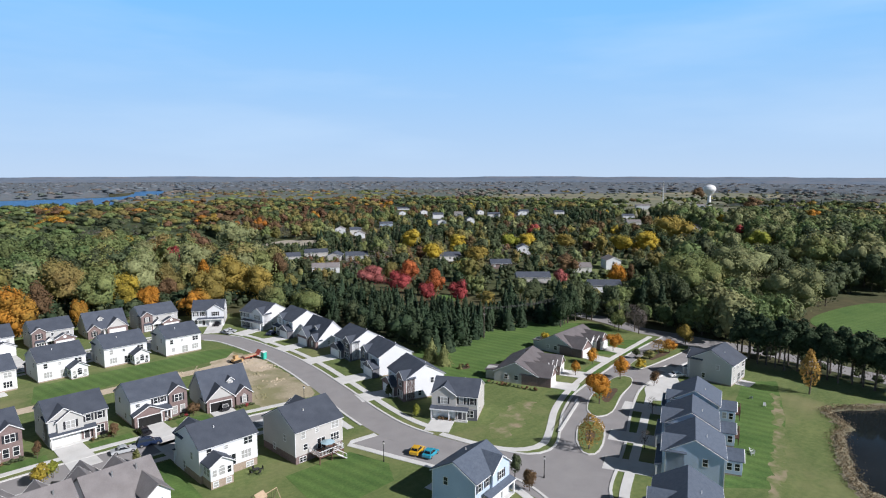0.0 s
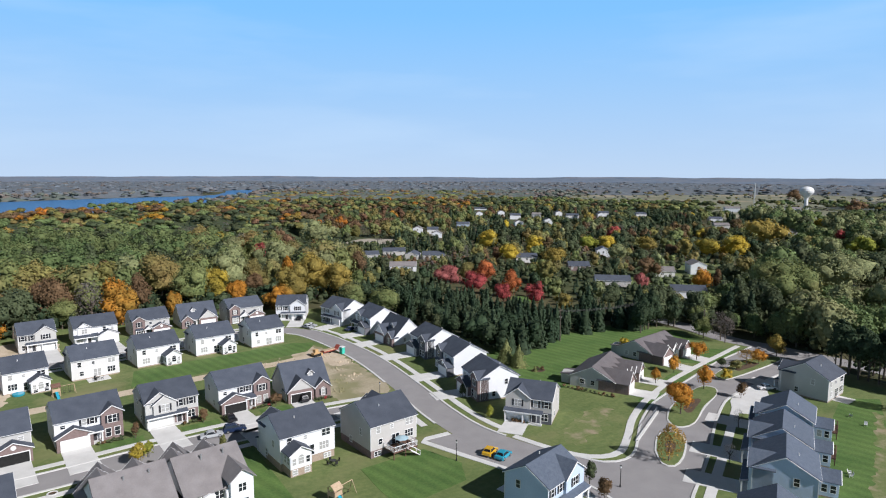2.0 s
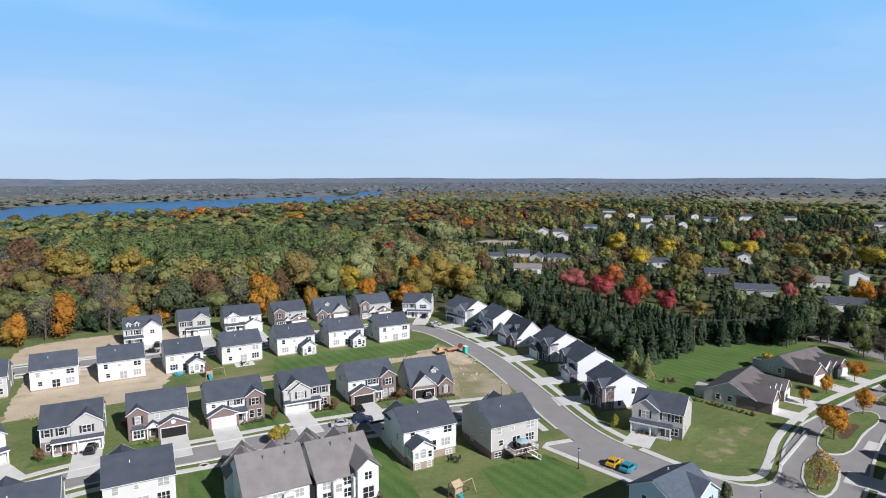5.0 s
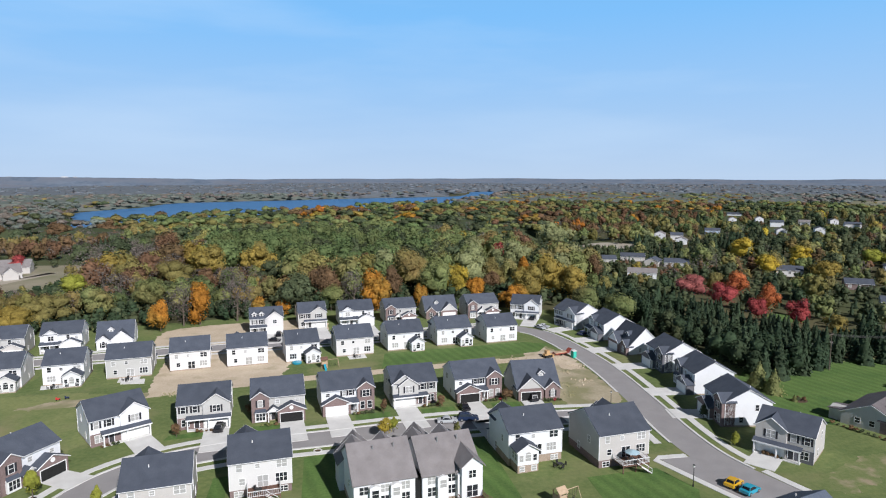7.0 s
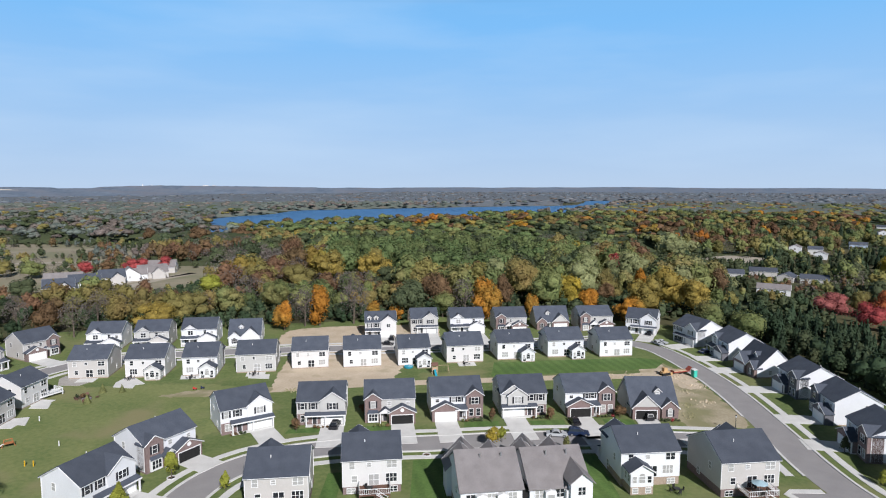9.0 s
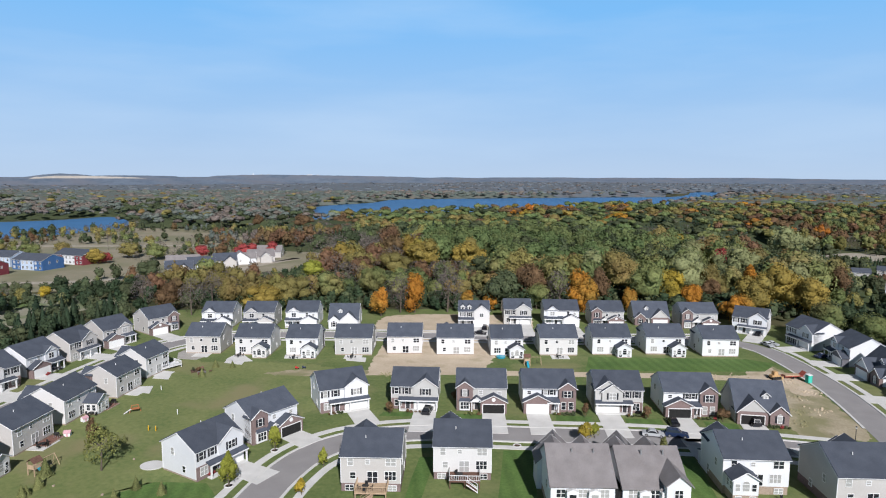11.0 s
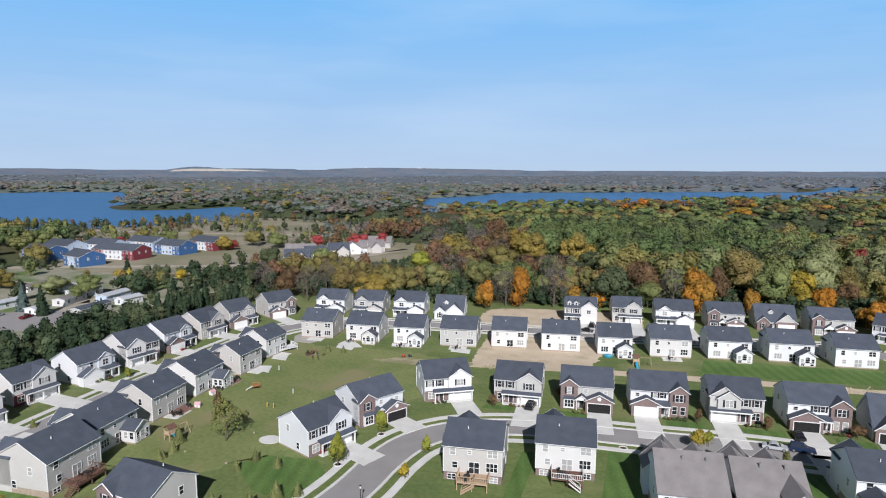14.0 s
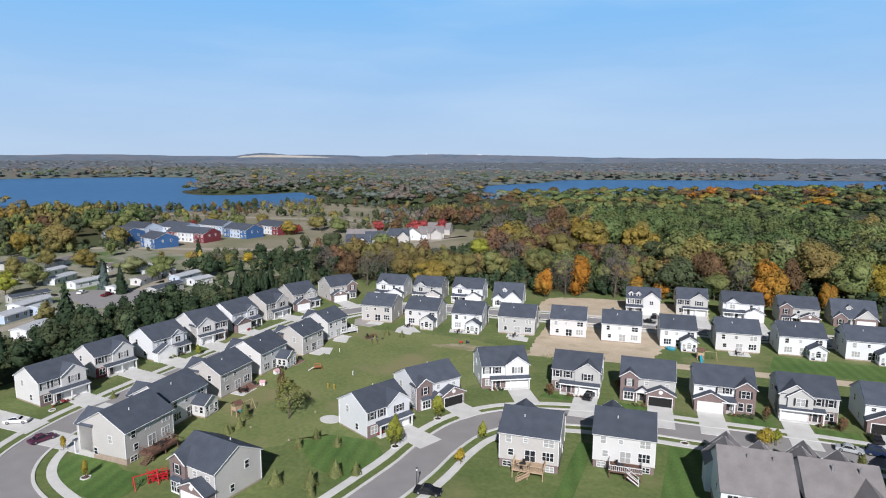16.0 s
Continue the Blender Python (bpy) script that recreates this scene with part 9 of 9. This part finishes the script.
for k in range(4):
    a = radians(30 + 85 * k)
    gc = thing("garden_chair", -89.6 + 2.3 * math.cos(a), 154.2 + 2.3 * math.sin(a), 0, math.degrees(a) + 90, "low dark garden chair by a fire ring", "chair", "garden chairs")
    part("seat", Blocks().box(-0.32, 0.32, -0.32, 0.32, 0.34, 0.42), DECKDARK, gc)
    part("backrest", Blocks().slab([(-0.32, -0.32, 0.42), (0.32, -0.32, 0.42), (0.32, -0.52, 1.05), (-0.32, -0.52, 1.05)], 0.05), DECKDARK, gc)
    for lx in (-0.28, 0.28):
        for ly in (-0.28, 0.28):
            part("leg", Blocks().box(lx - 0.03, lx + 0.03, ly - 0.03, ly + 0.03, 0, 0.36), DECKDARK, gc)
# ride-on toys left on the grass
for x, y, mat, words in ((-64.8, 161.5, surface("red_plastic", (0.42, 0.03, 0.03), (0.5, 0.05, 0.04), 1, 0.4, 6), "red ride-on toy lying on the grass"), (-63.0, 162.2, PAINTS["blue"], "blue ride-on toy lying on the grass")):
    toy = thing("ride_on_toy", x, y, 0, 25, words, "toy", "garden toys")
    part("body", Blocks().box(-0.5, 0.5, -0.22, 0.22, 0.2, 0.5), mat, toy)
    part("seat", Blocks().box(-0.5, -0.1, -0.2, 0.2, 0.5, 0.8), mat, toy)
    for wx in (-0.35, 0.35):
        for wy in (-0.28, 0.28):
            part("wheel", Blocks().taper((wx, wy - 0.05, 0.17), (wx, wy + 0.05, 0.17), 0.17, 0.17, 10), TYRE, toy)
# raised timber decks behind the row above the pond
for x, y, w, out in ((137.2, 60.6, 4.6, 3.2), (124.4, 54.6, 4.2, 2.4), (113.6, 50.2, 3.6, 2.2)):
    gd = thing("garden_deck", x, y, 0, 204.6, "brown raised timber deck behind a grey-blue house", "deck", "garden decks")
    deck(gd, -w / 2, w / 2, -out / 2, out, 1.5, DECKDARK, DECKDARK, -1)
for x, y, turn in ((120.8, 49.0, 40), (121.8, 49.6, 200), (148.8, 58.3, 110), (151.6, 62.6, 20)):
    gc = thing("garden_chair", x, y, 0, turn, "white plastic garden chair out on the lawn", "chair", "garden chairs")
    part("seat", Blocks().box(-0.3, 0.3, -0.3, 0.3, 0.36, 0.42), TRIM, gc)
    part("backrest", Blocks().slab([(-0.3, -0.3, 0.42), (0.3, -0.3, 0.42), (0.3, -0.45, 1.0), (-0.3, -0.45, 1.0)], 0.05), TRIM, gc)
    for lx in (-0.27, 0.27):
        part("armrest", Blocks().box(lx - 0.04, lx + 0.04, -0.3, 0.3, 0.6, 0.66), TRIM, gc)
        for ly in (-0.27, 0.27):
            part("leg", Blocks().box(lx - 0.03, lx + 0.03, ly - 0.03, ly + 0.03, 0, 0.62), TRIM, gc)
patch("driveway", [(-138, 70.6), (-138, 76.6), (-121.6, 77.0), (-120.6, 71.6)], 0.115, CONCRETE, "pale concrete driveway", smooth=False, category="driveway")
